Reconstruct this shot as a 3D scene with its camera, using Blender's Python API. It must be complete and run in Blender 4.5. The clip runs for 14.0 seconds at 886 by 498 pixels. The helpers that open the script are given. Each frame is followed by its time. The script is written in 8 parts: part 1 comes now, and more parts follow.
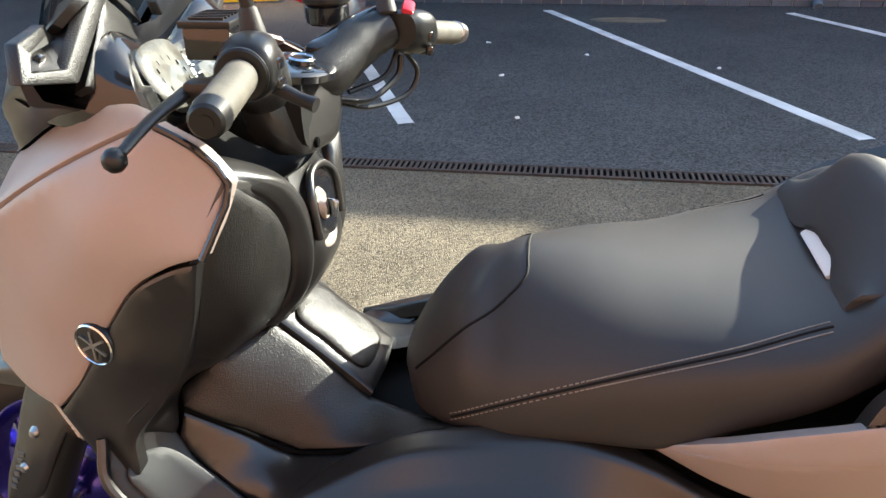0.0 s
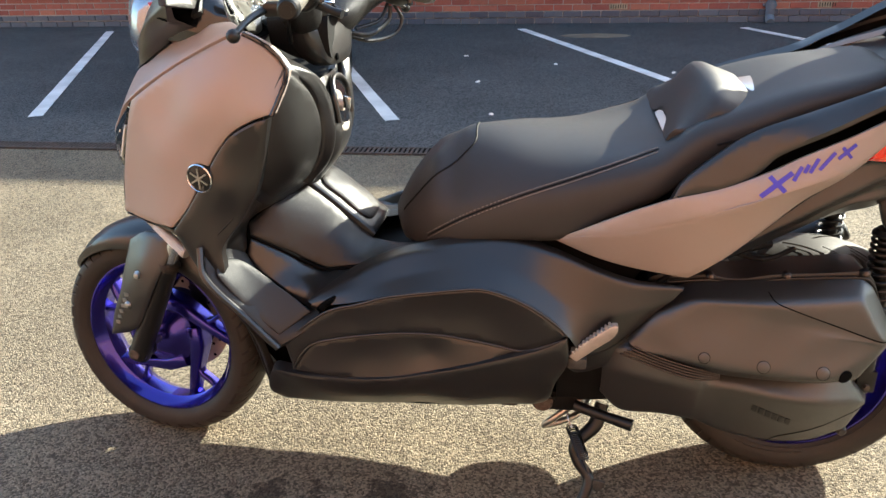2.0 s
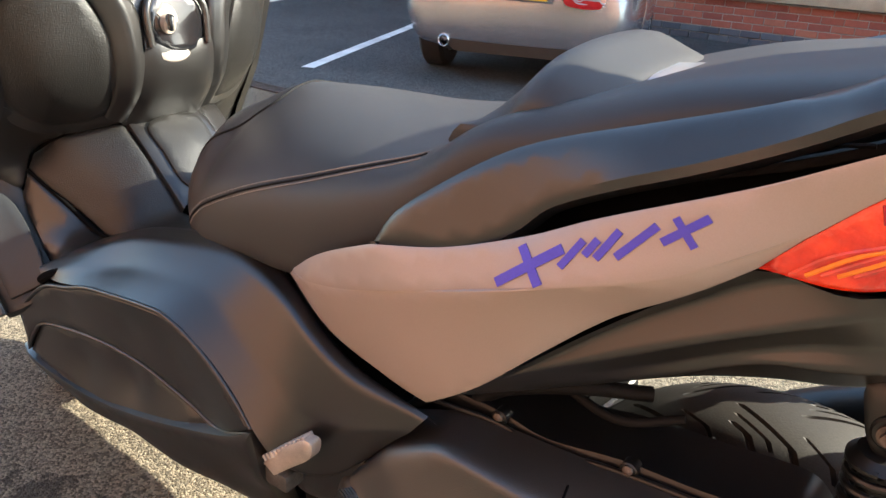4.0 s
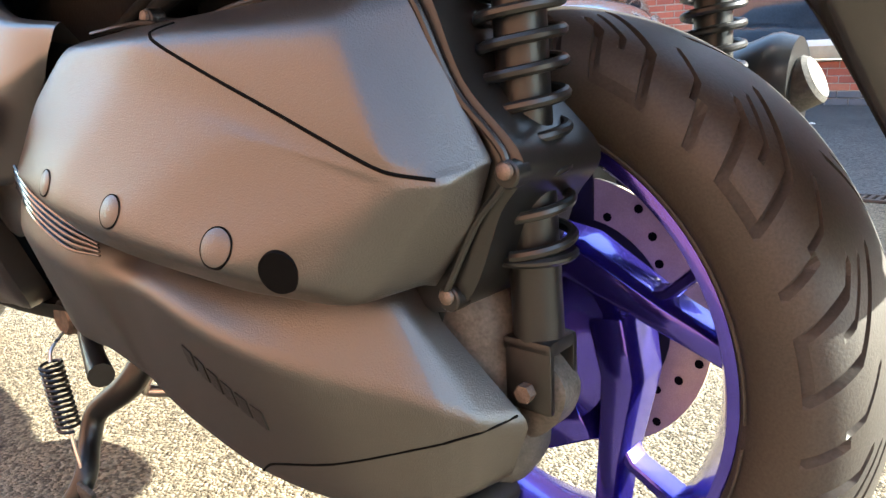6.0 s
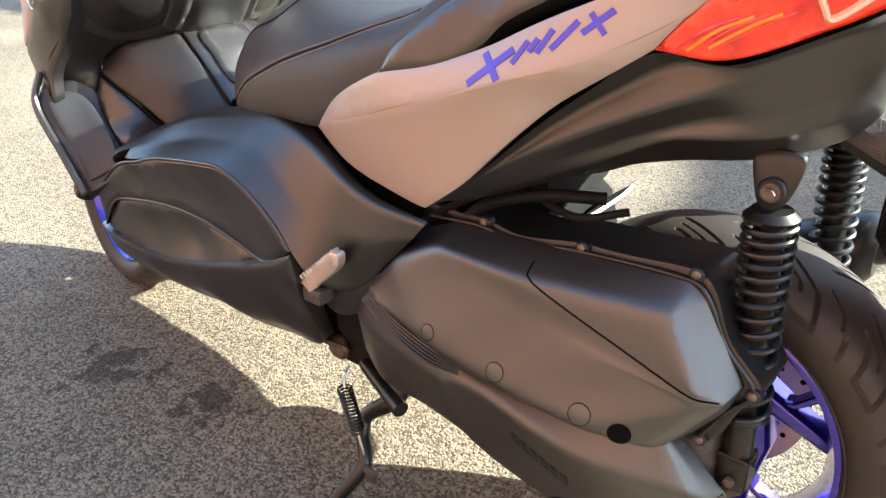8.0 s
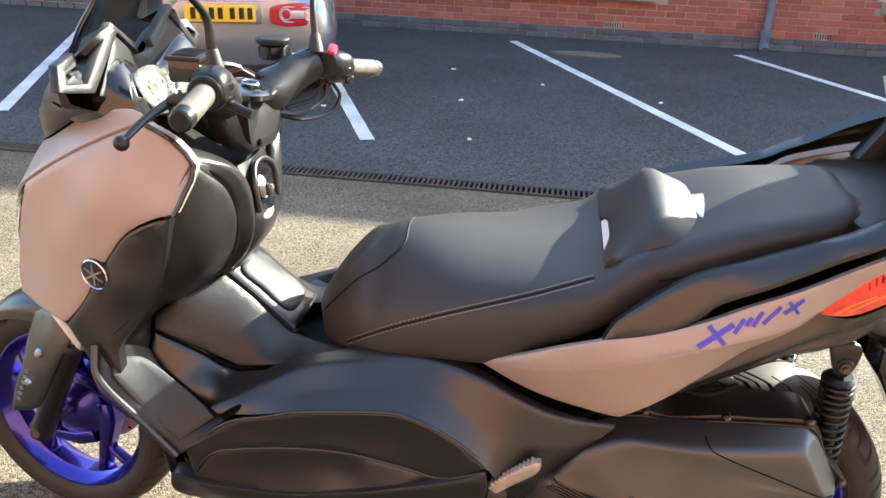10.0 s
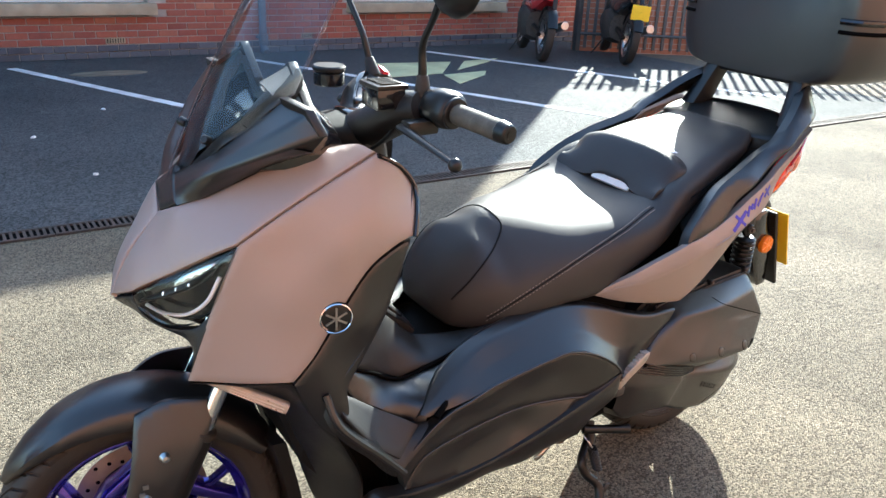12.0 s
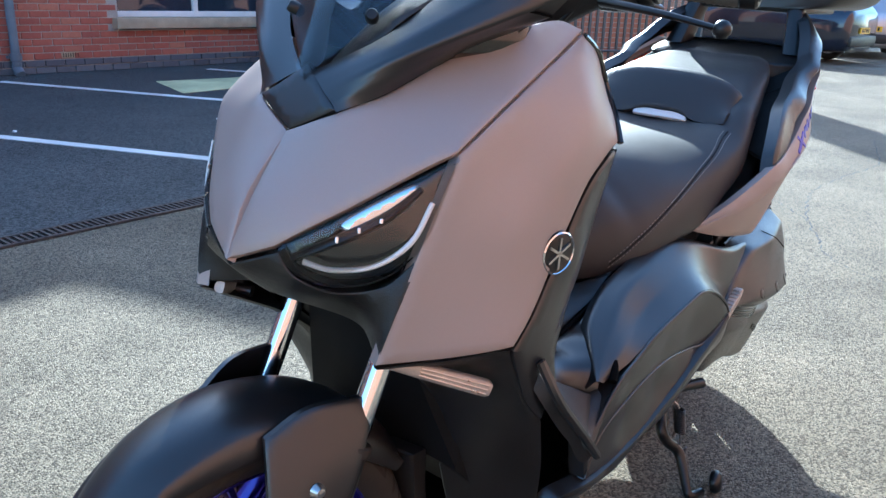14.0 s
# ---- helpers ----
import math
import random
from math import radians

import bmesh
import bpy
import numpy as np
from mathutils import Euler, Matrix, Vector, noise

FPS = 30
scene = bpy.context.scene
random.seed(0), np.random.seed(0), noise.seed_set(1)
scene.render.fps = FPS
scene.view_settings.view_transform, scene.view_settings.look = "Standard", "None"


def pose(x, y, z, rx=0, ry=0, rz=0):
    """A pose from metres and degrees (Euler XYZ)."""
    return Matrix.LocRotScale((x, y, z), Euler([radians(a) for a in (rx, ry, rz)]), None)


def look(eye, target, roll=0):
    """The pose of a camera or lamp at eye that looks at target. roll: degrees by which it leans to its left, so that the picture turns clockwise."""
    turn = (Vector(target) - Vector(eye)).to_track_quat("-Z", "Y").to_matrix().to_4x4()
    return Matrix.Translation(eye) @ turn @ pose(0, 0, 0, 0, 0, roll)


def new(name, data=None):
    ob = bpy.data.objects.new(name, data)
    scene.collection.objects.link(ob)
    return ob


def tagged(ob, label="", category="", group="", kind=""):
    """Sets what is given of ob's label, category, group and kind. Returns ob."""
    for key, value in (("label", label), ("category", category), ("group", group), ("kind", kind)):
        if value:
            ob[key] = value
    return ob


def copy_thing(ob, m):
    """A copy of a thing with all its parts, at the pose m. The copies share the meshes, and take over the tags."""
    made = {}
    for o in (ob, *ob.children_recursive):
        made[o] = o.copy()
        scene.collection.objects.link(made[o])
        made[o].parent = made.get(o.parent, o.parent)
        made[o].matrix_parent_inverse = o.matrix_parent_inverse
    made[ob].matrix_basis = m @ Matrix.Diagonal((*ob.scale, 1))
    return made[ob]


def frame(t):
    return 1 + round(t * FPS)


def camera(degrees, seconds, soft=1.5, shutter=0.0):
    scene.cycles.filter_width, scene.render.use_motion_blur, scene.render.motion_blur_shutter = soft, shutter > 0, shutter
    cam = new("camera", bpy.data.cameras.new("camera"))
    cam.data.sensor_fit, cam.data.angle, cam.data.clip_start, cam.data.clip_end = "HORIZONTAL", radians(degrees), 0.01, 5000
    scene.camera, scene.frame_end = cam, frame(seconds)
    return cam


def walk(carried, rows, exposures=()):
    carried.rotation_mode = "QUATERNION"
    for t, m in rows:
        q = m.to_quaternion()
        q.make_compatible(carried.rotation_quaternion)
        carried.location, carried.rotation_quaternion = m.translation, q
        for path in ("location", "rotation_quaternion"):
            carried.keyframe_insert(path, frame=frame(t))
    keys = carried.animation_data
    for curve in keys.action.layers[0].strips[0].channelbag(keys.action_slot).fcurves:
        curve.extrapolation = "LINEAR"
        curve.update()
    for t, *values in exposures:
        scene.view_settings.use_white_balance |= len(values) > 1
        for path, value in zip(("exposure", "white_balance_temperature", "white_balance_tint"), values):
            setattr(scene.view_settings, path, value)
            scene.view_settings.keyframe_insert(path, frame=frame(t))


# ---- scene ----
cam = camera(59.4, 14.0)
PATH = [
    (0, (0.173, 0.065, 1.244), (-0.138, 1.849, 0.395), -0.8),
    (0.5, (0.141, -0.228, 1.277), (-0.065, 1.6, 0.492), -1.1),
    (1, (0.181, -0.477, 1.291), (0.012, 1.372, 0.547), -1.4),
    (1.5, (0.229, -0.598, 1.243), (0.037, 1.249, 0.5), -1.6),
    (2, (0.287, -0.534, 1.188), (0.005, 1.286, 0.409), -1.5),
    (2.2, (0.328, -0.481, 1.176), (-0.006, 1.32, 0.373), -1.5),
    (4.3, (0.964, 0.387, 0.904), (-0.26, 1.81, 0.212), 1.8),
    (4.5, (0.989, 0.441, 0.805), (-0.331, 1.842, 0.262), 0.9),
    (5, (1.083, 0.495, 0.646), (-0.341, 1.857, 0.298), -2.7),
    (5.5, (1.15, 0.509, 0.564), (-0.224, 1.921, 0.223), -1.4),
    (6, (1.185, 0.51, 0.513), (-0.094, 1.977, 0.055), -1.7),
    (6.5, (1.19, 0.491, 0.471), (-0.042, 1.968, -0.076), -2.2),
    (7, (1.167, 0.462, 0.46), (-0.063, 1.908, -0.169), -2.2),
    (7.5, (1.123, 0.368, 0.613), (-0.104, 1.763, -0.127), -1.0),
    (8, (1.104, 0.123, 0.928), (-0.041, 1.536, 0.097), 1.1),
    (8.5, (1.014, -0.121, 1.181), (0.118, 1.441, 0.309), 2.5),
    (9, (0.862, -0.23, 1.281), (0.159, 1.449, 0.452), 2.5),
    (9.2, (0.773, -0.25, 1.301), (0.135, 1.463, 0.489), 2.5),
    (11.3, (-0.43, -0.386, 1.359), (0.203, 1.346, 0.585), 2.5),
    (11.5, (-0.574, -0.384, 1.356), (0.192, 1.307, 0.612), 2.4),
    (12, (-0.867, -0.287, 1.338), (0.166, 1.264, 0.611), 2.4),
    (12.5, (-1.142, -0.134, 1.348), (0.095, 1.267, 0.636), 2.6),
    (13, (-1.366, 0.005, 1.328), (0.016, 1.274, 0.636), 2.8),
    (13.5, (-1.32, 0.165, 1.228), (0.152, 1.336, 0.547), 3.1),
    (14, (-1.18, 0.32, 1.061), (0.317, 1.485, 0.428), 2.3),
]
EXPOSURE = [(0, 2.07, 6450, 2), (1, 2.08, 6500, 2), (4.3, 2.35, 6500, 4), (5, 2.84, 6250, 8), (5.5, 3.08, 6250, 6), (6, 3.08, 6350, 2), (7, 2.88, 6200, 3), (8, 2.76, 6100, 3), (8.5, 2.58, 6150, 2), (9.2, 2.50, 6350, 2), (11.3, 2.22, 6250, 2), (12, 2.03, 5800, 1), (12.5, 1.78, 5250, 0), (13, 1.74, 5000, 0), (14, 1.84, 4950, 0)]
walk(cam, [(t, look(eye, target, roll)) for t, eye, target, roll in PATH], EXPOSURE)

# world, sun and exposure
SUN_AZ, SUN_EL = 42.0, 28.0
world = bpy.data.worlds.new("sky")
scene.world = world
world.use_nodes = True
wn = world.node_tree.nodes
sky = wn.new("ShaderNodeTexSky")
sky.sky_type, sky.sun_disc = "NISHITA", False
sky.sun_elevation, sky.sun_rotation = radians(SUN_EL), radians(90 - SUN_AZ)
wn["Background"].inputs["Strength"].default_value = 0.15
world.node_tree.links.new(sky.outputs[0], wn["Background"].inputs["Color"])
sun_data = bpy.data.lights.new("sun", "SUN")
sun_data.energy, sun_data.angle, sun_data.color = 5.0, radians(0.6), (1.0, 0.93, 0.81)
sun = new("sun", sun_data)
sun_way = Vector((math.cos(radians(SUN_AZ)) * math.cos(radians(SUN_EL)), math.sin(radians(SUN_AZ)) * math.cos(radians(SUN_EL)), math.sin(radians(SUN_EL))))
sun.matrix_world = look(sun_way * 40, (0, 0, 0))


# ---- materials ----
def mat(name, base, rough=0.5, metal=0.0, var=0.15, var_scale=6.0, grain=400.0, bump=0.0, bump_dist=0.001, rough_var=0.08, coat=0.0, tint=None, spec=0.5):
    m = bpy.data.materials.new(name)
    m.use_nodes = True
    n, l = m.node_tree.nodes, m.node_tree.links
    b = n["Principled BSDF"]
    co = n.new("ShaderNodeTexCoord")
    big = n.new("ShaderNodeTexNoise")
    big.inputs["Scale"].default_value, big.inputs["Detail"].default_value = var_scale, 5
    fine = n.new("ShaderNodeTexNoise")
    fine.inputs["Scale"].default_value, fine.inputs["Detail"].default_value = grain, 3
    l.new(co.outputs["Object"], big.inputs["Vector"])
    l.new(co.outputs["Object"], fine.inputs["Vector"])
    ramp = n.new("ShaderNodeValToRGB")
    lo = tint or tuple(c * (1 - var) for c in base)
    hi = tuple(min(1, c * (1 + var)) for c in base)
    ramp.color_ramp.elements[0].position, ramp.color_ramp.elements[1].position = 0.32, 0.68
    ramp.color_ramp.elements[0].color, ramp.color_ramp.elements[1].color = (*lo, 1), (*hi, 1)
    l.new(big.outputs[0], ramp.inputs[0])
    mix = n.new("ShaderNodeMix")
    mix.data_type, mix.blend_type = "RGBA", "OVERLAY"
    mix.inputs[0].default_value = min(0.6, 2 * var)
    l.new(ramp.outputs[0], mix.inputs[6])
    l.new(fine.outputs[0], mix.inputs[7])
    l.new(mix.outputs[2], b.inputs["Base Color"])
    rr = n.new("ShaderNodeMapRange")
    rr.inputs[3].default_value, rr.inputs[4].default_value = max(0.02, rough - rough_var), min(1, rough + rough_var)
    l.new(big.outputs[0], rr.inputs[0])
    l.new(rr.outputs[0], b.inputs["Roughness"])
    b.inputs["Metallic"].default_value = metal
    b.inputs["Coat Weight"].default_value = coat
    b.inputs["Specular IOR Level"].default_value = spec
    if bump:
        bp = n.new("ShaderNodeBump")
        bp.inputs["Strength"].default_value, bp.inputs["Distance"].default_value = bump, bump_dist
        l.new(fine.outputs[0], bp.inputs["Height"])
        l.new(bp.outputs[0], b.inputs["Normal"])
    return m


def glass(name, color, rough=0.0, alpha=0.25):
    m = bpy.data.materials.new(name)
    m.use_nodes = True
    n, l = m.node_tree.nodes, m.node_tree.links
    n.remove(n["Principled BSDF"])
    t, g, x, f = n.new("ShaderNodeBsdfTransparent"), n.new("ShaderNodeBsdfGlossy"), n.new("ShaderNodeMixShader"), n.new("ShaderNodeFresnel")
    t.inputs[0].default_value = (*color, 1)
    g.inputs["Roughness"].default_value = rough
    f.inputs[0].default_value = 1.5
    l.new(f.outputs[0], x.inputs[0])
    l.new(t.outputs[0], x.inputs[1])
    l.new(g.outputs[0], x.inputs[2])
    l.new(x.outputs[0], n["Material Output"].inputs[0])
    return m


def ground_mat(name, dark, light, chip, contrast, patch, speck=0.0, damp=()):
    """Asphalt: chippings of about a centimetre in a dark binder, with larger worn patches."""
    m = bpy.data.materials.new(name)
    m.use_nodes = True
    n, l = m.node_tree.nodes, m.node_tree.links
    b = n["Principled BSDF"]
    co = n.new("ShaderNodeTexCoord")
    vor = n.new("ShaderNodeTexVoronoi")
    vor.inputs["Scale"].default_value = chip
    sep = n.new("ShaderNodeSeparateColor")
    big = n.new("ShaderNodeTexNoise")
    big.inputs["Scale"].default_value, big.inputs["Detail"].default_value, big.inputs["Roughness"].default_value = patch, 7, 0.62
    fine = n.new("ShaderNodeTexNoise")
    fine.inputs["Scale"].default_value, fine.inputs["Detail"].default_value = chip * 1.7, 4
    for node in (vor, big, fine):
        l.new(co.outputs["Object"], node.inputs["Vector"])
    l.new(vor.outputs["Color"], sep.inputs[0])
    r1 = n.new("ShaderNodeValToRGB")
    r1.color_ramp.elements[0].color, r1.color_ramp.elements[1].color = (*dark, 1), (*light, 1)
    r1.color_ramp.elements[0].position, r1.color_ramp.elements[1].position = 0.15, 0.95
    l.new(sep.outputs[0], r1.inputs[0])
    r2 = n.new("ShaderNodeValToRGB")
    r2.color_ramp.elements[0].position, r2.color_ramp.elements[1].position = 0.35, 0.7
    r2.color_ramp.elements[0].color, r2.color_ramp.elements[1].color = (1 - contrast,) * 3 + (1,), (1, 1, 1, 1)
    l.new(big.outputs[0], r2.inputs[0])
    mul = n.new("ShaderNodeMix")
    mul.data_type, mul.blend_type = "RGBA", "MULTIPLY"
    mul.inputs[0].default_value = 1.0
    l.new(r1.outputs[0], mul.inputs[6])
    l.new(r2.outputs[0], mul.inputs[7])
    last = mul.outputs[2]
    if speck:
        sp = n.new("ShaderNodeTexVoronoi")
        sp.inputs["Scale"].default_value = 5.0
        l.new(co.outputs["Object"], sp.inputs["Vector"])
        th = n.new("ShaderNodeMath")
        th.operation = "LESS_THAN"
        th.inputs[1].default_value = speck
        l.new(sp.outputs["Distance"], th.inputs[0])
        mx = n.new("ShaderNodeMix")
        mx.data_type = "RGBA"
        l.new(th.outputs[0], mx.inputs[0])
        l.new(last, mx.inputs[6])
        mx.inputs[7].default_value = (0.35, 0.34, 0.31, 1)
        last = mx.outputs[2]
    for x, y, r in damp:
        # dark spilt drops, thickest round one spot
        off = n.new("ShaderNodeVectorMath")
        off.operation = "DISTANCE"
        off.inputs[1].default_value = (x, y, 0)
        drops = n.new("ShaderNodeTexNoise")
        drops.inputs["Scale"].default_value, drops.inputs["Detail"].default_value, drops.inputs["Roughness"].default_value = 16.0, 9, 0.68
        l.new(co.outputs["Object"], off.inputs[0])
        l.new(co.outputs["Object"], drops.inputs["Vector"])
        near = n.new("ShaderNodeMapRange")
        near.inputs[1].default_value, near.inputs[2].default_value = 0.0, r
        near.inputs[3].default_value, near.inputs[4].default_value = 0.16, -0.3
        l.new(off.outputs["Value"], near.inputs[0])
        both = n.new("ShaderNodeMath")
        both.operation = "ADD"
        l.new(drops.outputs[0], both.inputs[0])
        l.new(near.outputs[0], both.inputs[1])
        edge = n.new("ShaderNodeMapRange")
        edge.inputs[1].default_value, edge.inputs[2].default_value = 0.56, 0.60
        edge.inputs[3].default_value, edge.inputs[4].default_value = 0.0, 0.75
        l.new(both.outputs[0], edge.inputs[0])
        wet = n.new("ShaderNodeMix")
        wet.data_type = "RGBA"
        l.new(edge.outputs[0], wet.inputs[0])
        l.new(last, wet.inputs[6])
        wet.inputs[7].default_value = (0.035, 0.028, 0.022, 1)
        last = wet.outputs[2]
    l.new(last, b.inputs["Base Color"])
    b.inputs["Roughness"].default_value = 0.75
    b.inputs["Specular IOR Level"].default_value = 0.12
    add = n.new("ShaderNodeMath")
    add.operation = "ADD"
    l.new(vor.outputs["Distance"], add.inputs[0])
    l.new(fine.outputs[0], add.inputs[1])
    bp = n.new("ShaderNodeBump")
    bp.invert = True
    bp.inputs["Strength"].default_value, bp.inputs["Distance"].default_value = 0.8, 0.006
    l.new(add.outputs[0], bp.inputs["Height"])
    l.new(bp.outputs[0], b.inputs["Normal"])
    return m


def island_mat(name, stops, rough=0.85, bump=0.4, soot=0.25):
    """Brick, stone or tile: each piece takes its own shade."""
    m = bpy.data.materials.new(name)
    m.use_nodes = True
    n, l = m.node_tree.nodes, m.node_tree.links
    b = n["Principled BSDF"]
    inf = n.new("ShaderNodeObjectInfo")
    geo = n.new("ShaderNodeNewGeometry")
    add = n.new("ShaderNodeMath")
    add.operation = "ADD"
    l.new(inf.outputs["Random"], add.inputs[0])
    l.new(geo.outputs["Random Per Island"], add.inputs[1])
    fr = n.new("ShaderNodeMath")
    fr.operation = "FRACT"
    l.new(add.outputs[0], fr.inputs[0])
    r = n.new("ShaderNodeValToRGB")
    while len(r.color_ramp.elements) < len(stops):
        r.color_ramp.elements.new(0.5)
    for i, c in enumerate(stops):
        r.color_ramp.elements[i].position, r.color_ramp.elements[i].color = i / max(1, len(stops) - 1), (*c, 1)
    l.new(fr.outputs[0], r.inputs[0])
    co = n.new("ShaderNodeTexCoord")
    no = n.new("ShaderNodeTexNoise")
    no.inputs["Scale"].default_value, no.inputs["Detail"].default_value = 30, 6
    l.new(geo.outputs["Position"], no.inputs["Vector"])
    mr = n.new("ShaderNodeMapRange")
    mr.inputs[3].default_value, mr.inputs[4].default_value = 1 - soot, 1 + soot
    l.new(no.outputs[0], mr.inputs[0])
    mul = n.new("ShaderNodeVectorMath")
    mul.operation = "SCALE"
    l.new(r.outputs[0], mul.inputs[0])
    l.new(mr.outputs[0], mul.inputs["Scale"])
    l.new(mul.outputs[0], b.inputs["Base Color"])
    b.inputs["Roughness"].default_value = rough
    bp = n.new("ShaderNodeBump")
    bp.inputs["Strength"].default_value, bp.inputs["Distance"].default_value = bump, 0.003
    l.new(no.outputs[0], bp.inputs["Height"])
    l.new(bp.outputs[0], b.inputs["Normal"])
    return m


def coursed(name, a, b, mortar):
    """Far brickwork: stretcher courses with pale joints."""
    m = bpy.data.materials.new(name)
    m.use_nodes = True
    n, l = m.node_tree.nodes, m.node_tree.links
    bs = n["Principled BSDF"]
    co, tex, no = n.new("ShaderNodeTexCoord"), n.new("ShaderNodeTexBrick"), n.new("ShaderNodeTexNoise")
    turn = n.new("ShaderNodeVectorRotate")
    turn.rotation_type = "X_AXIS"
    turn.inputs["Angle"].default_value = radians(90)
    l.new(co.outputs["Object"], turn.inputs["Vector"])
    l.new(turn.outputs[0], tex.inputs["Vector"])
    tex.inputs["Color1"].default_value, tex.inputs["Color2"].default_value, tex.inputs["Mortar"].default_value = (*a, 1), (*b, 1), (*mortar, 1)
    tex.inputs["Scale"].default_value, tex.inputs["Mortar Size"].default_value = 1.0, 0.006
    tex.inputs["Brick Width"].default_value, tex.inputs["Row Height"].default_value = 0.225, 0.075
    no.inputs["Scale"].default_value, no.inputs["Detail"].default_value = 1.3, 6
    l.new(co.outputs["Object"], no.inputs["Vector"])
    mr = n.new("ShaderNodeMapRange")
    mr.inputs[3].default_value, mr.inputs[4].default_value = 0.75, 1.25
    l.new(no.outputs[0], mr.inputs[0])
    sc = n.new("ShaderNodeVectorMath")
    sc.operation = "SCALE"
    l.new(tex.outputs[0], sc.inputs[0])
    l.new(mr.outputs[0], sc.inputs["Scale"])
    l.new(sc.outputs[0], bs.inputs["Base Color"])
    bs.inputs["Roughness"].default_value = 0.85
    return m


M_PAINT = mat("sand_matt_paint", (0.335, 0.268, 0.236), 0.42, 0.15, 0.04, 3, 900, 0.03, 0.0003, 0.04)
M_DARK = mat("dark_moulded_plastic", (0.0130, 0.0120, 0.0114), 0.32, 0, 0.16, 8, 1000, 0.22, 0.0004, 0.05, 0.0, None, 0.75)
M_CASE = mat("dusty_grained_casing", (0.0180, 0.0160, 0.0145), 0.36, 0, 0.20, 9, 850, 0.7, 0.0005, 0.06, 0.0, None, 1.0)
M_GRAIN = mat("grained_black_plastic", (0.0105, 0.0098, 0.0090), 0.40, 0, 0.15, 10, 520, 0.8, 0.0010, 0.05, 0.0, None, 0.5)
M_GLOSS = mat("gloss_black", (0.008, 0.008, 0.009), 0.12, 0, 0.1, 8, 300, 0, 0.001, 0.03, 0.5)
M_BLACK = mat("black_metal", (0.007, 0.007, 0.007), 0.36, 0.0, 0.2, 20, 500, 0.1, 0.0006, 0.08, 0.0, None, 0.45)
M_CARLAMP = mat("deep_red_lens", (0.42, 0.012, 0.016), 0.15, 0, 0.12, 40, 300, 0.1, 0.001, 0.03, 0.4)
M_DISC = mat("brake_disc_steel", (0.42, 0.35, 0.25), 0.55, 0.25, 0.12, 30, 900, 0.05, 0.0004, 0.1)
# near-black of inner parts; also paints shade on the shield hollow and bar shroud
M_CORE = mat("inner_and_shade_black", (0.005, 0.005, 0.005), 0.7, 0, 0.3, 20, 300, 0.2, 0.002, 0.08, 0.0, None, 0.2)
M_SEAT = mat("black_leatherette", (0.0270, 0.0250, 0.0235), 0.50, 0, 0.12, 7, 1100, 0.35, 0.0006, 0.05, 0.0, None, 0.45)
M_SEATG = mat("grey_mat_rubber", (0.016, 0.017, 0.018), 0.5, 0, 0.12, 7, 1300, 0.5, 0.0006, 0.06)
M_THREAD = mat("pale_thread", (0.22, 0.2, 0.18), 0.8, 0, 0.1, 30, 900)
M_RUBBER = mat("tyre_rubber", (0.022, 0.020, 0.018), 0.55, 0, 0.25, 14, 500, 0.25, 0.001, 0.08, 0, (0.034, 0.029, 0.024), 0.3)
# duller copy of the tyre rubber that paints shade into the tread grooves
M_GROOVE = mat("shaded_groove_rubber", (0.026, 0.022, 0.019), 0.8, 0, 0.2, 20, 400, 0.2, 0.001, 0.05, 0, None, 0.3)
M_GRIP = mat("worn_grip_rubber", (0.085, 0.077, 0.062), 0.7, 0, 0.3, 40, 700, 0.3, 0.001)
M_BLUE = mat("blue_anodised_rim", (0.045, 0.034, 0.32), 0.2, 0.85, 0.1, 10, 600, 0, 0.001, 0.05, 0.6)
M_BLUEDECAL = mat("blue_decal", (0.05, 0.045, 0.42), 0.35, 0.1, 0.08, 20)
M_STEEL = mat("brushed_steel", (0.52, 0.5, 0.48), 0.3, 1.0, 0.12, 30, 900, 0.05, 0.0004, 0.1)
M_ALLOY = mat("cast_alloy", (0.46, 0.40, 0.345), 0.42, 0.45, 0.15, 40, 700, 0.2, 0.0006)
M_CHROME = mat("chrome", (0.75, 0.75, 0.76), 0.07, 1.0, 0.03, 20)
M_RUST = mat("rusty_bolt", (0.11, 0.085, 0.070), 0.6, 0.5, 0.4, 120, 900, 0.3, 0.0006)
M_CAST = mat("raw_engine_alloy", (0.062, 0.058, 0.052), 0.65, 0.3, 0.4, 60, 400, 0.5, 0.001)
M_RED = mat("red_tail_lens", (0.66, 0.040, 0.010), 0.1, 0, 0.3, 25, 90, 0.8, 0.003, 0.04, 0.6, (0.5, 0.012, 0.01))
M_PALELENS = mat("pale_lamp_inset", (0.85, 0.42, 0.30), 0.15, 0, 0.2, 60, 300, 0.2, 0.001, 0.04, 0.6)
M_DEEPRED = mat("deep_red_lens", (0.32, 0.008, 0.02), 0.12, 0, 0.2, 40, 300, 0.2, 0.001, 0.04, 0.6)
M_REDSW = mat("red_switch", (0.6, 0.02, 0.04), 0.3, 0, 0.1)
M_AMBER = mat("amber_lens", (0.85, 0.22, 0.01), 0.2, 0, 0.15, 60, 200, 0.2, 0.001)
M_PLATE = mat("yellow_reflective_plate", (0.85, 0.55, 0.02), 0.35, 0, 0.04, 20)
M_INK = mat("black_ink", (0.01, 0.01, 0.01), 0.5)
M_WHITE = mat("white_plastic", (0.75, 0.74, 0.7), 0.4, 0, 0.04)
M_LCD = mat("lcd_grey", (0.085, 0.082, 0.070), 0.3, 0, 0.3, 45, 300, 0, 0.001, 0.05, 0.0, None, 0.3)
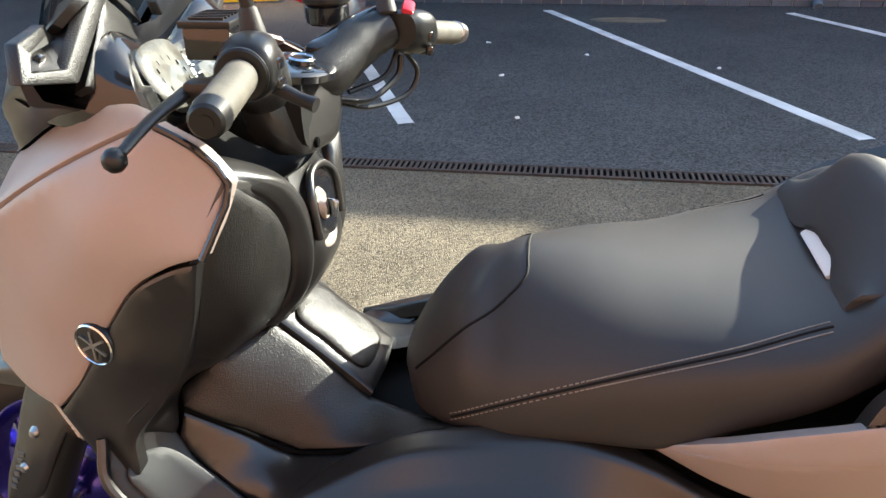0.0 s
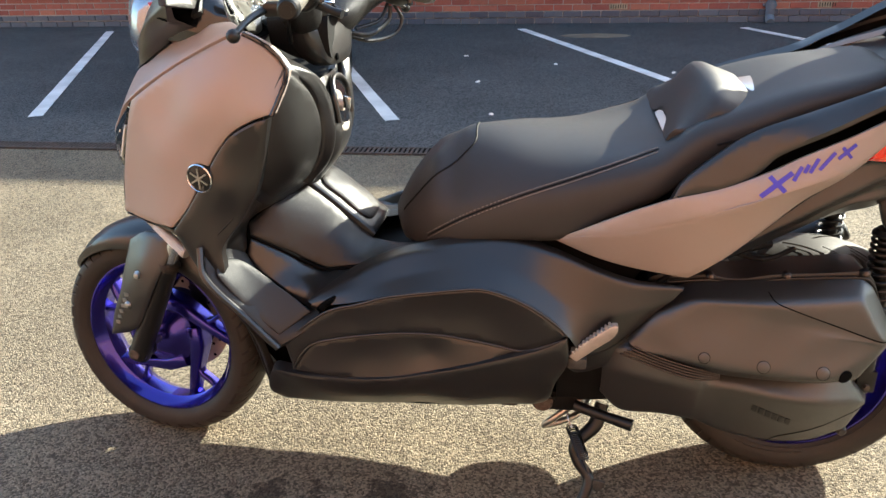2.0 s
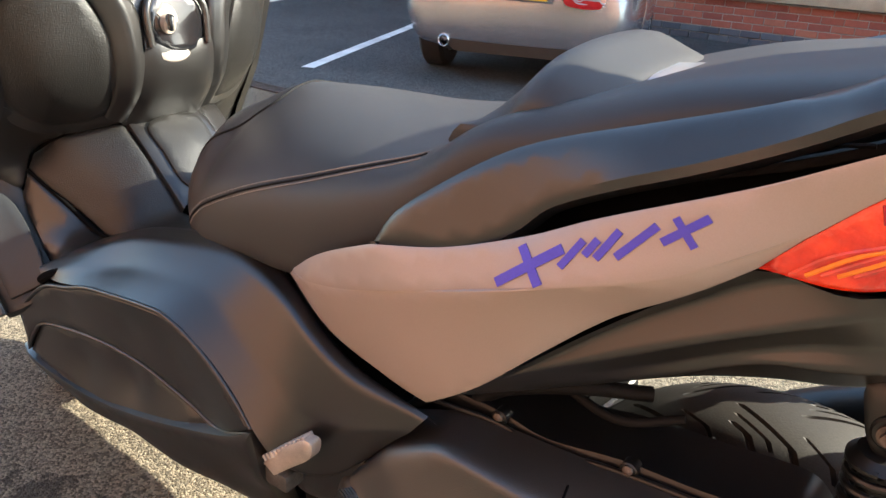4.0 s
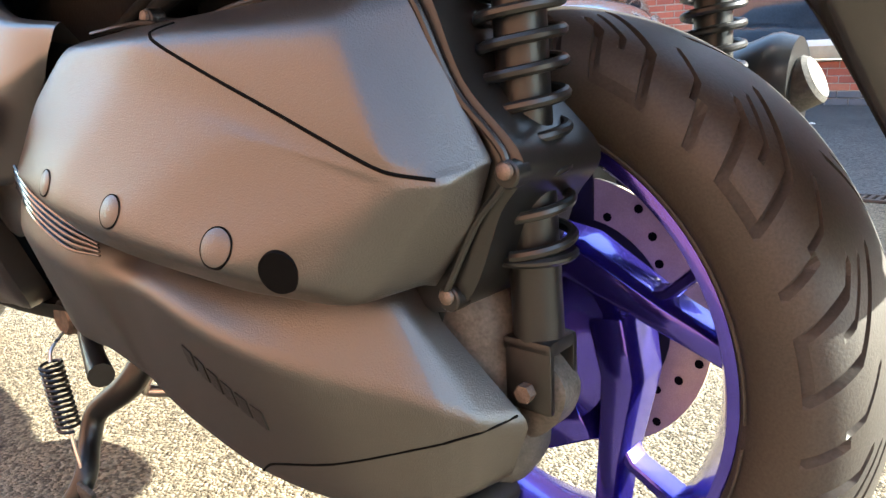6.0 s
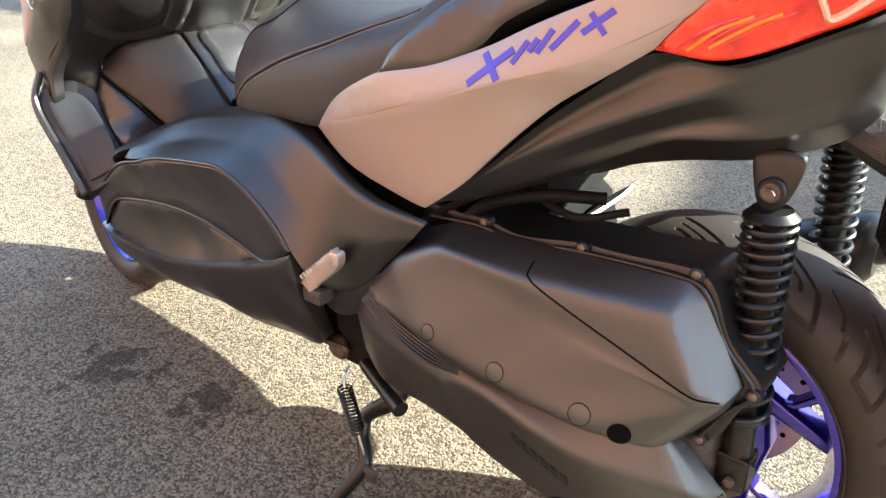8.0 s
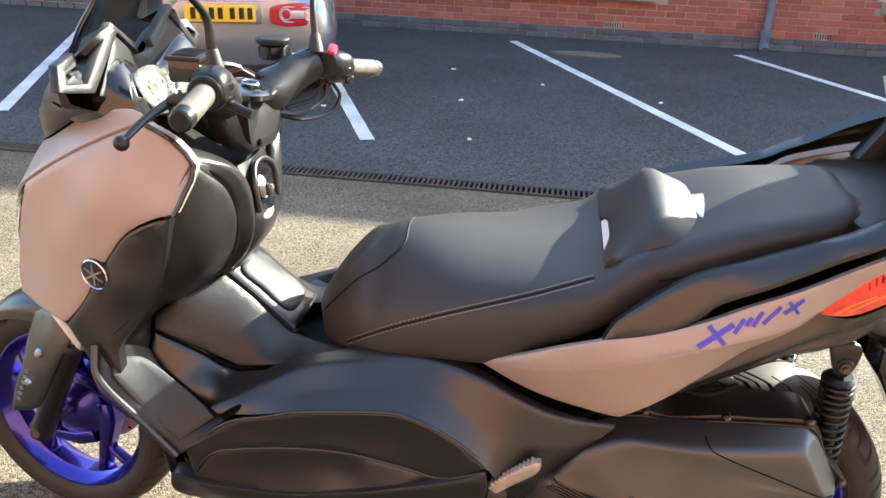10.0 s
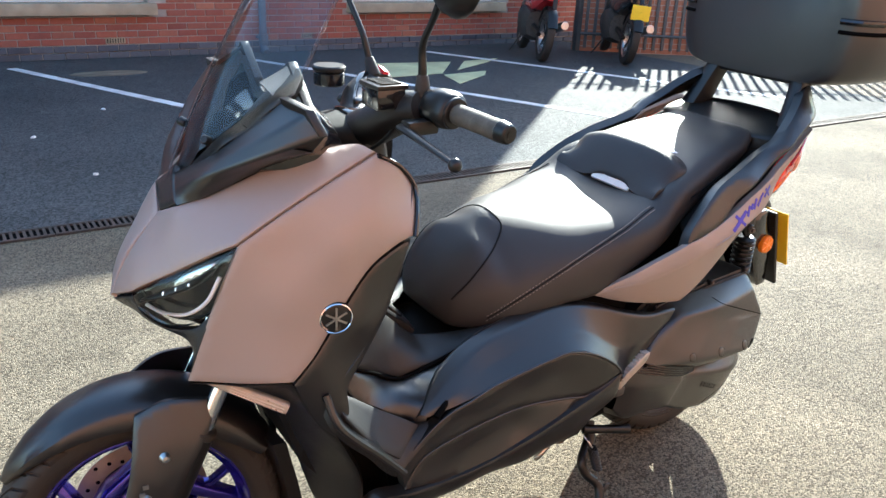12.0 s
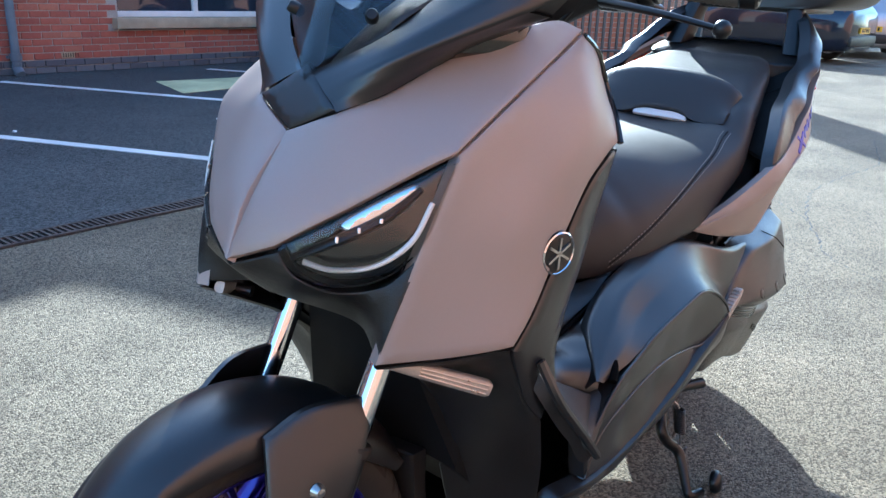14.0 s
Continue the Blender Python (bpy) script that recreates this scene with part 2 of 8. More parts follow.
M_SCREEN = glass("smoked_screen", (0.80, 0.84, 0.88), 0.02)
M_CLEAR = glass("clear_lens", (0.9, 0.92, 0.93), 0.01)
DAMP = [(-0.32, 0.77, 0.30), (-0.05, 0.83, 0.24)]
M_ASPH = ground_mat("worn_gravelly_asphalt", (0.100, 0.083, 0.060), (0.370, 0.309, 0.219), 205, 0.42, 0.9, 0.0, DAMP)
M_BAY = ground_mat("new_black_asphalt", (0.046, 0.048, 0.048), (0.140, 0.144, 0.144), 110, 0.25, 1.2, 0.010)
M_LINE = mat("white_road_paint", (0.72, 0.72, 0.7), 0.75, 0, 0.12, 3, 160, 0.4, 0.003, 0.08, 0, (0.5, 0.5, 0.49))
M_YELLOW = mat("pale_yellow_light", (0.55, 0.55, 0.30), 0.8, 0, 0.2, 3, 160, 0.4, 0.003)
M_IRON = mat("rusty_cast_iron", (0.065, 0.05, 0.042), 0.75, 0.3, 0.35, 25, 300, 0.5, 0.002)
M_HOLE = mat("dark_hole", (0.003, 0.003, 0.003), 0.95, 0, 0.1, 20, 300, 0, 0.001, 0.02, 0, None, 0.05)
M_BRICK = island_mat("red_brick", [(0.30, 0.085, 0.055), (0.36, 0.11, 0.07), (0.25, 0.07, 0.05), (0.40, 0.15, 0.09)])
M_FARBRICK = coursed("far_orange_brick", (0.38, 0.168, 0.098), (0.33, 0.138, 0.080), (0.38, 0.32, 0.26))
M_BLUEBRICK = island_mat("blue_engineering_brick", [(0.07, 0.08, 0.10), (0.10, 0.115, 0.135), (0.06, 0.065, 0.08)], 0.55, 0.2)
M_MORTAR = mat("lime_mortar", (0.36, 0.32, 0.28), 0.9, 0, 0.2, 4, 200, 0.5, 0.003)
M_STONE = mat("sandstone_sill", (0.38, 0.31, 0.21), 0.85, 0, 0.2, 5, 150, 0.5, 0.003)
M_FRAME = mat("white_window_frame", (0.7, 0.7, 0.69), 0.45, 0, 0.05)
M_PANE = mat("dark_window_pane", (0.02, 0.03, 0.045), 0.04, 0, 0.2, 2, 50, 0, 0.001, 0.02, 0.3)
M_PIPE = mat("blue_grey_pipe_paint", (0.12, 0.15, 0.18), 0.5, 0, 0.15, 6)
M_SILVER = mat("silver_car_paint", (0.34, 0.365, 0.40), 0.25, 0.75, 0.05, 4, 900, 0, 0.001, 0.03, 0.8)
M_CARDARK = mat("dark_blue_car_paint", (0.012, 0.018, 0.035), 0.2, 0.3, 0.05, 4, 900, 0, 0.001, 0.03, 0.8)
M_HATCH = mat("pale_silver_car_paint", (0.5, 0.5, 0.52), 0.3, 0.6, 0.05, 4, 900, 0, 0.001, 0.03, 0.6)
M_FENCE = mat("grey_fence_steel", (0.10, 0.115, 0.12), 0.5, 0.4, 0.2, 6)
M_TOPBOX = mat("topbox_black", (0.014, 0.015, 0.017), 0.35, 0, 0.12, 6, 900, 0.2, 0.0006, 0.05, 0.1, None, 0.9)


# ---- mesh helpers ----
def mesh_of(name, bm, material, smooth=True, angle=38):
    me = bpy.data.meshes.new(name)
    bmesh.ops.recalc_face_normals(bm, faces=bm.faces)
    bm.to_mesh(me)
    bm.free()
    for m in material if isinstance(material, (list, tuple)) else [material]:
        me.materials.append(m)
    if smooth:
        me.polygons.foreach_set("use_smooth", [True] * len(me.polygons))
        me.set_sharp_from_angle(angle=radians(angle))
    return me


def part(name, bm, material, parent=None, label="", m=None, smooth=True, angle=38):
    ob = new(name, mesh_of(name, bm, material, smooth, angle))
    if m is not None:
        ob.matrix_basis = m
    if parent is not None:
        ob.parent = parent
    return tagged(ob, label)


def thing(name, label, category, m=None, group="", kind=""):
    ob = new(name)
    if m is not None:
        ob.matrix_basis = m
    return tagged(ob, label, category, group, kind)


def box(cx, cy, cz, sx, sy, sz, bevel=0.0, bm=None, m=None, seg=2):
    own = bm is None
    bm = bm or bmesh.new()
    mm = Matrix.Translation((cx, cy, cz)) @ Matrix.Diagonal((sx, sy, sz, 1))
    if m is not None:
        mm = m @ mm
    r = bmesh.ops.create_cube(bm, size=1, matrix=mm)
    if bevel:
        vs = set(r["verts"])
        es = [e for e in bm.edges if e.verts[0] in vs and e.verts[1] in vs]
        bmesh.ops.bevel(bm, geom=es, offset=bevel, segments=seg, affect="EDGES", profile=0.6)
    return bm


def cyl(p0, p1, r0, r1=None, n=20, bm=None, bevel=0.0):
    """A round bar from p0 to p1 with closed ends."""
    bm = bm or bmesh.new()
    p0, p1 = Vector(p0), Vector(p1)
    r1 = r0 if r1 is None else r1
    q = (p1 - p0).to_track_quat("Z", "Y").to_matrix()
    L = (p1 - p0).length
    prof = [(0, 0), (r0 - bevel, 0), (r0, bevel), (r1, L - bevel), (r1 - bevel, L), (0, L)] if bevel else [(0, 0), (r0, 0), (r1, L), (0, L)]
    rings = []
    for r, h in prof:
        if r <= 1e-6:
            rings.append([bm.verts.new(p0 + q @ Vector((0, 0, h)))])
        else:
            rings.append([bm.verts.new(p0 + q @ Vector((r * math.cos(2 * math.pi * i / n), r * math.sin(2 * math.pi * i / n), h))) for i in range(n)])
    bridge(bm, rings)
    return bm


def bridge(bm, rings, closed=True):
    for a, b in zip(rings, rings[1:]):
        n = max(len(a), len(b))
        for i in range(n if closed else n - 1):
            j = (i + 1) % n
            if len(a) == 1 and len(b) == 1:
                continue
            if len(a) == 1:
                bm.faces.new((a[0], b[j], b[i]))
            elif len(b) == 1:
                bm.faces.new((a[i], a[j], b[0]))
            else:
                bm.faces.new((a[i], a[j], b[j], b[i]))


def spline(pts, n=6, closed=False):
    """Points along a smooth curve through pts; a point with a fourth value 1 stays a corner."""
    P = [Vector(p[:3]) for p in pts]
    corner = [len(p) > 3 and p[3] == 1 for p in pts]
    N = len(P)
    out = []
    for i in range(N if closed else N - 1):
        a, b = P[i], P[(i + 1) % N]
        p = P[i - 1] if (closed or i > 0) and not corner[i] else a - (b - a)
        q = P[(i + 2) % N] if (closed or i + 2 < N) and not corner[(i + 1) % N] else b + (b - a)
        d1 = (b - p) * 0.5
        d2 = (q - a) * 0.5
        L = (b - a).length
        d1 = d1 * min(1, 1.2 * L / max(d1.length, 1e-6))
        d2 = d2 * min(1, 1.2 * L / max(d2.length, 1e-6))
        for k in range(n):
            s = k / n
            out.append(a * (2 * s**3 - 3 * s**2 + 1) + d1 * (s**3 - 2 * s**2 + s) + b * (3 * s**2 - 2 * s**3) + d2 * (s**3 - s**2))
    if not closed:
        out.append(P[-1])
    return out


def tube(pts, r, n=10, bm=None, smooth=6, closed=False, flat=1.0):
    """A bar or cable of radius r (or a radius for each point) along a smooth path."""
    bm = bm or bmesh.new()
    path = spline(pts, smooth, closed) if smooth else [Vector(p) for p in pts]
    N = len(path)
    t0 = (path[1] - path[0]).normalized()
    up = Vector((0, 0, 1)) if abs(t0.z) < 0.9 else Vector((0, 1, 0))
    side = t0.cross(up).normalized()
    rings = []
    for i, p in enumerate(path):
        t = (path[min(i + 1, N - 1)] - path[max(i - 1, 0)]).normalized()
        side = (side - t * side.dot(t)).normalized()
        nor = t.cross(side)
        k = i / (N - 1)
        rr = r if not isinstance(r, (list, tuple)) else float(np.interp(k, np.linspace(0, 1, len(r)), r))
        rings.append([bm.verts.new(p + side * (rr * math.cos(2 * math.pi * j / n)) + nor * (rr * flat * math.sin(2 * math.pi * j / n))) for j in range(n)])
    rings = [[bm.verts.new(path[0])]] + rings + [[bm.verts.new(path[-1])]]
    bridge(bm, rings)
    return bm


def lathe(profile, n=64, bm=None, axis="Y", centre=(0, 0, 0), closed=False):
    """Revolve (radius, along) pairs round the axis."""
    bm = bm or bmesh.new()
    c = Vector(centre)
    rings = []
    for r, h in profile + ([profile[0]] if closed else []):
        ring = []
        for i in range(n):
            a = 2 * math.pi * i / n
            x, z = r * math.cos(a), r * math.sin(a)
            ring.append(bm.verts.new(c + Vector({"Y": (x, h, z), "Z": (x, z, h), "X": (h, x, z)}[axis])))
        rings.append(ring)
    bridge(bm, rings)
    if closed:
        bmesh.ops.remove_doubles(bm, verts=bm.verts, dist=1e-6)
    return bm


def loft(sections, n=5, cap=True, m=3, closed=True):
    """Skin over closed sections of equal point count, smoothed along and round."""
    bm = bmesh.new()
    K = len(sections[0])
    fine = [spline(s, n, closed) for s in sections]
    cols = [spline([f[j] for f in fine], m) for j in range(len(fine[0]))]
    rings = [[bm.verts.new(cols[j][i]) for j in range(len(cols))] for i in range(len(cols[0]))]
    bridge(bm, rings, closed)
    if cap and closed:
        bm.faces.new(rings[0])
        bm.faces.new(list(reversed(rings[-1])))
    return bm


def tps(ctrl, vals, reg=1e-7):
    ctrl, vals = np.array(ctrl, float), np.array(vals, float)
    n = len(ctrl)

    def U(d2):
        return np.where(d2 > 1e-12, d2 * np.log(np.maximum(d2, 1e-12)), 0.0)

    Kk = U(((ctrl[:, None] - ctrl[None]) ** 2).sum(-1)) + reg * np.eye(n)
    Pm = np.hstack([np.ones((n, 1)), ctrl])
    w = np.linalg.solve(np.block([[Kk, Pm], [Pm.T, np.zeros((3, 3))]]), np.concatenate([vals, np.zeros(3)]))

    def f(q):
        q = np.array(q, float)
        return U(((q[:, None] - ctrl[None]) ** 2).sum(-1)) @ w[:n] + np.hstack([np.ones((len(q), 1)), q]) @ w[n:]

    return f


def shell(outline, inner=(), face=(0, -1, 0), thick=0.012, step=0.014, roll=0.004, n=6, back=True):
    """A moulded panel: the outline (points in space) filled by a smooth skin that also passes through the inner points,
    with rolled edges and a returned rim. face: the way it looks."""
    from mathutils.geometry import delaunay_2d_cdt
    d = Vector(face).normalized()
    ax = d.cross(Vector((0, 0, 1)))
    ax = ax.normalized() if ax.length > 1e-3 else Vector((1, 0, 0))
    ay = ax.cross(d).normalized() * -1
    ring = spline(outline, n, True)
    ctrl = [Vector(p[:3]) for p in outline] + [Vector(p) for p in inner]
    flat = lambda p: (p.dot(ax), p.dot(ay))
    f = tps([flat(p) for p in ctrl], [p.dot(d) for p in ctrl])
    loop = np.array([flat(p) for p in ring])
    loop = np.array([p for i, p in enumerate(loop) if np.hypot(*(p - loop[i - 1])) > 1e-4])
    N = len(loop)
    area = 0.5 * sum(loop[i - 1][0] * loop[i][1] - loop[i][0] * loop[i - 1][1] for i in range(N))
    if area < 0:
        loop = loop[::-1].copy()
    tang = np.roll(loop, -1, 0) - np.roll(loop, 1, 0)
    tang /= np.maximum(np.linalg.norm(tang, axis=1), 1e-9)[:, None]
    innr = loop + np.stack([-tang[:, 1], tang[:, 0]], 1) * roll
    lo, hi = loop.min(0), loop.max(0)
    gx, gy = np.meshgrid(np.arange(lo[0], hi[0], step), np.arange(lo[1], hi[1], step * 0.9))
    gx[1::2] += step * 0.5
    q = np.stack([gx.ravel(), gy.ravel()], 1)
    inside = np.zeros(len(q), bool)
    dist = np.full(len(q), 9.0)
    for i in range(N):
        a, b = innr[i - 1], innr[i]
        c = (a[1] > q[:, 1]) != (b[1] > q[:, 1])
        xs = (b[0] - a[0]) * (q[:, 1] - a[1]) / np.where(abs(b[1] - a[1]) < 1e-12, 1e-12, b[1] - a[1]) + a[0]
        inside ^= c & (q[:, 0] < xs)
        ab = b - a
        s = np.clip(((q - a) @ ab) / max(ab @ ab, 1e-12), 0, 1)
        dist = np.minimum(dist, np.hypot(*(q - a - s[:, None] * ab).T))
    q = q[inside & (dist > step * 0.45)]
    pts = [Vector(p) for p in np.vstack([innr, q])]
    vs, es, fs, *_ = delaunay_2d_cdt(pts, [(i, (i + 1) % N) for i in range(N)], [list(range(N))], 1, 1e-6)
    bm = bmesh.new()
    arr = np.array([tuple(v) for v in vs])
    z = f(arr)
    V = [bm.verts.new(ax * a[0] + ay * a[1] + d * h) for a, h in zip(arr, z)]
    for t in fs:
        try:
            bm.faces.new([V[i] for i in t])
        except ValueError:
            pass
    zi, zl = f(innr), f(loop)
    R0 = []
    for i in range(N):
        j = int(np.argmin(((arr - innr[i]) ** 2).sum(1)))
        R0.append(V[j])
    R1 = [bm.verts.new(ax * a[0] + ay * a[1] + d * (h - roll * 0.7)) for a, h in zip(loop, zl)]
    R2 = [bm.verts.new(ax * a[0] + ay * a[1] + d * (h - thick)) for a, h in zip(loop, zl)]
    for i in range(N):
        j = (i + 1) % N
        for A, B in ((R0, R1), (R1, R2)):
            if A[i] is not A[j]:
                try:
                    bm.faces.new((A[i], A[j], B[j], B[i]))
                except ValueError:
                    pass
    return bm


def flip(pts):
    return [(p[0], -p[1], *p[2:]) for p in pts]


def pair(name, outline, inner, face, material, parent, label="", **kw):
    """A panel and its twin on the far side."""
    a = part(name, shell(outline, inner, face, **kw), material, parent, label)
    b = part(name, shell(flip(outline), flip(inner), (face[0], -face[1], face[2]), **kw), material, parent, label)
    return a, b


def skin(outline, inner, face):
    """The smooth skin of a moulded panel as a function: it carries a point along the panel's facing onto the panel, lifted by off."""
    d = Vector(face).normalized()
    ax = d.cross(Vector((0, 0, 1)))
    ax = ax.normalized() if ax.length > 1e-3 else Vector((1, 0, 0))
    ay = ax.cross(d).normalized() * -1
    ctrl = [Vector(p[:3]) for p in outline] + [Vector(p) for p in inner]
    f = tps([(p.dot(ax), p.dot(ay)) for p in ctrl], [p.dot(d) for p in ctrl])

    def onto(p, off=0.0):
        p = Vector(p)
        a, b = p.dot(ax), p.dot(ay)
        return ax * a + ay * b + d * (float(f([(a, b)])[0]) + off)
    return onto


def ridged(rows, crisp=(), soft=0.006, m=4):
    """A moulded cover from rows of (along, [(out, up) or (along, out, up), ...]): corners are rounded narrowly, with flats between them."""
    secs, flag = [], []
    for u, pts in rows:
        P = [Vector(p if len(p) == 3 else (u, *p)) for p in pts]
        flag.append(1 if u in crisp else 0)
        out = [P[0]]
        for i in range(1, len(P) - 1):
            for q, ks in ((P[i - 1], (2.4, 0.8)), (P[i + 1], (0.8, 2.4))):
                d = q - P[i]
                L = max(d.length, 1e-6)
                out += [P[i] + d * min(k * soft / L, 0.15 * k) for k in ks]
        out.append(P[-1])
        secs.append(out)
    cols = [spline([(*s[j], k) for s, k in zip(secs, flag)], m) for j in range(len(secs[0]))]
    bm = bmesh.new()
    rings = [[bm.verts.new(c[i]) for c in cols] for i in range(len(cols[0]))]
    bridge(bm, rings, False)
    return bm


def facets(verts, faces, cuts=9, soften=7):
    """A moulded cover of flat faces whose shared edges are softened: verts is a dict of named corners, faces are tuples of names."""
    bm = bmesh.new()
    V = {k: bm.verts.new(p) for k, p in verts.items()}
    for f in faces:
        bm.faces.new([V[k] for k in f])
    bmesh.ops.recalc_face_normals(bm, faces=bm.faces)
    bmesh.ops.subdivide_edges(bm, edges=bm.edges, cuts=cuts, use_grid_fill=True)
    for _ in range(soften):
        bmesh.ops.smooth_vert(bm, verts=[v for v in bm.verts if not v.is_boundary], factor=0.5, use_axis_x=True, use_axis_y=True, use_axis_z=True)
    return bm


def raised(quad, onto, off=0.0012, sink=0.006, cuts=6):
    """A thin flat mark lying on a panel: quad is four corners, onto a skin."""
    bm = bmesh.new()
    q = [Vector(p) for p in quad]
    top, low = [], []
    for i in range(cuts + 1):
        a, b = q[0].lerp(q[1], i / cuts), q[3].lerp(q[2], i / cuts)
        top.append([bm.verts.new(onto(a.lerp(b, j / 2), off)) for j in range(3)])
        low.append([bm.verts.new(onto(a.lerp(b, j / 2), -sink)) for j in range(3)])
    for i in range(cuts):
        for j in range(2):
            bm.faces.new((top[i][j], top[i + 1][j], top[i + 1][j + 1], top[i][j + 1]))
        bm.faces.new((top[i][0], top[i + 1][0], low[i + 1][0], low[i][0]))
        bm.faces.new((top[i][2], top[i + 1][2], low[i + 1][2], low[i][2]))
    for e in (0, cuts):
        for j in range(2):
            bm.faces.new((top[e][j], top[e][j + 1], low[e][j + 1], low[e][j]))
    return bm


def lay(ob, pts, way=(0, 1, 0), off=0.0):
    """Carry points along way onto the surface of a part, off in front of it; points that meet nothing stay."""
    from mathutils.bvhtree import BVHTree
    me = ob.data
    tree = BVHTree.FromPolygons([v.co for v in me.vertices], [p.vertices for p in me.polygons])
    w = Vector(way).normalized()
    out = []
    for p in pts:
        p = Vector(p)
        hit = tree.ray_cast(p - w * 0.3, w)[0]
        out.append((hit if hit is not None else p) - w * off)
    return out

# ---- the car park ----
def slab(x0, x1, y0, y1, z0, z1, bm=None):
    return box((x0 + x1) / 2, (y0 + y1) / 2, (z0 + z1) / 2, x1 - x0, y1 - y0, z1 - z0, 0, bm)


def ground_sheet():
    bm = bmesh.new()
    n = 40
    xs = [-400, -120, -40] + list(np.linspace(-15, 25, n)) + [60, 150, 400]
    ys = [-400, -120, -40] + list(np.linspace(-12, 20, n)) + [60, 150, 400]
    V = [[bm.verts.new((x, y, -0.5 if max(abs(x), abs(y)) > 300 else 0.0)) for y in ys] for x in xs]
    for i in range(len(xs) - 1):
        for j in range(len(ys) - 1):
            bm.faces.new((V[i][j], V[i + 1][j], V[i + 1][j + 1], V[i][j + 1]))
    return part("ground", bm, M_ASPH, None, "worn light-chipped asphalt yard, stained and sunlit", smooth=False)


tagged(ground_sheet(), "", "ground", "", "structure")
DRAIN_Y = 3.6
bays = part("pavement", slab(-16, 7.6, DRAIN_Y + 0.075, 9.3, -0.05, 0.006), M_BAY, None, "smooth new black asphalt of the parking bays", smooth=False)
tagged(bays, "", "parking bay surface", "", "structure")

# painted bay lines
for k in range(-2, 4):
    # the lines west of the scooter lean a little more
    lean = 0.19 if k < 0 else 0.0
    near, far = Vector((-0.77 + 2.47 * k - lean * 0.25, 4.3, 0)), Vector((-2.64 + 2.47 * k - lean, 8.78, 0))
    along = (far - near).normalized()
    side = Vector((along.y, -along.x, 0)) * 0.047
    bm = bmesh.new()
    rnd = random.Random(40 + k)
    steps = 60
    rows = []
    for i in range(steps + 1):
        c = near.lerp(far, i / steps)
        j1, j2 = rnd.uniform(-0.004, 0.004), rnd.uniform(-0.004, 0.004)
        rows.append([bm.verts.new(c - side * (1 + j1 * 10) + Vector((0, 0, 0.0062))), bm.verts.new(c - side * (1 + j1 * 10) + Vector((0, 0, 0.0105))),
                     bm.verts.new(c + side * (1 + j2 * 10) + Vector((0, 0, 0.0105))), bm.verts.new(c + side * (1 + j2 * 10) + Vector((0, 0, 0.0062)))])
    for a, b in zip(rows, rows[1:]):
        for q in range(3):
            bm.faces.new((a[q], a[q + 1], b[q + 1], b[q]))
    tagged(part("bay_line", bm, M_LINE, None, "white painted parking bay line, slightly worn", smooth=False), "", "road marking", "bay lines", "structure")

# slotted drain along the edge of the bays
tagged(part("trim_drain_bed", slab(-9, 9, DRAIN_Y - 0.055, DRAIN_Y + 0.055, -0.04, 0.003), M_HOLE, None, "dark channel under the drain grating", smooth=False), "", "drain channel", "", "structure")


def drain_grate():
    bm = bmesh.new()
    L = 0.496
    for y in (-0.058, 0.058):
        box(0, y, 0.006, L, 0.018, 0.012, 0.002, bm, seg=1)
    grate = thing("drain_grate", "rusty cast-iron slotted drain grating let into asphalt", "drain grate")
    part("rim", bm, M_IRON, grate)
    for i in range(18):
        part("bar", box(-L / 2 + 0.01 + i * (L - 0.02) / 17, 0, 0.0055, 0.0125, 0.1, 0.009, 0, None, pose(0, 0, 0)), M_IRON, grate, smooth=False)
    return grate


first_grate = drain_grate()
first_grate.matrix_basis = pose(-0.25, DRAIN_Y, 0)
tagged(first_grate, group="drain gratings")
for k in range(-7, 8):
    if k:
        copy_thing(first_grate, pose(-0.25 + 0.5 * k, DRAIN_Y, 0))
far_drain = bmesh.new()
for s in (-1, 1):
    x0, x1 = (-9, -4.0) if s < 0 else (3.5, 9)
    for y in (-0.058, 0.058):
        box((x0 + x1) / 2, DRAIN_Y + y, 0.006, x1 - x0, 0.018, 0.012, 0, far_drain)
    for i in range(int((x1 - x0) / 0.028)):
        box(x0 + i * 0.028, DRAIN_Y, 0.0055, 0.0125, 0.1, 0.009, 0, far_drain)
tagged(part("drain_run", far_drain, M_IRON, None, "further run of rusty slotted drain grating", smooth=False), "", "drain grate", "", "stuff")

# sandy patch and small litter on the bays
tagged(part("stain", lathe([(0.0, 0.009), (0.12, 0.0088), (0.17, 0.0065)], 24, None, "Z"), mat("sandy_stain", (0.17, 0.135, 0.09), 0.9, 0, 0.4, 9, 200, 0.4), None, "flat sandy stain on black asphalt", pose(0.65, 8.2, 0) @ Matrix.Diagonal((2.2, 1.0, 1, 1))), "", "stain")
rnd = random.Random(5)
leaf_spots = [(-0.585, 6.852), (-0.35, 5.6), (0.25, 6.4), (-1.3, 5.1), (1.2, 6.0), (-0.15, 4.5), (2.6, 5.6)]
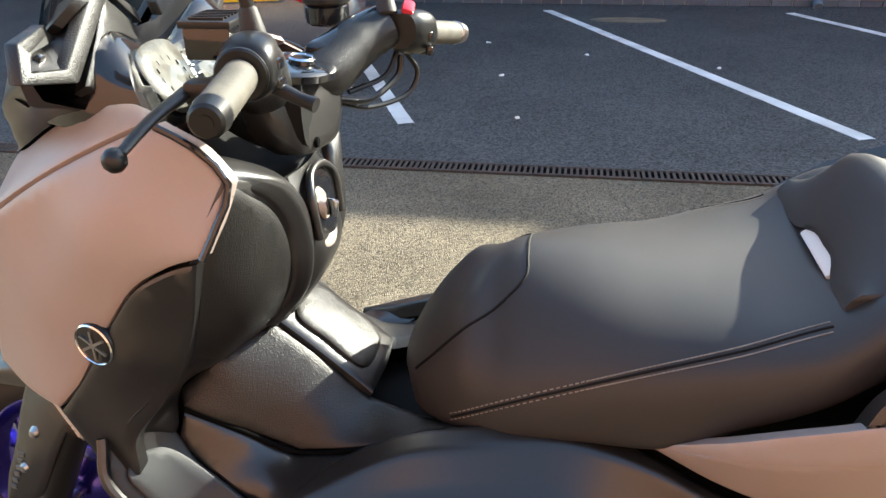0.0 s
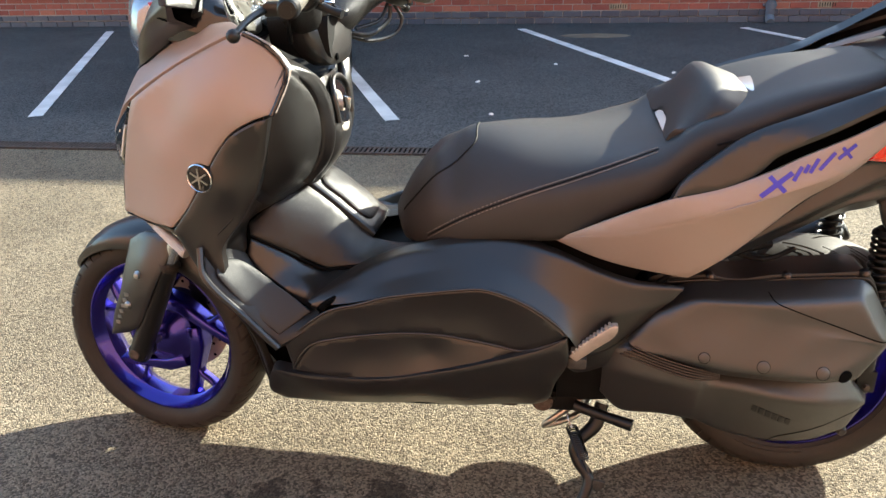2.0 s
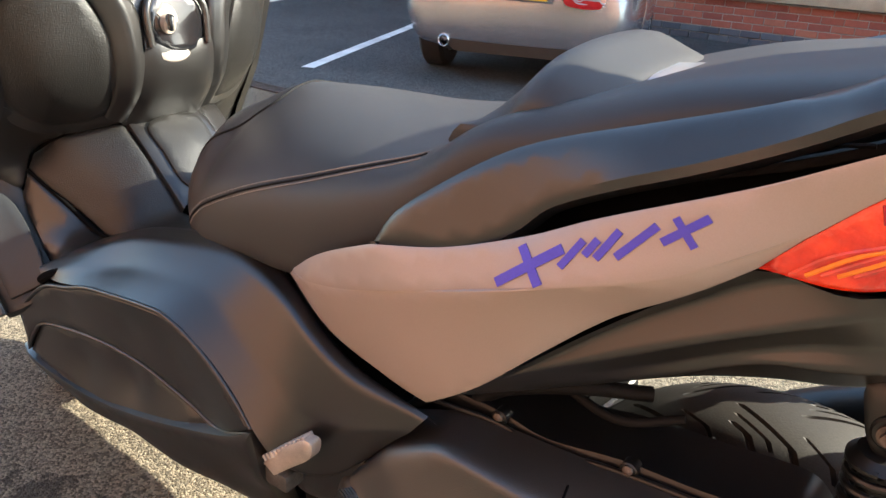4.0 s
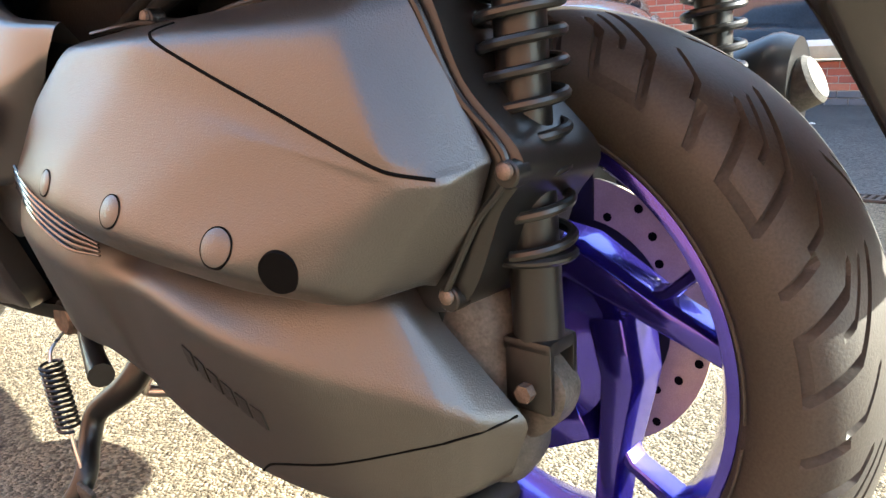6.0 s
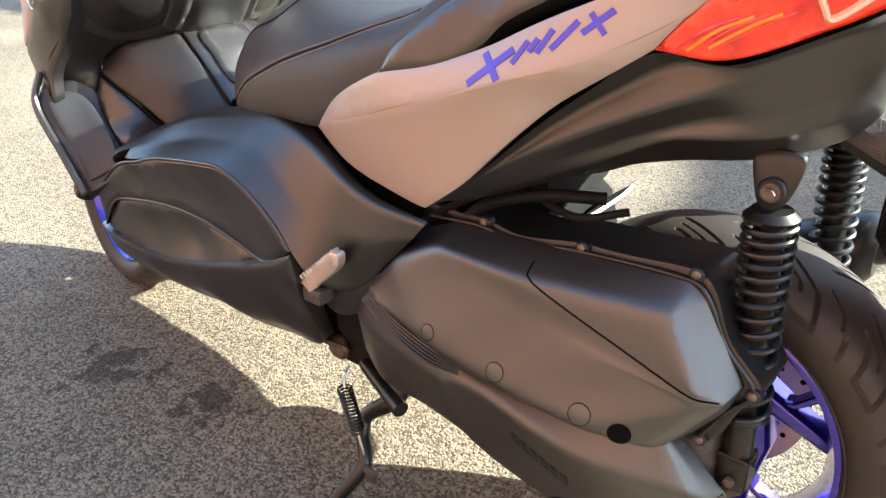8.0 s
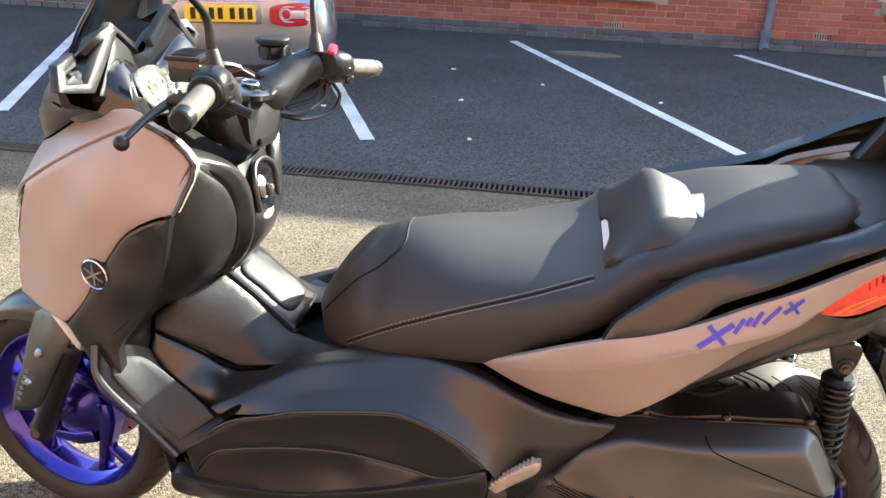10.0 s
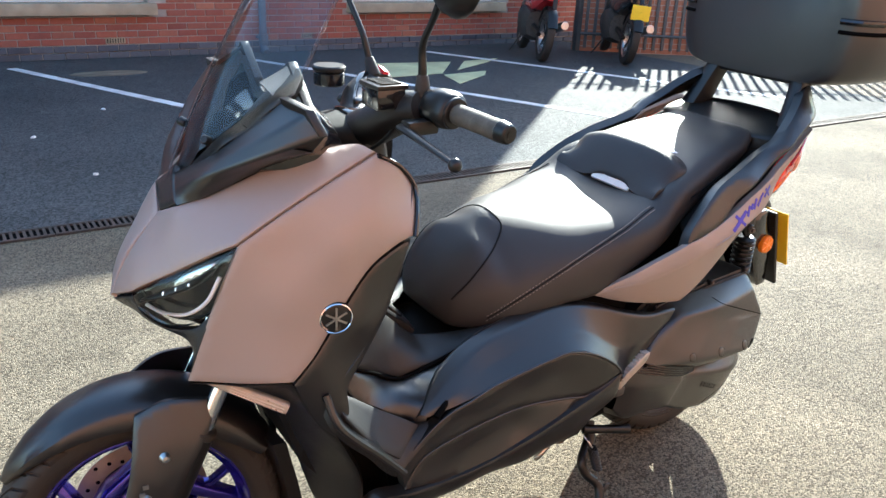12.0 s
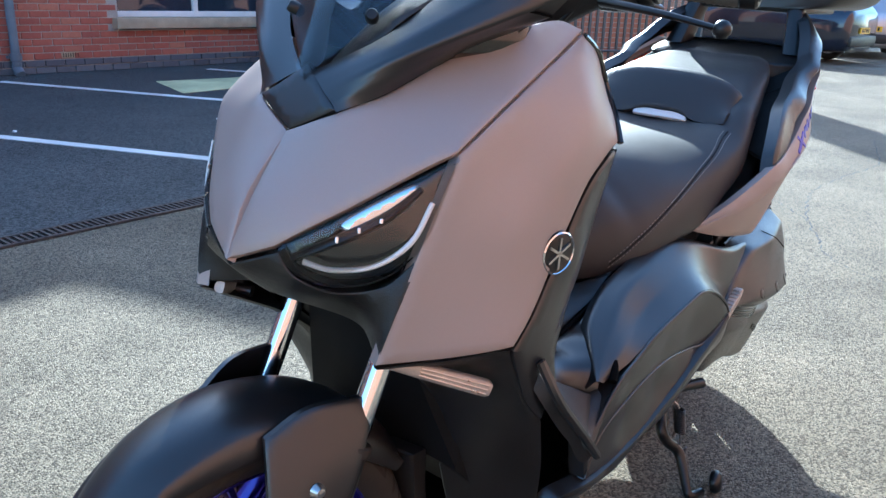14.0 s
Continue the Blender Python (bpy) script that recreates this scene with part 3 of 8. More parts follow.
for i, (x, y) in enumerate(leaf_spots):
    bm = bmesh.new()
    pts = [(0.018 * math.cos(a) * (1 + 0.5 * rnd.random()), 0.012 * math.sin(a) * (1 + 0.5 * rnd.random())) for a in np.linspace(0, 5.6, 8)]
    lo = [bm.verts.new((p[0], p[1], 0)) for p in pts]
    hi = [bm.verts.new((p[0] * 0.8, p[1] * 0.8, 0.006 + 0.006 * rnd.random())) for p in pts]
    bridge(bm, [lo, hi])
    bm.faces.new(hi)
    tagged(part("scrap", bm, M_WHITE, None, "small crumpled pale scrap of paper lying on asphalt", pose(x, y, 0.006, 0, 0, 60 * i)), "", "litter", "litter")


# ---- brick building behind the bays ----
WALL_Y, WALL_TOP, WALL_END = 9.3, 5.06, 8.45
WINDOWS = [(-9.4, -5.35), (-2.42, 1.34), (3.92, 6.3)]
SILL_Z, HEAD_Z = 0.60, 2.35
bm = bmesh.new()
edges = [-16.0] + [e for w in WINDOWS for e in w] + [WALL_END]
for a, b in zip(edges[::2], edges[1::2]):
    slab(a, b, WALL_Y, WALL_Y + 0.4, -0.1, HEAD_Z, bm)
for a, b in WINDOWS:
    slab(a, b, WALL_Y, WALL_Y + 0.4, -0.1, SILL_Z - 0.14, bm)
wall_north = part("wall_north", bm, M_MORTAR, None, "red brick wall with dark blue brick plinth and stone sills", smooth=False)
tagged(wall_north, "", "wall", "", "structure")
upper = part("wall_upper", slab(-16, WALL_END, WALL_Y, WALL_Y + 0.4, HEAD_Z, WALL_TOP), M_FARBRICK, None, "plain upper brick wall of the tall building", smooth=False)
tagged(upper, "", "wall", "", "structure")
# unseen rising verge added at the building's corner, shaped so its shade reaches the yard
bm = bmesh.new()
rings = [[bm.verts.new((x, y, z)) for x, z in ((6.9, WALL_TOP - 0.05), (7.1, WALL_TOP), (7.7, 5.40), (8.1, 5.64), (8.45, 5.80), (8.45, WALL_TOP - 0.05))] for y in (WALL_Y, WALL_Y + 0.4)]
bridge(bm, rings)
bm.faces.new(rings[0])
bm.faces.new(rings[1][::-1])
tagged(part("unseen_verge", bm, M_STONE, None, "unseen rising verge added at the building's corner to shape its shade", smooth=False), "", "roof", "", "structure")
tagged(part("wall_side", slab(WALL_END - 0.4, WALL_END, WALL_Y + 0.4, WALL_Y + 9, -0.1, WALL_TOP), M_FARBRICK, None, "plain side wall of the brick building", smooth=False), "", "wall", "", "structure")
for i, (a, b) in enumerate(WINDOWS):
    win = thing("window_%d" % (i + 1), "white framed window over a sandstone sill in brick wall", "window", pose((a + b) / 2, WALL_Y, SILL_Z), "", "structure")
    w = b - a
    sill = bmesh.new()
    box(0, 0.06, -0.06, w + 0.16, 0.36, 0.125, 0.012, sill)
    part("window_sill", sill, M_STONE, win, "weathered sandstone sill")
    for sx in (-w / 2 + 0.035, 0.0, w / 2 - 0.035):
        part("window_frame", box(sx, 0.2, 0.86, 0.07, 0.07, 1.72, 0.006), M_FRAME, win)
    for sz in (0.035, 1.0, 1.68):
        part("window_frame", box(0, 0.2, sz, w - 0.02, 0.065, 0.07, 0.006), M_FRAME, win)
    for sx in (-w / 4, w / 4):
        for z0, z1 in ((0.05, 0.98), (1.02, 1.66)):
            part("pane", box(sx, 0.215, (z0 + z1) / 2, w / 2 - 0.06, 0.012, z1 - z0), M_PANE, win, smooth=False)

# drainpipe
pipe = thing("drainpipe", "blue-grey painted iron drainpipe on brick wall", "pipe", pose(2.66, WALL_Y - 0.09, 0))
part("pipe", cyl((0, 0, 0.02), (0, 0, 5), 0.045, n=18), M_PIPE, pipe)
for z in (0.16, 1.9, 3.7):
    part("collar", cyl((0, 0, z), (0, 0, z + 0.08), 0.058, n=18, bevel=0.006), M_PIPE, pipe)
    part("bracket", box(0, 0.04, z + 0.04, 0.15, 0.06, 0.03, 0.004), M_PIPE, pipe)
part("shoe", tube([(0, 0, 0.14), (0, 0, 0.08), (0, -0.08, 0.02)], 0.05, 14), M_PIPE, pipe)

# ground against the wall, and the brick building on the sunny side of the yard
tagged(part("wall_south", slab(-22, 22, -6.4, -6.0, -0.1, 7.0), M_FARBRICK, None, "plain sunlit brick wall across the yard", smooth=False), "", "wall", "", "structure")


# ---- parked silver roadster ----
def wheel_simple(name, parent, x, y, r, w, m_rim):
    wh = part(name, lathe([(r * 0.62, -w / 2), (r * 0.9, -w / 2), (r, -w * 0.36), (r, w * 0.36), (r * 0.9, w / 2), (r * 0.62, w / 2)], 40, None, "X"), M_RUBBER, parent, "black tyre", Matrix.Translation((x, y, r)))
    bm = bmesh.new()
    lathe([(r * 0.62, -w * 0.45), (r * 0.6, -w * 0.3), (r * 0.55, -w * 0.2), (r * 0.55, w * 0.2), (r * 0.6, w * 0.3), (r * 0.62, w * 0.45)], 36, bm, "X")
    for k in range(10):
        a = 2 * math.pi * k / 10
        for sx in (-1, 1):
            cyl((sx * w * 0.38, 0, 0), (sx * w * 0.36, r * 0.58 * math.cos(a), r * 0.58 * math.sin(a)), 0.022, 0.016, 8, bm)
    cyl((-w * 0.42, 0, 0), (w * 0.42, 0, 0), 0.05, n=16, bm=bm)
    part("rim", bm, m_rim, wh)
    return wh


def section(y, half):
    """A closed car section at y from half-outline points (x, z), bottom to top."""
    return [(x, y, z) for x, z in half] + [(-x, y, z) for x, z in reversed(half)]


def roadster(m):
    car = thing("roadster", "silver two-seat roadster parked nose to wall, red round lamps", "car", m)
    S = [
        section(-0.70, [(0.30, 0.36), (0.50, 0.38), (0.58, 0.46), (0.58, 0.56), (0.54, 0.64), (0.40, 0.68), (0.15, 0.69)]),
        section(-0.66, [(0.40, 0.27), (0.66, 0.30), (0.76, 0.42), (0.77, 0.56), (0.71, 0.70), (0.52, 0.78), (0.2, 0.80)]),
        section(-0.52, [(0.45, 0.22), (0.74, 0.26), (0.845, 0.42), (0.85, 0.58), (0.79, 0.75), (0.58, 0.86), (0.2, 0.885)]),
        section(-0.30, [(0.45, 0.20), (0.78, 0.24), (0.86, 0.42), (0.865, 0.60), (0.81, 0.80), (0.6, 0.905), (0.2, 0.93)]),
        section(0.2, [(0.45, 0.20), (0.78, 0.22), (0.865, 0.42), (0.87, 0.62), (0.82, 0.82), (0.62, 0.925), (0.2, 0.95)]),
        section(0.7, [(0.45, 0.18), (0.78, 0.2), (0.85, 0.4), (0.85, 0.62), (0.80, 0.82), (0.62, 0.90), (0.2, 0.91)]),
        section(1.6, [(0.45, 0.18), (0.78, 0.2), (0.85, 0.4), (0.85, 0.62), (0.79, 0.80), (0.62, 0.88), (0.2, 0.9)]),
        section(2.4, [(0.45, 0.18), (0.78, 0.22), (0.86, 0.42), (0.85, 0.62), (0.77, 0.76), (0.6, 0.84), (0.2, 0.88)]),
        section(3.0, [(0.4, 0.22), (0.66, 0.26), (0.74, 0.4), (0.72, 0.54), (0.62, 0.62), (0.5, 0.66), (0.2, 0.68)]),
        section(3.2, [(0.3, 0.26), (0.5, 0.3), (0.56, 0.4), (0.54, 0.48), (0.46, 0.52), (0.36, 0.54), (0.15, 0.55)]),
    ]
    part("body", loft(S, 4, True, 5), M_SILVER, car, "rounded silver body shell")
    part("roof", loft([section(0.35, [(0.2, 0.92), (0.5, 0.92), (0.62, 0.93), (0.6, 0.95), (0.5, 0.97), (0.3, 0.98), (0.1, 0.98)]),
                       section(0.8, [(0.2, 0.9), (0.5, 0.9), (0.66, 0.92), (0.63, 1.05), (0.52, 1.18), (0.3, 1.21), (0.1, 1.215)]),
                       section(1.3, [(0.2, 0.9), (0.5, 0.9), (0.67, 0.92), (0.64, 1.06), (0.54, 1.2), (0.3, 1.23), (0.1, 1.235)]),
                       section(1.9, [(0.2, 0.86), (0.5, 0.86), (0.66, 0.88), (0.64, 0.9), (0.54, 0.92), (0.3, 0.94), (0.1, 0.95)])], 4, True, 4), M_GLOSS, car, "dark folded fabric roof and glass")
    part("under_bumper", loft([section(-0.68, [(0.3, 0.22), (0.4, 0.22), (0.46, 0.25), (0.48, 0.30), (0.46, 0.34), (0.4, 0.36), (0.3, 0.365)]), section(-0.4, [(0.3, 0.18), (0.5, 0.18), (0.6, 0.2), (0.64, 0.25), (0.6, 0.3), (0.4, 0.33), (0.3, 0.33)])], 3), M_GRAIN, car, "black lower valance")
    for s in (-1, 1):
        # red lamp cluster: a pale ringed band with a round lens at either end
        ring = [(s * 0.42, -0.71, 0.712), (s * 0.56, -0.685, 0.722), (s * 0.69, -0.625, 0.710), (s * 0.735, -0.575, 0.690), (s * 0.748, -0.56, 0.645), (s * 0.73, -0.58, 0.600), (s * 0.68, -0.63, 0.578), (s * 0.54, -0.69, 0.565), (s * 0.41, -0.712, 0.576), (s * 0.37, -0.716, 0.60), (s * 0.36, -0.716, 0.645), (s * 0.37, -0.716, 0.692)]
        mid = [(s * 0.58, -0.685, 0.645)]
        lamp = part("tail_lamp", shell(ring, mid, (s * 0.35, -1, 0.15), thick=0.05, step=0.02), M_CARLAMP, car, "red rear lamp with a pale ringed band", pose(0, -0.028, 0.0))
        onto = skin(ring, mid, (s * 0.35, -1, 0.15))
        stad = [onto((s * (0.553 + q * 0.085 + 0.052 * math.cos(radians(a))), -0.69, 0.645 + 0.050 * math.sin(radians(a))), 0.001) for q, a0 in ((1, -90), (-1, 90)) for a in range(a0, a0 + 181, 20)]
        part("reflector", tube(stad, 0.0042, 8, smooth=2, closed=True), M_HATCH, lamp, "pale moulded outline")
        band = [(s * 0.492, -0.69, 0.672, 1), (s * 0.612, -0.69, 0.672, 1), (s * 0.600, -0.69, 0.645), (s * 0.612, -0.69, 0.618, 1), (s * 0.492, -0.69, 0.618, 1), (s * 0.504, -0.69, 0.645)]
        part("pale_lens", shell([(*onto(p[:3], 0.003), *p[3:]) for p in band], [], (s * 0.35, -1, 0.15), thick=0.006, step=0.02, roll=0.001), M_HATCH, lamp, "pale ribbed middle lens")
        for q, mt in ((0.463, M_CARLAMP), (0.641, M_PALELENS)):
            c = [onto((s * q + 0.036 * math.cos(radians(a)), -0.69, 0.645 + 0.036 * math.sin(radians(a))), 0.0025) for a in range(0, 360, 24)]
            part("reflector", tube(c, 0.0045, 8, smooth=2, closed=True), M_HATCH, lamp)
            part("round_lens", shell([onto((s * q + 0.033 * math.cos(radians(a)), -0.69, 0.645 + 0.033 * math.sin(radians(a))), 0.0035) for a in range(0, 360, 24)], [onto((s * q, -0.69, 0.645), 0.008)], (s * 0.35, -1, 0.15), thick=0.005, step=0.012, roll=0.001), mt, lamp)
        tip = part("exhaust_pipe", lathe([(0.030, 0.02), (0.034, 0.0), (0.038, -0.004), (0.042, 0.0), (0.042, 0.14)], 28, None, "Y"), M_CHROME, car, "polished exhaust tip", Matrix.Translation((s * 0.50, -0.70, 0.285)))
        part("bore", lathe([(0.0, 0.06), (0.031, 0.06), (0.031, 0.01)], 20, None, "Y"), M_HOLE, tip)
        wheel_simple("wheel", car, s * 0.745, 0.0, 0.305, 0.2, M_STEEL)
        wheel_simple("wheel", car, s * 0.745, 2.33, 0.305, 0.2, M_STEEL)
        part("door", shell([(s * 0.862, 0.35, 0.28), (s * 0.868, 1.4, 0.28), (s * 0.85, 1.55, 0.6), (s * 0.80, 1.5, 0.83), (s * 0.82, 0.45, 0.83), (s * 0.878, 0.3, 0.55)], [(s * 0.872, 0.9, 0.55)], (s, 0, 0), thick=0.01, step=0.06), M_SILVER, car)
    plate = part("number_plate", box(0, -0.735, 0.650, 0.50, 0.014, 0.110, 0.004), M_PLATE, car, "yellow rear number plate with black bars")
    part("plate_recess", box(0, -0.715, 0.655, 0.58, 0.03, 0.15, 0.012), M_SILVER, car)
    for i, x in enumerate((-0.19, -0.125, -0.06, 0.0, 0.085, 0.15, 0.21)):
        part("bar", box(x, -0.7435, 0.650, 0.036, 0.004, 0.075), M_INK, plate, smooth=False)
    part("boot_seam", tube([(0.62, -0.56, 0.80), (0.63, -0.2, 0.905), (0.6, 0.1, 0.93)], 0.004, 6), M_HOLE, car)
    part("boot_seam", tube([(-0.62, -0.56, 0.80), (-0.63, -0.2, 0.905), (-0.6, 0.1, 0.93)], 0.004, 6), M_HOLE, car)
    part("boot_seam", tube([(-0.60, -0.60, 0.79), (-0.3, -0.655, 0.80), (0.3, -0.655, 0.80), (0.60, -0.60, 0.79)], 0.004, 6), M_HOLE, car)
    part("badge", lathe([(0, -0.004), (0.03, -0.003), (0.034, 0.002)], 20, None, "Y"), M_CHROME, car, "round chrome badge", Matrix.Translation((0, -0.69, 0.735)))
    return car


roadster(pose(-2.17, 5.52, 0.004, 0, 0, 20) @ Matrix.Diagonal((0.93, 1, 1, 1)))


# ---- far cars ----
def hatchback(name, m, paint, label, dark_lamps=False):
    car = thing(name, label, "car", m)
    S = [
        section(-0.82, [(0.4, 0.3), (0.66, 0.34), (0.74, 0.5), (0.74, 0.75), (0.68, 0.9), (0.5, 0.93), (0.2, 0.93)]),
        section(-0.72, [(0.4, 0.24), (0.76, 0.26), (0.84, 0.5), (0.84, 0.8), (0.76, 1.0), (0.6, 1.06), (0.2, 1.07)]),
        section(-0.3, [(0.4, 0.22), (0.78, 0.24), (0.86, 0.5), (0.87, 0.8), (0.76, 1.1), (0.62, 1.44), (0.2, 1.48)]),
        section(0.6, [(0.4, 0.2), (0.78, 0.22), (0.86, 0.5), (0.88, 0.8), (0.78, 1.1), (0.62, 1.5), (0.2, 1.54)]),
        section(1.6, [(0.4, 0.2), (0.78, 0.22), (0.86, 0.5), (0.88, 0.8), (0.78, 1.08), (0.6, 1.42), (0.2, 1.47)]),
        section(2.3, [(0.4, 0.2), (0.78, 0.22), (0.86, 0.5), (0.87, 0.78), (0.78, 0.96), (0.6, 1.0), (0.2, 1.02)]),
        section(3.1, [(0.4, 0.24), (0.7, 0.28), (0.8, 0.5), (0.78, 0.68), (0.66, 0.78), (0.5, 0.82), (0.2, 0.84)]),
        section(3.3, [(0.3, 0.3), (0.5, 0.32), (0.6, 0.5), (0.58, 0.6), (0.5, 0.66), (0.4, 0.68), (0.2, 0.7)]),
    ]
    part("body", loft(S, 3, True, 3), paint, car)
    part("rear_window", shell([(-0.58, -0.66, 1.08), (0.58, -0.66, 1.08), (0.5, -0.36, 1.42), (-0.5, -0.36, 1.42)], [(0, -0.55, 1.26)], (0, -1, 0.5), thick=0.01, step=0.1), M_PANE, car)
    for s in (-1, 1):
        part("tail_lamp", shell([(s * 0.62, -0.82, 0.72), (s * 0.80, -0.74, 0.72), (s * 0.78, -0.66, 1.04), (s * 0.64, -0.72, 1.04)], [], (s * 0.5, -1, 0.2), thick=0.02, step=0.08), M_RED, car)
        part("side_window", shell([(s * 0.80, -0.2, 1.08), (s * 0.82, 1.55, 1.08), (s * 0.70, 1.25, 1.4), (s * 0.66, 0.0, 1.42)], [], (s, 0, 0.3), thick=0.01, step=0.15), M_PANE, car)
        wheel_simple("wheel", car, s * 0.76, 0.0, 0.31, 0.2, M_STEEL)
        wheel_simple("wheel", car, s * 0.76, 2.4, 0.31, 0.2, M_STEEL)
    pl = part("number_plate", box(0, -0.84, 0.62, 0.52, 0.02, 0.11), M_PLATE, car, "yellow plate with black bars")
    for x in (-0.18, -0.11, -0.04, 0.05, 0.12, 0.19):
        part("bar", box(x, -0.852, 0.62, 0.035, 0.004, 0.07), M_INK, pl, smooth=False)
    part("rear_bumper", box(0, -0.8, 0.42, 1.45, 0.12, 0.2, 0.04), M_GRAIN, car)
    return car


hatchback("hatchback", pose(18.6, 4.15, 0, 0, 0, -74), M_HATCH, "pale silver hatchback parked across the road")
hatchback("estate_car", pose(16.0, 4.45, 0, 0, 0, -6), M_CARDARK, "dark blue car with alloy wheels parked across the road")

# ---- palisade fence and dark gate beyond the bays ----
fence = thing("fence", "dark grey steel railing fence at the edge of the yard", "fence")
f0, f1 = Vector((7.0, 8.3, 0)), Vector((11.6, 5.2, 0))
for z in (0.25, 1.65):
    part("rail", cyl(f0 + Vector((0, 0, z)), f1 + Vector((0, 0, z)), 0.022, n=8), M_FENCE, fence)
slat_mesh = mesh_of("slat", box(0, 0, 0.95, 0.045, 0.02, 1.8, 0.004, seg=1), M_FENCE)
for i in range(46):
    s = new("slat", slat_mesh)
    s.parent, s.matrix_basis = fence, Matrix.Translation(f0.lerp(f1, i / 45)) @ pose(0, 0, 0, 0, 0, -34)
for k in (0.0, 0.5, 1.0):
    part("post", box(0, 0, 0.95, 0.08, 0.08, 1.9, 0.006, None, Matrix.Translation(f0.lerp(f1, k))), M_FENCE, fence)
low = f1 - f0
tagged(part("wall_low", box(0, 0, 0.44, low.length, 0.16, 0.98, 0.01), M_FARBRICK, None, "low brick wall carrying the railings, in shade", Matrix.Translation((f0 + f1) / 2 + Vector((0.02, 0.10, 0))) @ low.to_track_quat("X", "Z").to_matrix().to_4x4(), smooth=False), "", "wall", "", "structure")


# ---- parked motorcycles by the wall, painted light patches, the shaded building beyond ----
def motorcycle(m, paint, label, plated=True):
    """A parked motorcycle seen in the shade: wheels, engine, tank, saddle, bars, plate."""
    b = thing("motorcycle", label, "motorcycle", m, "parked motorcycles")
    for x in (-0.70, 0.70):
        w = part("wheel", lathe([(0.23, -0.05), (0.27, -0.06), (0.31, -0.045), (0.325, 0.0), (0.31, 0.045), (0.27, 0.06), (0.23, 0.05)], 40, None, "Y", closed=True), M_RUBBER, b, "", pose(x, 0, 0.325))
        part("rim", lathe([(0.235, -0.045), (0.215, -0.03), (0.215, 0.03), (0.235, 0.045)], 40, None, "Y", closed=True), M_STEEL, w)
        for k in range(5):
            a = radians(72 * k)
            part("spoke", cyl((0.02 * math.cos(a), 0, 0.02 * math.sin(a)), (0.22 * math.cos(a), 0, 0.22 * math.sin(a)), 0.014, n=8), M_BLACK, w)
        part("mudguard", tube([(x + 0.345 * math.cos(radians(t)), 0, 0.325 + 0.345 * math.sin(radians(t))) for t in (20, 55, 90, 125, 155)], 0.06, 10, flat=0.2), M_BLACK, b)
    for s in (-1, 1):
        part("fork", cyl((-0.70, s * 0.09, 0.33), (-0.47, s * 0.09, 0.92), 0.025, n=12), M_STEEL, b)
        part("swing_arm", cyl((0.70, s * 0.09, 0.33), (0.15, s * 0.08, 0.42), 0.028, n=12), M_BLACK, b)
        part("mirror", tube([(-0.38, s * 0.22, 1.05), (-0.36, s * 0.26, 1.15), (-0.38, s * 0.32, 1.22)], 0.008, 8), M_BLACK, b)
        part("mirror_head", lathe([(0, -0.015), (0.06, -0.012), (0.065, 0.0), (0.06, 0.012), (0, 0.014)], 18, None, "X"), M_CHROME, b, "", pose(-0.38, s * 0.35, 1.25))
    part("engine", loft([[(-0.28, y, z) for y, z in ((-0.16, 0.30), (-0.18, 0.58), (0.18, 0.58), (0.16, 0.30))], [(0.05, y, z) for y, z in ((-0.2, 0.24), (-0.2, 0.62), (0.2, 0.62), (0.2, 0.24))], [(0.26, y, z) for y, z in ((-0.15, 0.28), (-0.15, 0.55), (0.15, 0.55), (0.15, 0.28))]], 3), M_CAST, b)
    part("tank", loft([[(x, k * 0.17 * math.cos(a), z + k * 0.13 * math.sin(a)) for a in np.linspace(0, 2 * math.pi, 9)[:-1]] for x, k, z in ((-0.42, 0.5, 0.90), (-0.34, 0.95, 0.90), (-0.12, 1.0, 0.88), (0.06, 0.7, 0.82), (0.10, 0.4, 0.80))], 3), paint, b)
    part("saddle", loft([[(x, k * 0.14 * math.cos(a), z + 0.05 * math.sin(a)) for a in np.linspace(0, 2 * math.pi, 9)[:-1]] for x, k, z in ((0.05, 0.6, 0.80), (0.15, 1.0, 0.80), (0.40, 1.1, 0.83), (0.66, 0.8, 0.90), (0.78, 0.4, 0.92))], 3), M_SEAT, b)
    part("side_panel", loft([[(x, y, z) for y, z in ((-h, z0), (-h, z1), (h, z1), (h, z0))] for x, h, z0, z1 in ((-0.05, 0.15, 0.58, 0.78), (0.3, 0.14, 0.60, 0.80), (0.72, 0.09, 0.76, 0.90))], 3), paint, b)
    part("handlebar", tube([(-0.30, -0.36, 1.0), (-0.40, -0.22, 1.04), (-0.45, 0, 1.0), (-0.40, 0.22, 1.04), (-0.30, 0.36, 1.0)], 0.014, 10), M_BLACK, b)
    part("headlamp", lathe([(0, -0.05), (0.07, -0.045), (0.085, 0.0), (0.06, 0.07), (0, 0.09)], 24, None, "X"), M_CHROME, b, "", pose(-0.60, 0, 0.90))
    if plated:
        part("plate", box(0.94, 0, 0.66, 0.006, 0.23, 0.18, 0.002, None, pose(0, 0, 0)), M_PLATE, b, "yellow number plate")
    part("plate_hanger", tube([(0.74, 0, 0.86), (0.88, 0, 0.80), (0.93, 0, 0.66)], 0.03, 8, flat=0.5), M_BLACK, b)
    part("exhaust", cyl((0.10, 0.17, 0.34), (0.80, 0.20, 0.48), 0.05, 0.055, 18, bevel=0.008), M_STEEL, b)
    part("side_stand", cyl((0.0, -0.14, 0.30), (-0.02, -0.30, 0.012), 0.012, n=10), M_BLACK, b)
    return b


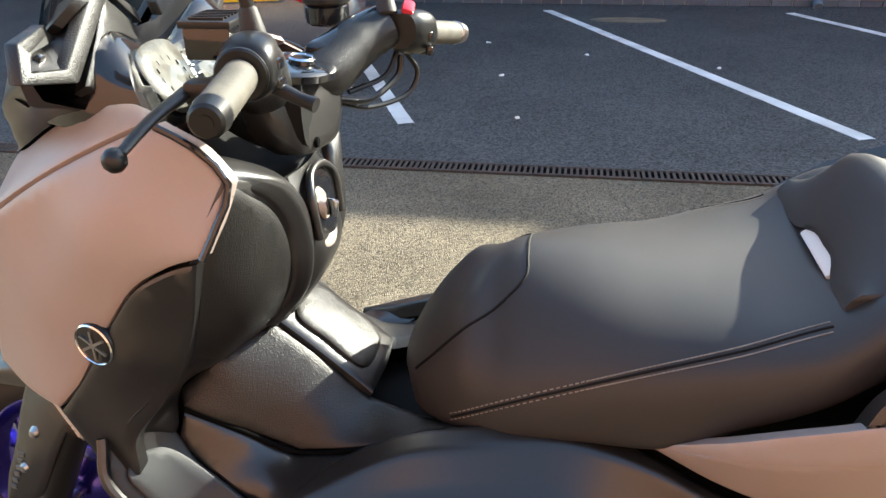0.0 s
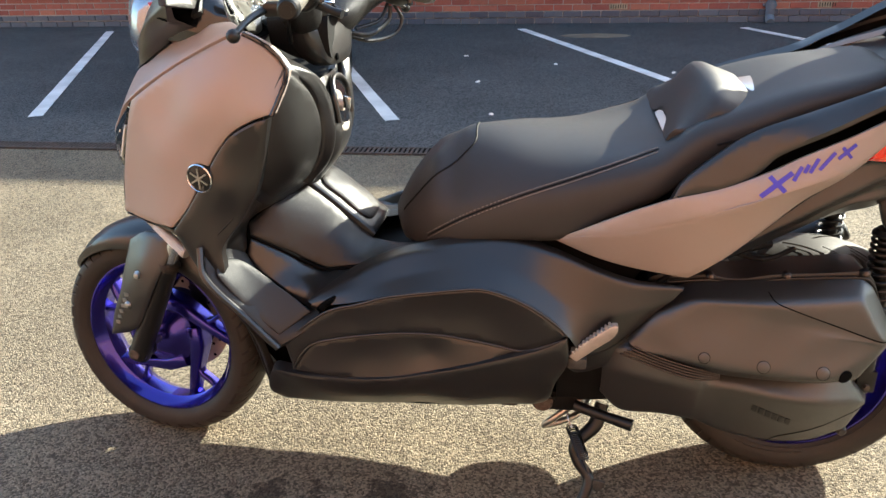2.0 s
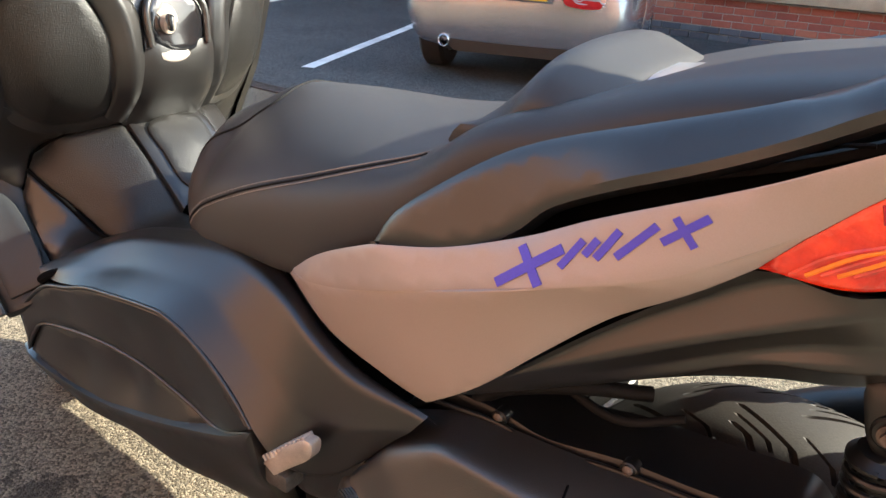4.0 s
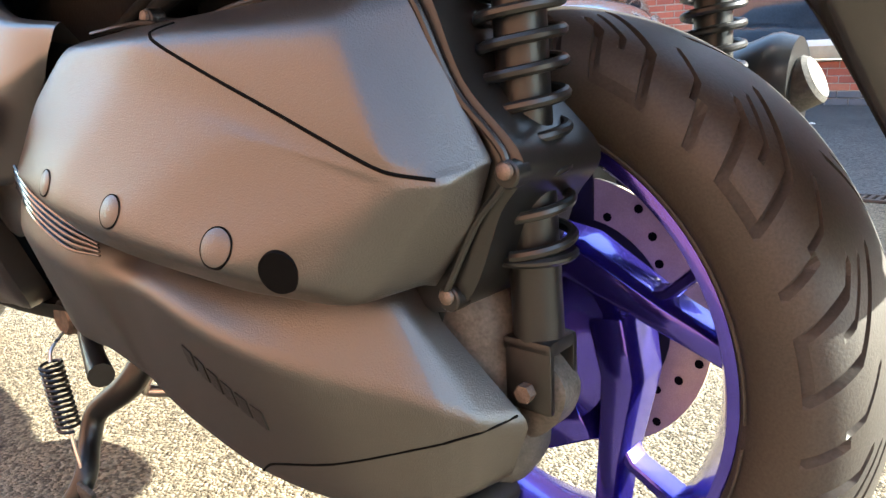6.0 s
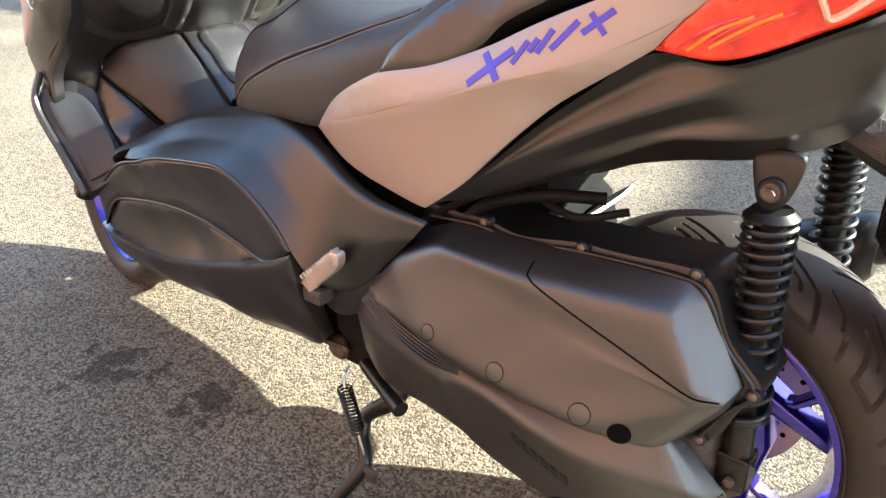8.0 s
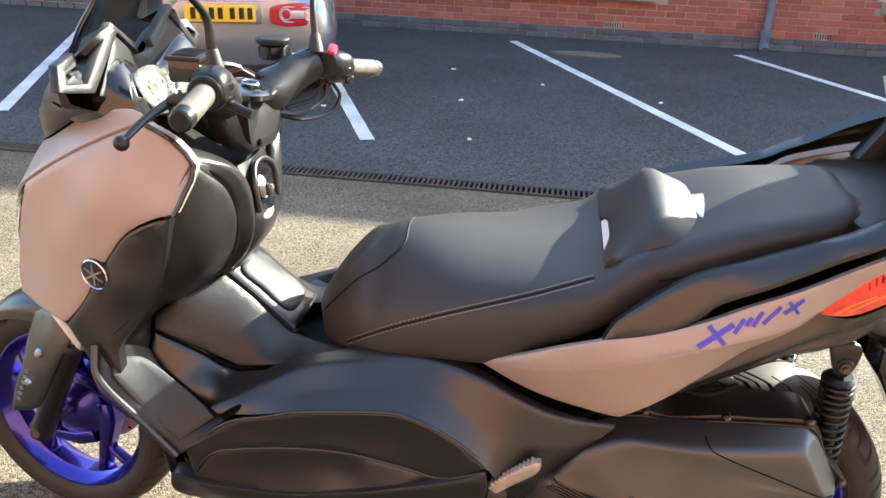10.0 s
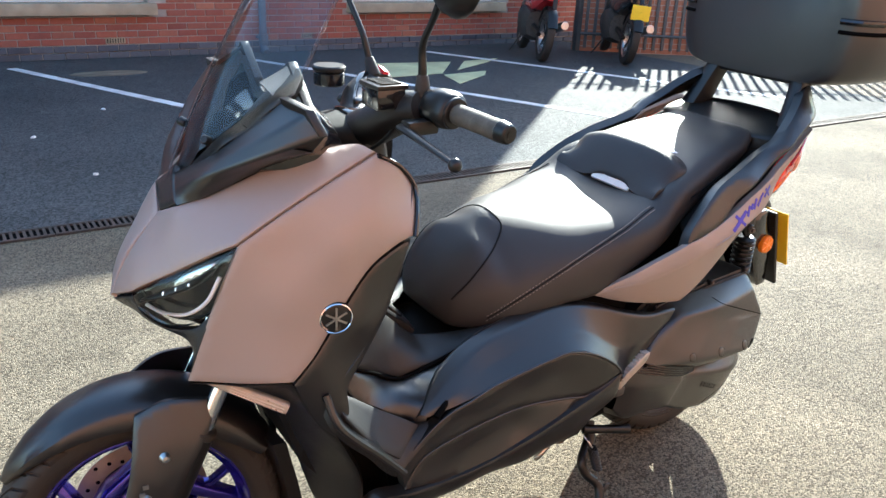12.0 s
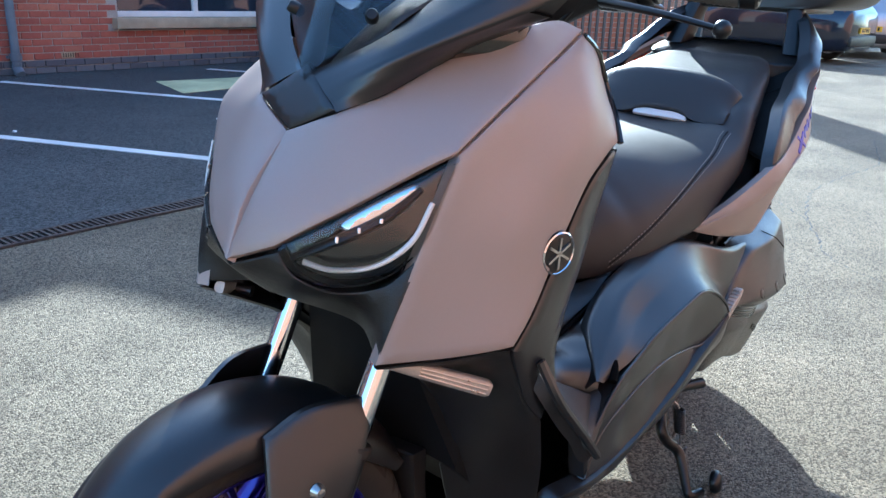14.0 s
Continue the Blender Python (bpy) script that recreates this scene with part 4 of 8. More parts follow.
M_MOTORED = mat("red_motorcycle_paint", (0.42, 0.02, 0.03), 0.25, 0, 0.1, 6, 400, 0, 0.001, 0.04, 0.6)
M_MOTODARK = mat("black_motorcycle_paint", (0.015, 0.015, 0.02), 0.2, 0, 0.1, 6, 400, 0, 0.001, 0.04, 0.6)
motorcycle(pose(7.0, 7.55, 0.006, -6, 0, -122), M_MOTODARK, "black parked motorcycle with a yellow plate in shade")
motorcycle(pose(6.05, 8.15, 0.006, -6, 0, -118), M_MOTORED, "red parked motorcycle on its stand in shade", False)
# flat pale yellow patches paint the light thrown onto the shaded bay
for quad in (((3.25, 7.05), (3.95, 7.1), (4.55, 7.85), (3.55, 8.0)), ((3.75, 6.45), (4.35, 6.85), (4.55, 7.1), (3.9, 7.0)), ((4.25, 7.25), (5.0, 7.7), (5.35, 7.95), (4.75, 7.85))):
    bm = bmesh.new()
    top = [bm.verts.new((x, y, 0.0098)) for x, y in quad]
    low = [bm.verts.new((x, y, 0.0055)) for x, y in quad]
    bm.faces.new(top)
    bridge(bm, [low, top])
    tagged(part("light_patch", bm, M_YELLOW, None, "pale yellow patch painting light on the shaded asphalt", smooth=False), "", "road marking", "yellow hatching", "structure")
for name, a, b, h in (("wall_east", (15.5, 21.0), (33.0, 11.5), 6.5),):
    a, b = Vector((*a, 0)), Vector((*b, 0))
    tagged(part(name, box(0, 0, h / 2 - 0.1, (b - a).length, 0.4, h + 0.1), M_FARBRICK, None, "far brick building standing in its own shade", Matrix.Translation((a + b) / 2) @ (b - a).to_track_quat("X", "Z").to_matrix().to_4x4(), smooth=False), "", "wall", "", "structure")

# unseen pier added beyond the fence to cast a shadow, and a crack across the yard
tagged(part("shadow_pier", box(0, 0, 2.9, 0.75, 0.75, 6.0, 0.02), M_FARBRICK, None, "unseen tall brick pier added to cast a shadow on the yard", pose(12.95, 7.75, 0, 0, 0, 36), smooth=False), "", "wall", "", "structure")
rnd = random.Random(21)
for way in (((2.15, 0.55), (2.44, 0.96), (2.75, 1.10), (3.04, 1.22), (3.4, 1.32), (3.78, 1.38), (4.4, 1.34), (5.0, 1.26), (6.2, 1.5)), ((3.04, 1.22), (3.35, 1.48), (3.7, 1.9), (4.1, 2.1))):
    bm = bmesh.new()
    rows = []
    for p in spline([(x, y, 0) for x, y in way], 12):
        w = rnd.uniform(0.001, 0.005)
        o = Vector((rnd.uniform(-0.012, 0.012), rnd.uniform(-0.012, 0.012), 0))
        rows.append([bm.verts.new(p + o + Vector((0, -w, 0.0012))), bm.verts.new(p + o + Vector((0, w, 0.0012)))])
    for a, b in zip(rows, rows[1:]):
        bm.faces.new((a[0], b[0], b[1], a[1]))
    tagged(part("trim_crack", bm, M_BAY, None, "thin dark crack in the asphalt", smooth=False), "", "crack", "cracks", "structure")

# ---- the scooter: x runs to its tail, y to its right, z up ----
BIKE = pose(0, 1.065, 0, 2.0, 0, 0.7)
bike = thing("scooter", "sand-coloured matt maxi scooter with blue wheels and black topbox", "motor scooter", BIKE)
REAR, FRONT, AXLE_Z = 0.812, -0.655, 0.268
STEER = 10.5


def body_core():
    secs = [
        [(-0.46, 0.09, 0.62), (-0.46, 0.09, 0.80), (-0.46, -0.09, 0.80), (-0.46, -0.09, 0.62)],
        [(-0.39, 0.15, 0.40), (-0.37, 0.16, 0.92), (-0.37, -0.16, 0.92), (-0.39, -0.15, 0.40)],
        [(-0.31, 0.17, 0.30), (-0.29, 0.11, 0.70), (-0.29, -0.11, 0.70), (-0.31, -0.17, 0.30)],
        [(-0.20, 0.17, 0.27), (-0.20, 0.07, 0.50), (-0.20, -0.07, 0.50), (-0.20, -0.17, 0.27)],
        [(0.1, 0.18, 0.27), (0.1, 0.11, 0.56), (0.1, -0.11, 0.56), (0.1, -0.18, 0.27)],
        [(0.3, 0.18, 0.30), (0.3, 0.15, 0.62), (0.3, -0.15, 0.62), (0.3, -0.18, 0.30)],
        [(0.46, 0.16, 0.56), (0.46, 0.16, 0.74), (0.46, -0.16, 0.74), (0.46, -0.16, 0.56)],
        [(0.70, 0.14, 0.64), (0.70, 0.14, 0.86), (0.70, -0.14, 0.86), (0.70, -0.14, 0.64)],
        [(0.93, 0.08, 0.74), (0.93, 0.08, 0.93), (0.93, -0.08, 0.93), (0.93, -0.08, 0.74)],
    ]
    bm = bmesh.new()
    rings = [[bm.verts.new(p) for p in s] for s in secs]
    bridge(bm, rings)
    bm.faces.new(rings[0])
    bm.faces.new(list(reversed(rings[-1])))
    return bm


part("inner_frame", body_core(), M_CORE, bike, "black inner frame and ducting", smooth=False)

# front apron: sand side panels and bonnet
SIDE = [(-0.515, -0.206, 0.897, 1), (-0.44, -0.217, 0.945), (-0.36, -0.219, 0.987), (-0.278, -0.213, 1.022, 1), (-0.235, -0.214, 0.998), (-0.203, -0.214, 0.958, 1), (-0.212, -0.238, 0.92),
        (-0.226, -0.257, 0.886, 1), (-0.265, -0.262, 0.874), (-0.311, -0.264, 0.846), (-0.352, -0.264, 0.795), (-0.385, -0.264, 0.745), (-0.415, -0.264, 0.70), (-0.45, -0.262, 0.662, 1),
        (-0.53, -0.218, 0.659), (-0.597, -0.170, 0.657, 1), (-0.575, -0.184, 0.735), (-0.548, -0.196, 0.815)]
pair("side_panel", SIDE, [(-0.45, -0.246, 0.80), (-0.36, -0.262, 0.88), (-0.50, -0.226, 0.75), (-0.30, -0.252, 0.94), (-0.43, -0.232, 0.885)], (-0.45, -1, 0.05), M_PAINT, bike, "sand matt-painted side panel", thick=0.02)
for s in (-1, 1):
    part("panel_trim", tube([(-0.274, s * 0.212, 1.020), (-0.231, s * 0.213, 0.997), (-0.199, s * 0.213, 0.957), (-0.208, s * 0.238, 0.918), (-0.222, s * 0.258, 0.884)], 0.0045, 8, smooth=2), M_GLOSS, bike, "thin black edge trim of the side panel")
BONNET = [(-0.672, 0.0, 0.760, 1), (-0.650, -0.058, 0.786, 1), (-0.595, -0.125, 0.838), (-0.516, -0.204, 0.902, 1), (-0.44, -0.214, 0.951), (-0.36, -0.217, 0.993), (-0.280, -0.211, 1.028, 1),
          (-0.305, -0.190, 1.038), (-0.366, -0.170, 1.027, 1), (-0.440, -0.138, 0.995), (-0.520, -0.098, 0.949), (-0.565, -0.062, 0.925, 1), (-0.576, -0.028, 0.910), (-0.582, 0.0, 0.898, 1)]
BONNET_IN = [(-0.640, -0.035, 0.822), (-0.60, -0.072, 0.866), (-0.52, -0.143, 0.928), (-0.44, -0.178, 0.974), (-0.36, -0.195, 1.012)]
bonnet = bmesh.new()
for o, i, fy in ((BONNET, BONNET_IN, -0.55), (flip(BONNET), flip(BONNET_IN), 0.55)):
    tmp = shell(o, i, (-0.75, fy, 0.6), thick=0.012, step=0.012, roll=0.002)
    me = bpy.data.meshes.new("tmp")
    tmp.to_mesh(me)
    tmp.free()
    bonnet.from_mesh(me)
    bpy.data.meshes.remove(me)
part("bonnet", bonnet, M_PAINT, bike, "sand matt-painted bonnet with a centre ridge")

# headlamps, chin and beak
LAMP = [(-0.650, -0.060, 0.783, 1), (-0.595, -0.127, 0.833), (-0.517, -0.207, 0.896, 1), (-0.535, -0.203, 0.846), (-0.556, -0.192, 0.795), (-0.582, -0.160, 0.755), (-0.615, -0.115, 0.742), (-0.642, -0.078, 0.757)]
for s in (-1, 1):
    o = LAMP if s < 0 else flip(LAMP)
    lamp = part("headlamp", shell([(p[0] + 0.02, p[1] - s * 0.012, *p[2:]) for p in o], [(-0.565, s * 0.135, 0.80)], (-0.75, s * 0.65, 0.1), thick=0.01), M_GLOSS, bike, "clear headlamp with dark reflector and daytime running strip")
    part("lens", shell(o, [(-0.602, s * 0.135, 0.795)], (-0.75, s * 0.65, 0.1), thick=0.012, step=0.012), M_CLEAR, lamp).visible_shadow = False
    part("light_strip", tube([(-0.541, s * 0.193, 0.846), (-0.561, s * 0.182, 0.802), (-0.586, s * 0.152, 0.772), (-0.613, s * 0.113, 0.763), (-0.632, s * 0.085, 0.770)], 0.0034, 8), M_WHITE, lamp, "pale daytime running strip")
    for k in range(3):
        part("reflector_fin", box(0, 0, 0, 0.022, 0.004, 0.008 - 0.001 * k, 0.001, None, pose(-0.604 + 0.016 * k, s * (0.112 + 0.018 * k), 0.796 + 0.012 * k, 0, 20, -s * 35)), M_CHROME, lamp, smooth=False)
    part("lamp_bezel", tube([(-0.636, s * 0.072, 0.772), (-0.600, s * 0.118, 0.800), (-0.565, s * 0.150, 0.826), (-0.540, s * 0.176, 0.858)], [0.006, 0.011, 0.011, 0.006], 10, flat=0.6), M_BLACK, lamp)
    part("reflector", shell([(-0.60, s * 0.112, 0.815), (-0.545, s * 0.168, 0.862), (-0.548, s * 0.172, 0.84), (-0.59, s * 0.13, 0.80)], [], (-0.75, s * 0.65, 0.1), thick=0.004, step=0.01), M_CHROME, lamp)
CHIN = [(-0.668, 0.0, 0.752, 1), (-0.648, -0.062, 0.778, 1), (-0.640, -0.080, 0.752), (-0.613, -0.117, 0.736), (-0.580, -0.163, 0.748), (-0.552, -0.195, 0.79), (-0.576, -0.183, 0.73), (-0.594, -0.168, 0.66, 1), (-0.555, -0.11, 0.668), (-0.585, -0.05, 0.690), (-0.612, 0.0, 0.702, 1)]
pair("chin", CHIN, [(-0.625, -0.05, 0.722), (-0.578, -0.13, 0.705)], (-0.9, -0.5, 0), M_GRAIN, bike, "black lower nose", thick=0.02, step=0.012, roll=0.002)
for s in (-1, 1):
    a, b = Vector((-0.572, s * 0.150, 0.650)), Vector((-0.447, s * 0.229, 0.590))
    out = Vector((-0.5, s * 0.85, 0.1)).normalized()
    d = (b - a).normalized()
    up = out.cross(d).normalized()
    up = up if up.z > 0 else -up
    lamp = part("front_indicator", loft([[p + up * h + out * o for h, o in ((-w, -0.006), (-w, 0.004), (-w * 0.5, 0.007), (w * 0.5, 0.007), (w, 0.004), (w, -0.006))] for p, w in ((a, 0.0075), (a + d * 0.05, 0.009), (b - d * 0.006, 0.0105), (b, 0.0085))], 2), M_ALLOY, bike, "clear ribbed front indicator strip")
    for k in (-1, 0, 1):
        part("rib", tube([a + d * 0.055 + up * 0.0045 * k + out * 0.0073, b - d * 0.006 + up * 0.0058 * k + out * 0.0073], 0.0013, 6), M_STEEL, lamp)
    part("indicator_bracket", cyl(a + d * 0.055 - out * 0.03, a + d * 0.055 - out * 0.002, 0.009, n=14), M_DARK, lamp)

# windscreen, its dark base and the wings inside it
def screen_point(a, h):
    """a across from -1 to 1, h along from 0 at the foot to 1 at the top."""
    e = abs(a)
    foot = Vector((-0.560 + 0.170 * e ** 1.25, 0.178 * a, 0.957 + 0.198 * e ** 1.1))
    top = Vector((-0.285 + 0.050 * e ** 2, 0.122 * a, 1.425 - 0.025 * e ** 2))
    p = foot.lerp(top, h)
    return p + Vector((-0.012, 0, 0)) * (math.sin(math.pi * h) * (1 - e * e))


def screen_mesh():
    bm = bmesh.new()
    na, nh = 32, 30
    for off in (0.0, 0.004):
        V = [[bm.verts.new(screen_point(-1 + 2 * i / na, h / nh) + Vector((off, 0, 0))) for i in range(na + 1)] for h in range(nh + 1)]
        for j in range(nh):
            for i in range(na):
                bm.faces.new((V[j][i], V[j][i + 1], V[j + 1][i + 1], V[j + 1][i]))
    return bm


part("windscreen", screen_mesh(), M_SCREEN, bike, "tall clear bluish windscreen").visible_shadow = False
for s in (-1, 1):
    part("screen_edge", tube([screen_point(s, h / 10) + Vector((0.002, 0, 0)) for h in range(11)], 0.003, 8, smooth=2), M_CLEAR, bike)
    part("screen_screw", lathe([(0, -0.003), (0.006, -0.0028), (0.008, 0.0), (0.008, 0.010)], 16, None, "X"), M_BLACK, bike, "", pose(-0.514, s * 0.068, 1.034, 0, 25, -s * 40))
SURROUND = [
    (0, [(-0.550, -0.010, 0.966), (-0.556, -0.026, 0.956), (-0.561, -0.042, 0.946), (-0.564, -0.056, 0.938), (-0.566, -0.066, 0.928)]),
    (1, [(-0.506, -0.078, 1.010), (-0.520, -0.099, 1.000), (-0.531, -0.109, 0.986), (-0.530, -0.108, 0.968), (-0.524, -0.102, 0.950)]),
    (2, [(-0.456, -0.124, 1.064), (-0.462, -0.178, 1.056), (-0.465, -0.194, 1.032), (-0.456, -0.168, 1.013), (-0.444, -0.142, 0.996)]),
    (3, [(-0.410, -0.165, 1.114), (-0.397, -0.232, 1.109), (-0.387, -0.256, 1.076), (-0.400, -0.233, 1.045), (-0.372, -0.178, 1.026)]),
    (4, [(-0.402, -0.160, 1.100), (-0.392, -0.222, 1.098), (-0.384, -0.242, 1.073), (-0.392, -0.220, 1.047), (-0.366, -0.170, 1.020)]),
]
CHIN_TIP = [(-0.548, 0.0, 0.975, 1), (-0.558, -0.030, 0.953), (-0.567, -0.063, 0.931, 1), (-0.574, -0.030, 0.914), (-0.579, 0.0, 0.900, 1), (-0.574, 0.030, 0.914), (-0.567, 0.063, 0.931, 1), (-0.558, 0.030, 0.953)]
part("screen_chin", shell(CHIN_TIP, [], (-1, 0, 0.4), thick=0.01, step=0.01, roll=0.003), M_DARK, bike, "pointed dark plate below the screen")
for s in (-1, 1):
    part("screen_base", ridged([(u, [(x, -s * y, z) for x, y, z in row]) for u, row in SURROUND], (3, 4), 0.004, 6), M_DARK, bike, "smooth dark plastic screen surround", angle=60)
    part("surround_seam", tube([(-0.400, s * 0.2345, 1.046), (-0.430, s * 0.216, 1.050), (-0.456, s * 0.190, 1.041)], 0.0016, 6), M_HOLE, bike)
WING = [(-0.540, -0.024, 0.964, 1), (-0.51, -0.068, 1.002), (-0.455, -0.123, 1.062), (-0.400, -0.166, 1.120, 1), (-0.380, -0.148, 1.142), (-0.372, -0.118, 1.154, 1), (-0.41, -0.095, 1.118), (-0.46, -0.055, 1.050), (-0.52, -0.018, 0.985)]
pair("screen_wing", WING, [(-0.43, -0.118, 1.108), (-0.48, -0.078, 1.045)], (-0.6, -0.6, 0.6), M_GRAIN, bike, "black moulded wing inside the screen", thick=0.014, step=0.012)
# back of the screen surround and the instrument binnacle, seen from the saddle
EAR_OUT = [(-0.408, -0.163, 1.117), (-0.396, -0.232, 1.111), (-0.384, -0.257, 1.074), (-0.364, -0.191, 1.060), (-0.366, -0.096, 1.141), (-0.370, -0.027, 1.092)]
EAR_IN = [(-0.405, -0.167, 1.104), (-0.392, -0.220, 1.099), (-0.382, -0.239, 1.083), (-0.370, -0.199, 1.077), (-0.369, -0.108, 1.160), (-0.376, -0.027, 1.110)]


def strip(outer, inner, back, bevel=0.003):
    """A flat band between two paths, given depth by the vector back, with softened edges."""
    bm = bmesh.new()
    b = Vector(back)
    rows = [[bm.verts.new(Vector(p) + k * b) for p in path] for path, k in ((outer, 0), (inner, 0), (inner, 1), (outer, 1))]
    for r in range(4):
        for k in range(len(outer) - 1):
            bm.faces.new((rows[r][k], rows[r][k + 1], rows[(r + 1) % 4][k + 1], rows[(r + 1) % 4][k]))
    for k in (0, -1):
        bm.faces.new([r[k] for r in rows])
    bmesh.ops.recalc_face_normals(bm, faces=bm.faces)
    bmesh.ops.bevel(bm, geom=list(bm.edges), offset=bevel, segments=2, profile=0.5, affect="EDGES")
    return bm


left_w = [(-0.360, -0.186, 1.056, 1), (-0.371, -0.100, 1.138, 1), (-0.378, -0.027, 1.090, 1)]
under_w = [(-0.350, 0.150, 1.030, 1), (-0.360, 0.105, 1.080, 1), (-0.376, 0.0, 1.050), (-0.360, -0.105, 1.080, 1), (-0.350, -0.150, 1.030, 1)]
cowl = part("cowl", shell(left_w + flip(left_w)[::-1] + under_w, [], (0.85, 0, 0.5), thick=0.02, step=0.010, roll=0.003), M_GRAIN, bike, "black moulded cowl with two peaks behind the dials")
for s in (-1, 1):
    ear = [(x, -s * y, z) for x, y, z in EAR_OUT], [(x, -s * y, z) for x, y, z in EAR_IN]
    part("cowl_frame", strip(ear[0], ear[1], (-0.016, 0, 0), 0.002), M_GRAIN, cowl, "grained frame with a swept-out ear", angle=50)
    part("cowl_cheek", facets({k: (x, s * y, z) for k, (x, y, z) in {"a": (-0.374, 0.196, 1.076), "b": (-0.373, 0.106, 1.158), "c": (-0.430, 0.100, 1.128), "d": (-0.415, 0.160, 1.102), "e": (-0.400, 0.238, 1.080), "f": (-0.408, 0.215, 1.100)}.items()}, [("a", "b", "c", "d"), ("a", "d", "f", "e")], 5, 2), M_DARK, cowl, "dark hollow inside the ear", smooth=False)
    part("cowl_screw", lathe([(0, -0.004), (0.005, -0.003), (0.0055, 0.003)], 14, None, "X"), M_STEEL, cowl, "", pose(-0.396, s * 0.202, 1.0885, 0, -20, 180))
part("binnacle", loft([[(-0.46, -0.13, 0.99), (-0.46, -0.14, 1.04), (-0.46, -0.10, 1.06), (-0.46, 0.0, 1.03), (-0.46, 0.10, 1.06), (-0.46, 0.14, 1.04), (-0.46, 0.13, 0.99)],
                       [(-0.372, -0.168, 0.99), (-0.374, -0.172, 1.058), (-0.370, -0.118, 1.104), (-0.376, 0.0, 1.062), (-0.370, 0.118, 1.104), (-0.374, 0.172, 1.058), (-0.372, 0.168, 0.99)],
                       [(-0.300, -0.150, 0.992), (-0.318, -0.162, 1.040), (-0.340, -0.118, 1.080), (-0.348, 0.0, 1.048), (-0.340, 0.118, 1.080), (-0.318, 0.162, 1.040), (-0.300, 0.150, 0.992)]], 4), M_GLOSS, bike, "gloss black instrument binnacle")
for y, w, up in ((-0.076, 0.084, 0.008), (0.076, 0.084, 0.008), (0.0, 0.062, -0.006)):
    dial = part("dial", shell([(-0.333, y - w / 2, 1.066 + up), (-0.333, y + w / 2, 1.066 + up), (-0.297, y + w / 2.4, 1.008), (-0.297, y - w / 2.4, 1.008)], [], (0.85, 0, 0.5), thick=0.004, step=0.02), M_LCD, bike, "pale grey dial face")
    for k in range(9):
        a = radians(210 - 30 * k)
        part("tick", box(0, 0, 0, 0.002, 0.0015 if y else 0.008, 0.006 if y else 0.002, 0, None, pose(-0.3125 + 0.014 * (-math.sin(a)), y + 0.028 * math.cos(a), 1.041 + 0.020 * math.sin(a), 0, -28, 0)), M_INK if y else M_WHITE, dial, smooth=False)
part("dial_cover", shell([(-0.334, -0.128, 1.080), (-0.342, 0.0, 1.060), (-0.334, 0.128, 1.080), (-0.288, 0.118, 1.000), (-0.288, -0.118, 1.000)], [(-0.300, 0, 1.04)], (0.85, 0, 0.5), thick=0.003, step=0.03), M_CLEAR, bike).visible_shadow = False

# dark panel behind the badge, down to the footboard
LEG = [(-0.230, -0.259, 0.878, 1), (-0.265, -0.264, 0.868), (-0.308, -0.266, 0.842), (-0.348, -0.266, 0.792), (-0.382, -0.266, 0.740), (-0.412, -0.266, 0.698), (-0.448, -0.262, 0.655, 1), (-0.43, -0.262, 0.615), (-0.405, -0.265, 0.565), (-0.375, -0.272, 0.53, 1),
       (-0.352, -0.275, 0.575), (-0.350, -0.268, 0.625), (-0.308, -0.256, 0.680), (-0.272, -0.252, 0.737, 1), (-0.252, -0.252, 0.792)]
pair("leg_panel", LEG, [(-0.33, -0.272, 0.75), (-0.39, -0.268, 0.64)], (-0.1, -1, 0), M_DARK, bike, "dark brown-black plastic leg panel", thick=0.02)
LOWFRONT = [(-0.597, -0.168, 0.652, 1), (-0.53, -0.216, 0.654), (-0.452, -0.258, 0.655, 1), (-0.43, -0.258, 0.612), (-0.405, -0.262, 0.565), (-0.372, -0.27, 0.525, 1), (-0.315, -0.25, 0.40), (-0.30, -0.235, 0.27, 1), (-0.345, -0.14, 0.26), (-0.39, -0.12, 0.40), (-0.42, -0.12, 0.52), (-0.50, -0.13, 0.60, 1)]
pair("front_duct", LOWFRONT, [(-0.40, -0.20, 0.5)], (-0.8, -1, 0), M_GRAIN, bike, "black inner front fairing", thick=0.015)
for s in (-1, 1):
    e = part("emblem", lathe([(0.0, -0.006), (0.024, -0.006), (0.0275, -0.004), (0.029, 0.0), (0.029, 0.012)], 36, None, "Y"), M_BLACK, bike, "round dark badge with silver cross strokes", pose(-0.373, s * 0.2605, 0.766, 0, 0, -13 if s < 0 else 193))
    part("ring", lathe([(0.0255, -0.0062), (0.0265, -0.0075), (0.0283, -0.006)], 36, None, "Y"), M_CHROME, e)
    bm = bmesh.new()
    for k in range(3):
        box(0, -0.0066, 0, 0.0032, 0.003, 0.041, 0, bm, pose(0, 0, 0, 0, 60 * k, 0))
    part("strokes", bm, M_STEEL, e, smooth=False)

# inner leg shield, glove boxes, centre column
GLOVE = [(-0.200, -0.212, 0.948), (-0.188, -0.180, 0.928), (-0.177, -0.142, 0.890), (-0.173, -0.118, 0.835), (-0.184, -0.105, 0.775), (-0.212, -0.102, 0.718), (-0.258, -0.146, 0.691), (-0.268, -0.190, 0.700), (-0.272, -0.232, 0.742), (-0.252, -0.246, 0.82), (-0.222, -0.238, 0.90)]
pair("glovebox", GLOVE, [(-0.200, -0.192, 0.82), (-0.220, -0.182, 0.745), (-0.194, -0.190, 0.89)], (0.75, -0.66, 0.1), M_GRAIN, bike, "grained black glovebox door", thick=0.03, step=0.012, roll=0.008)
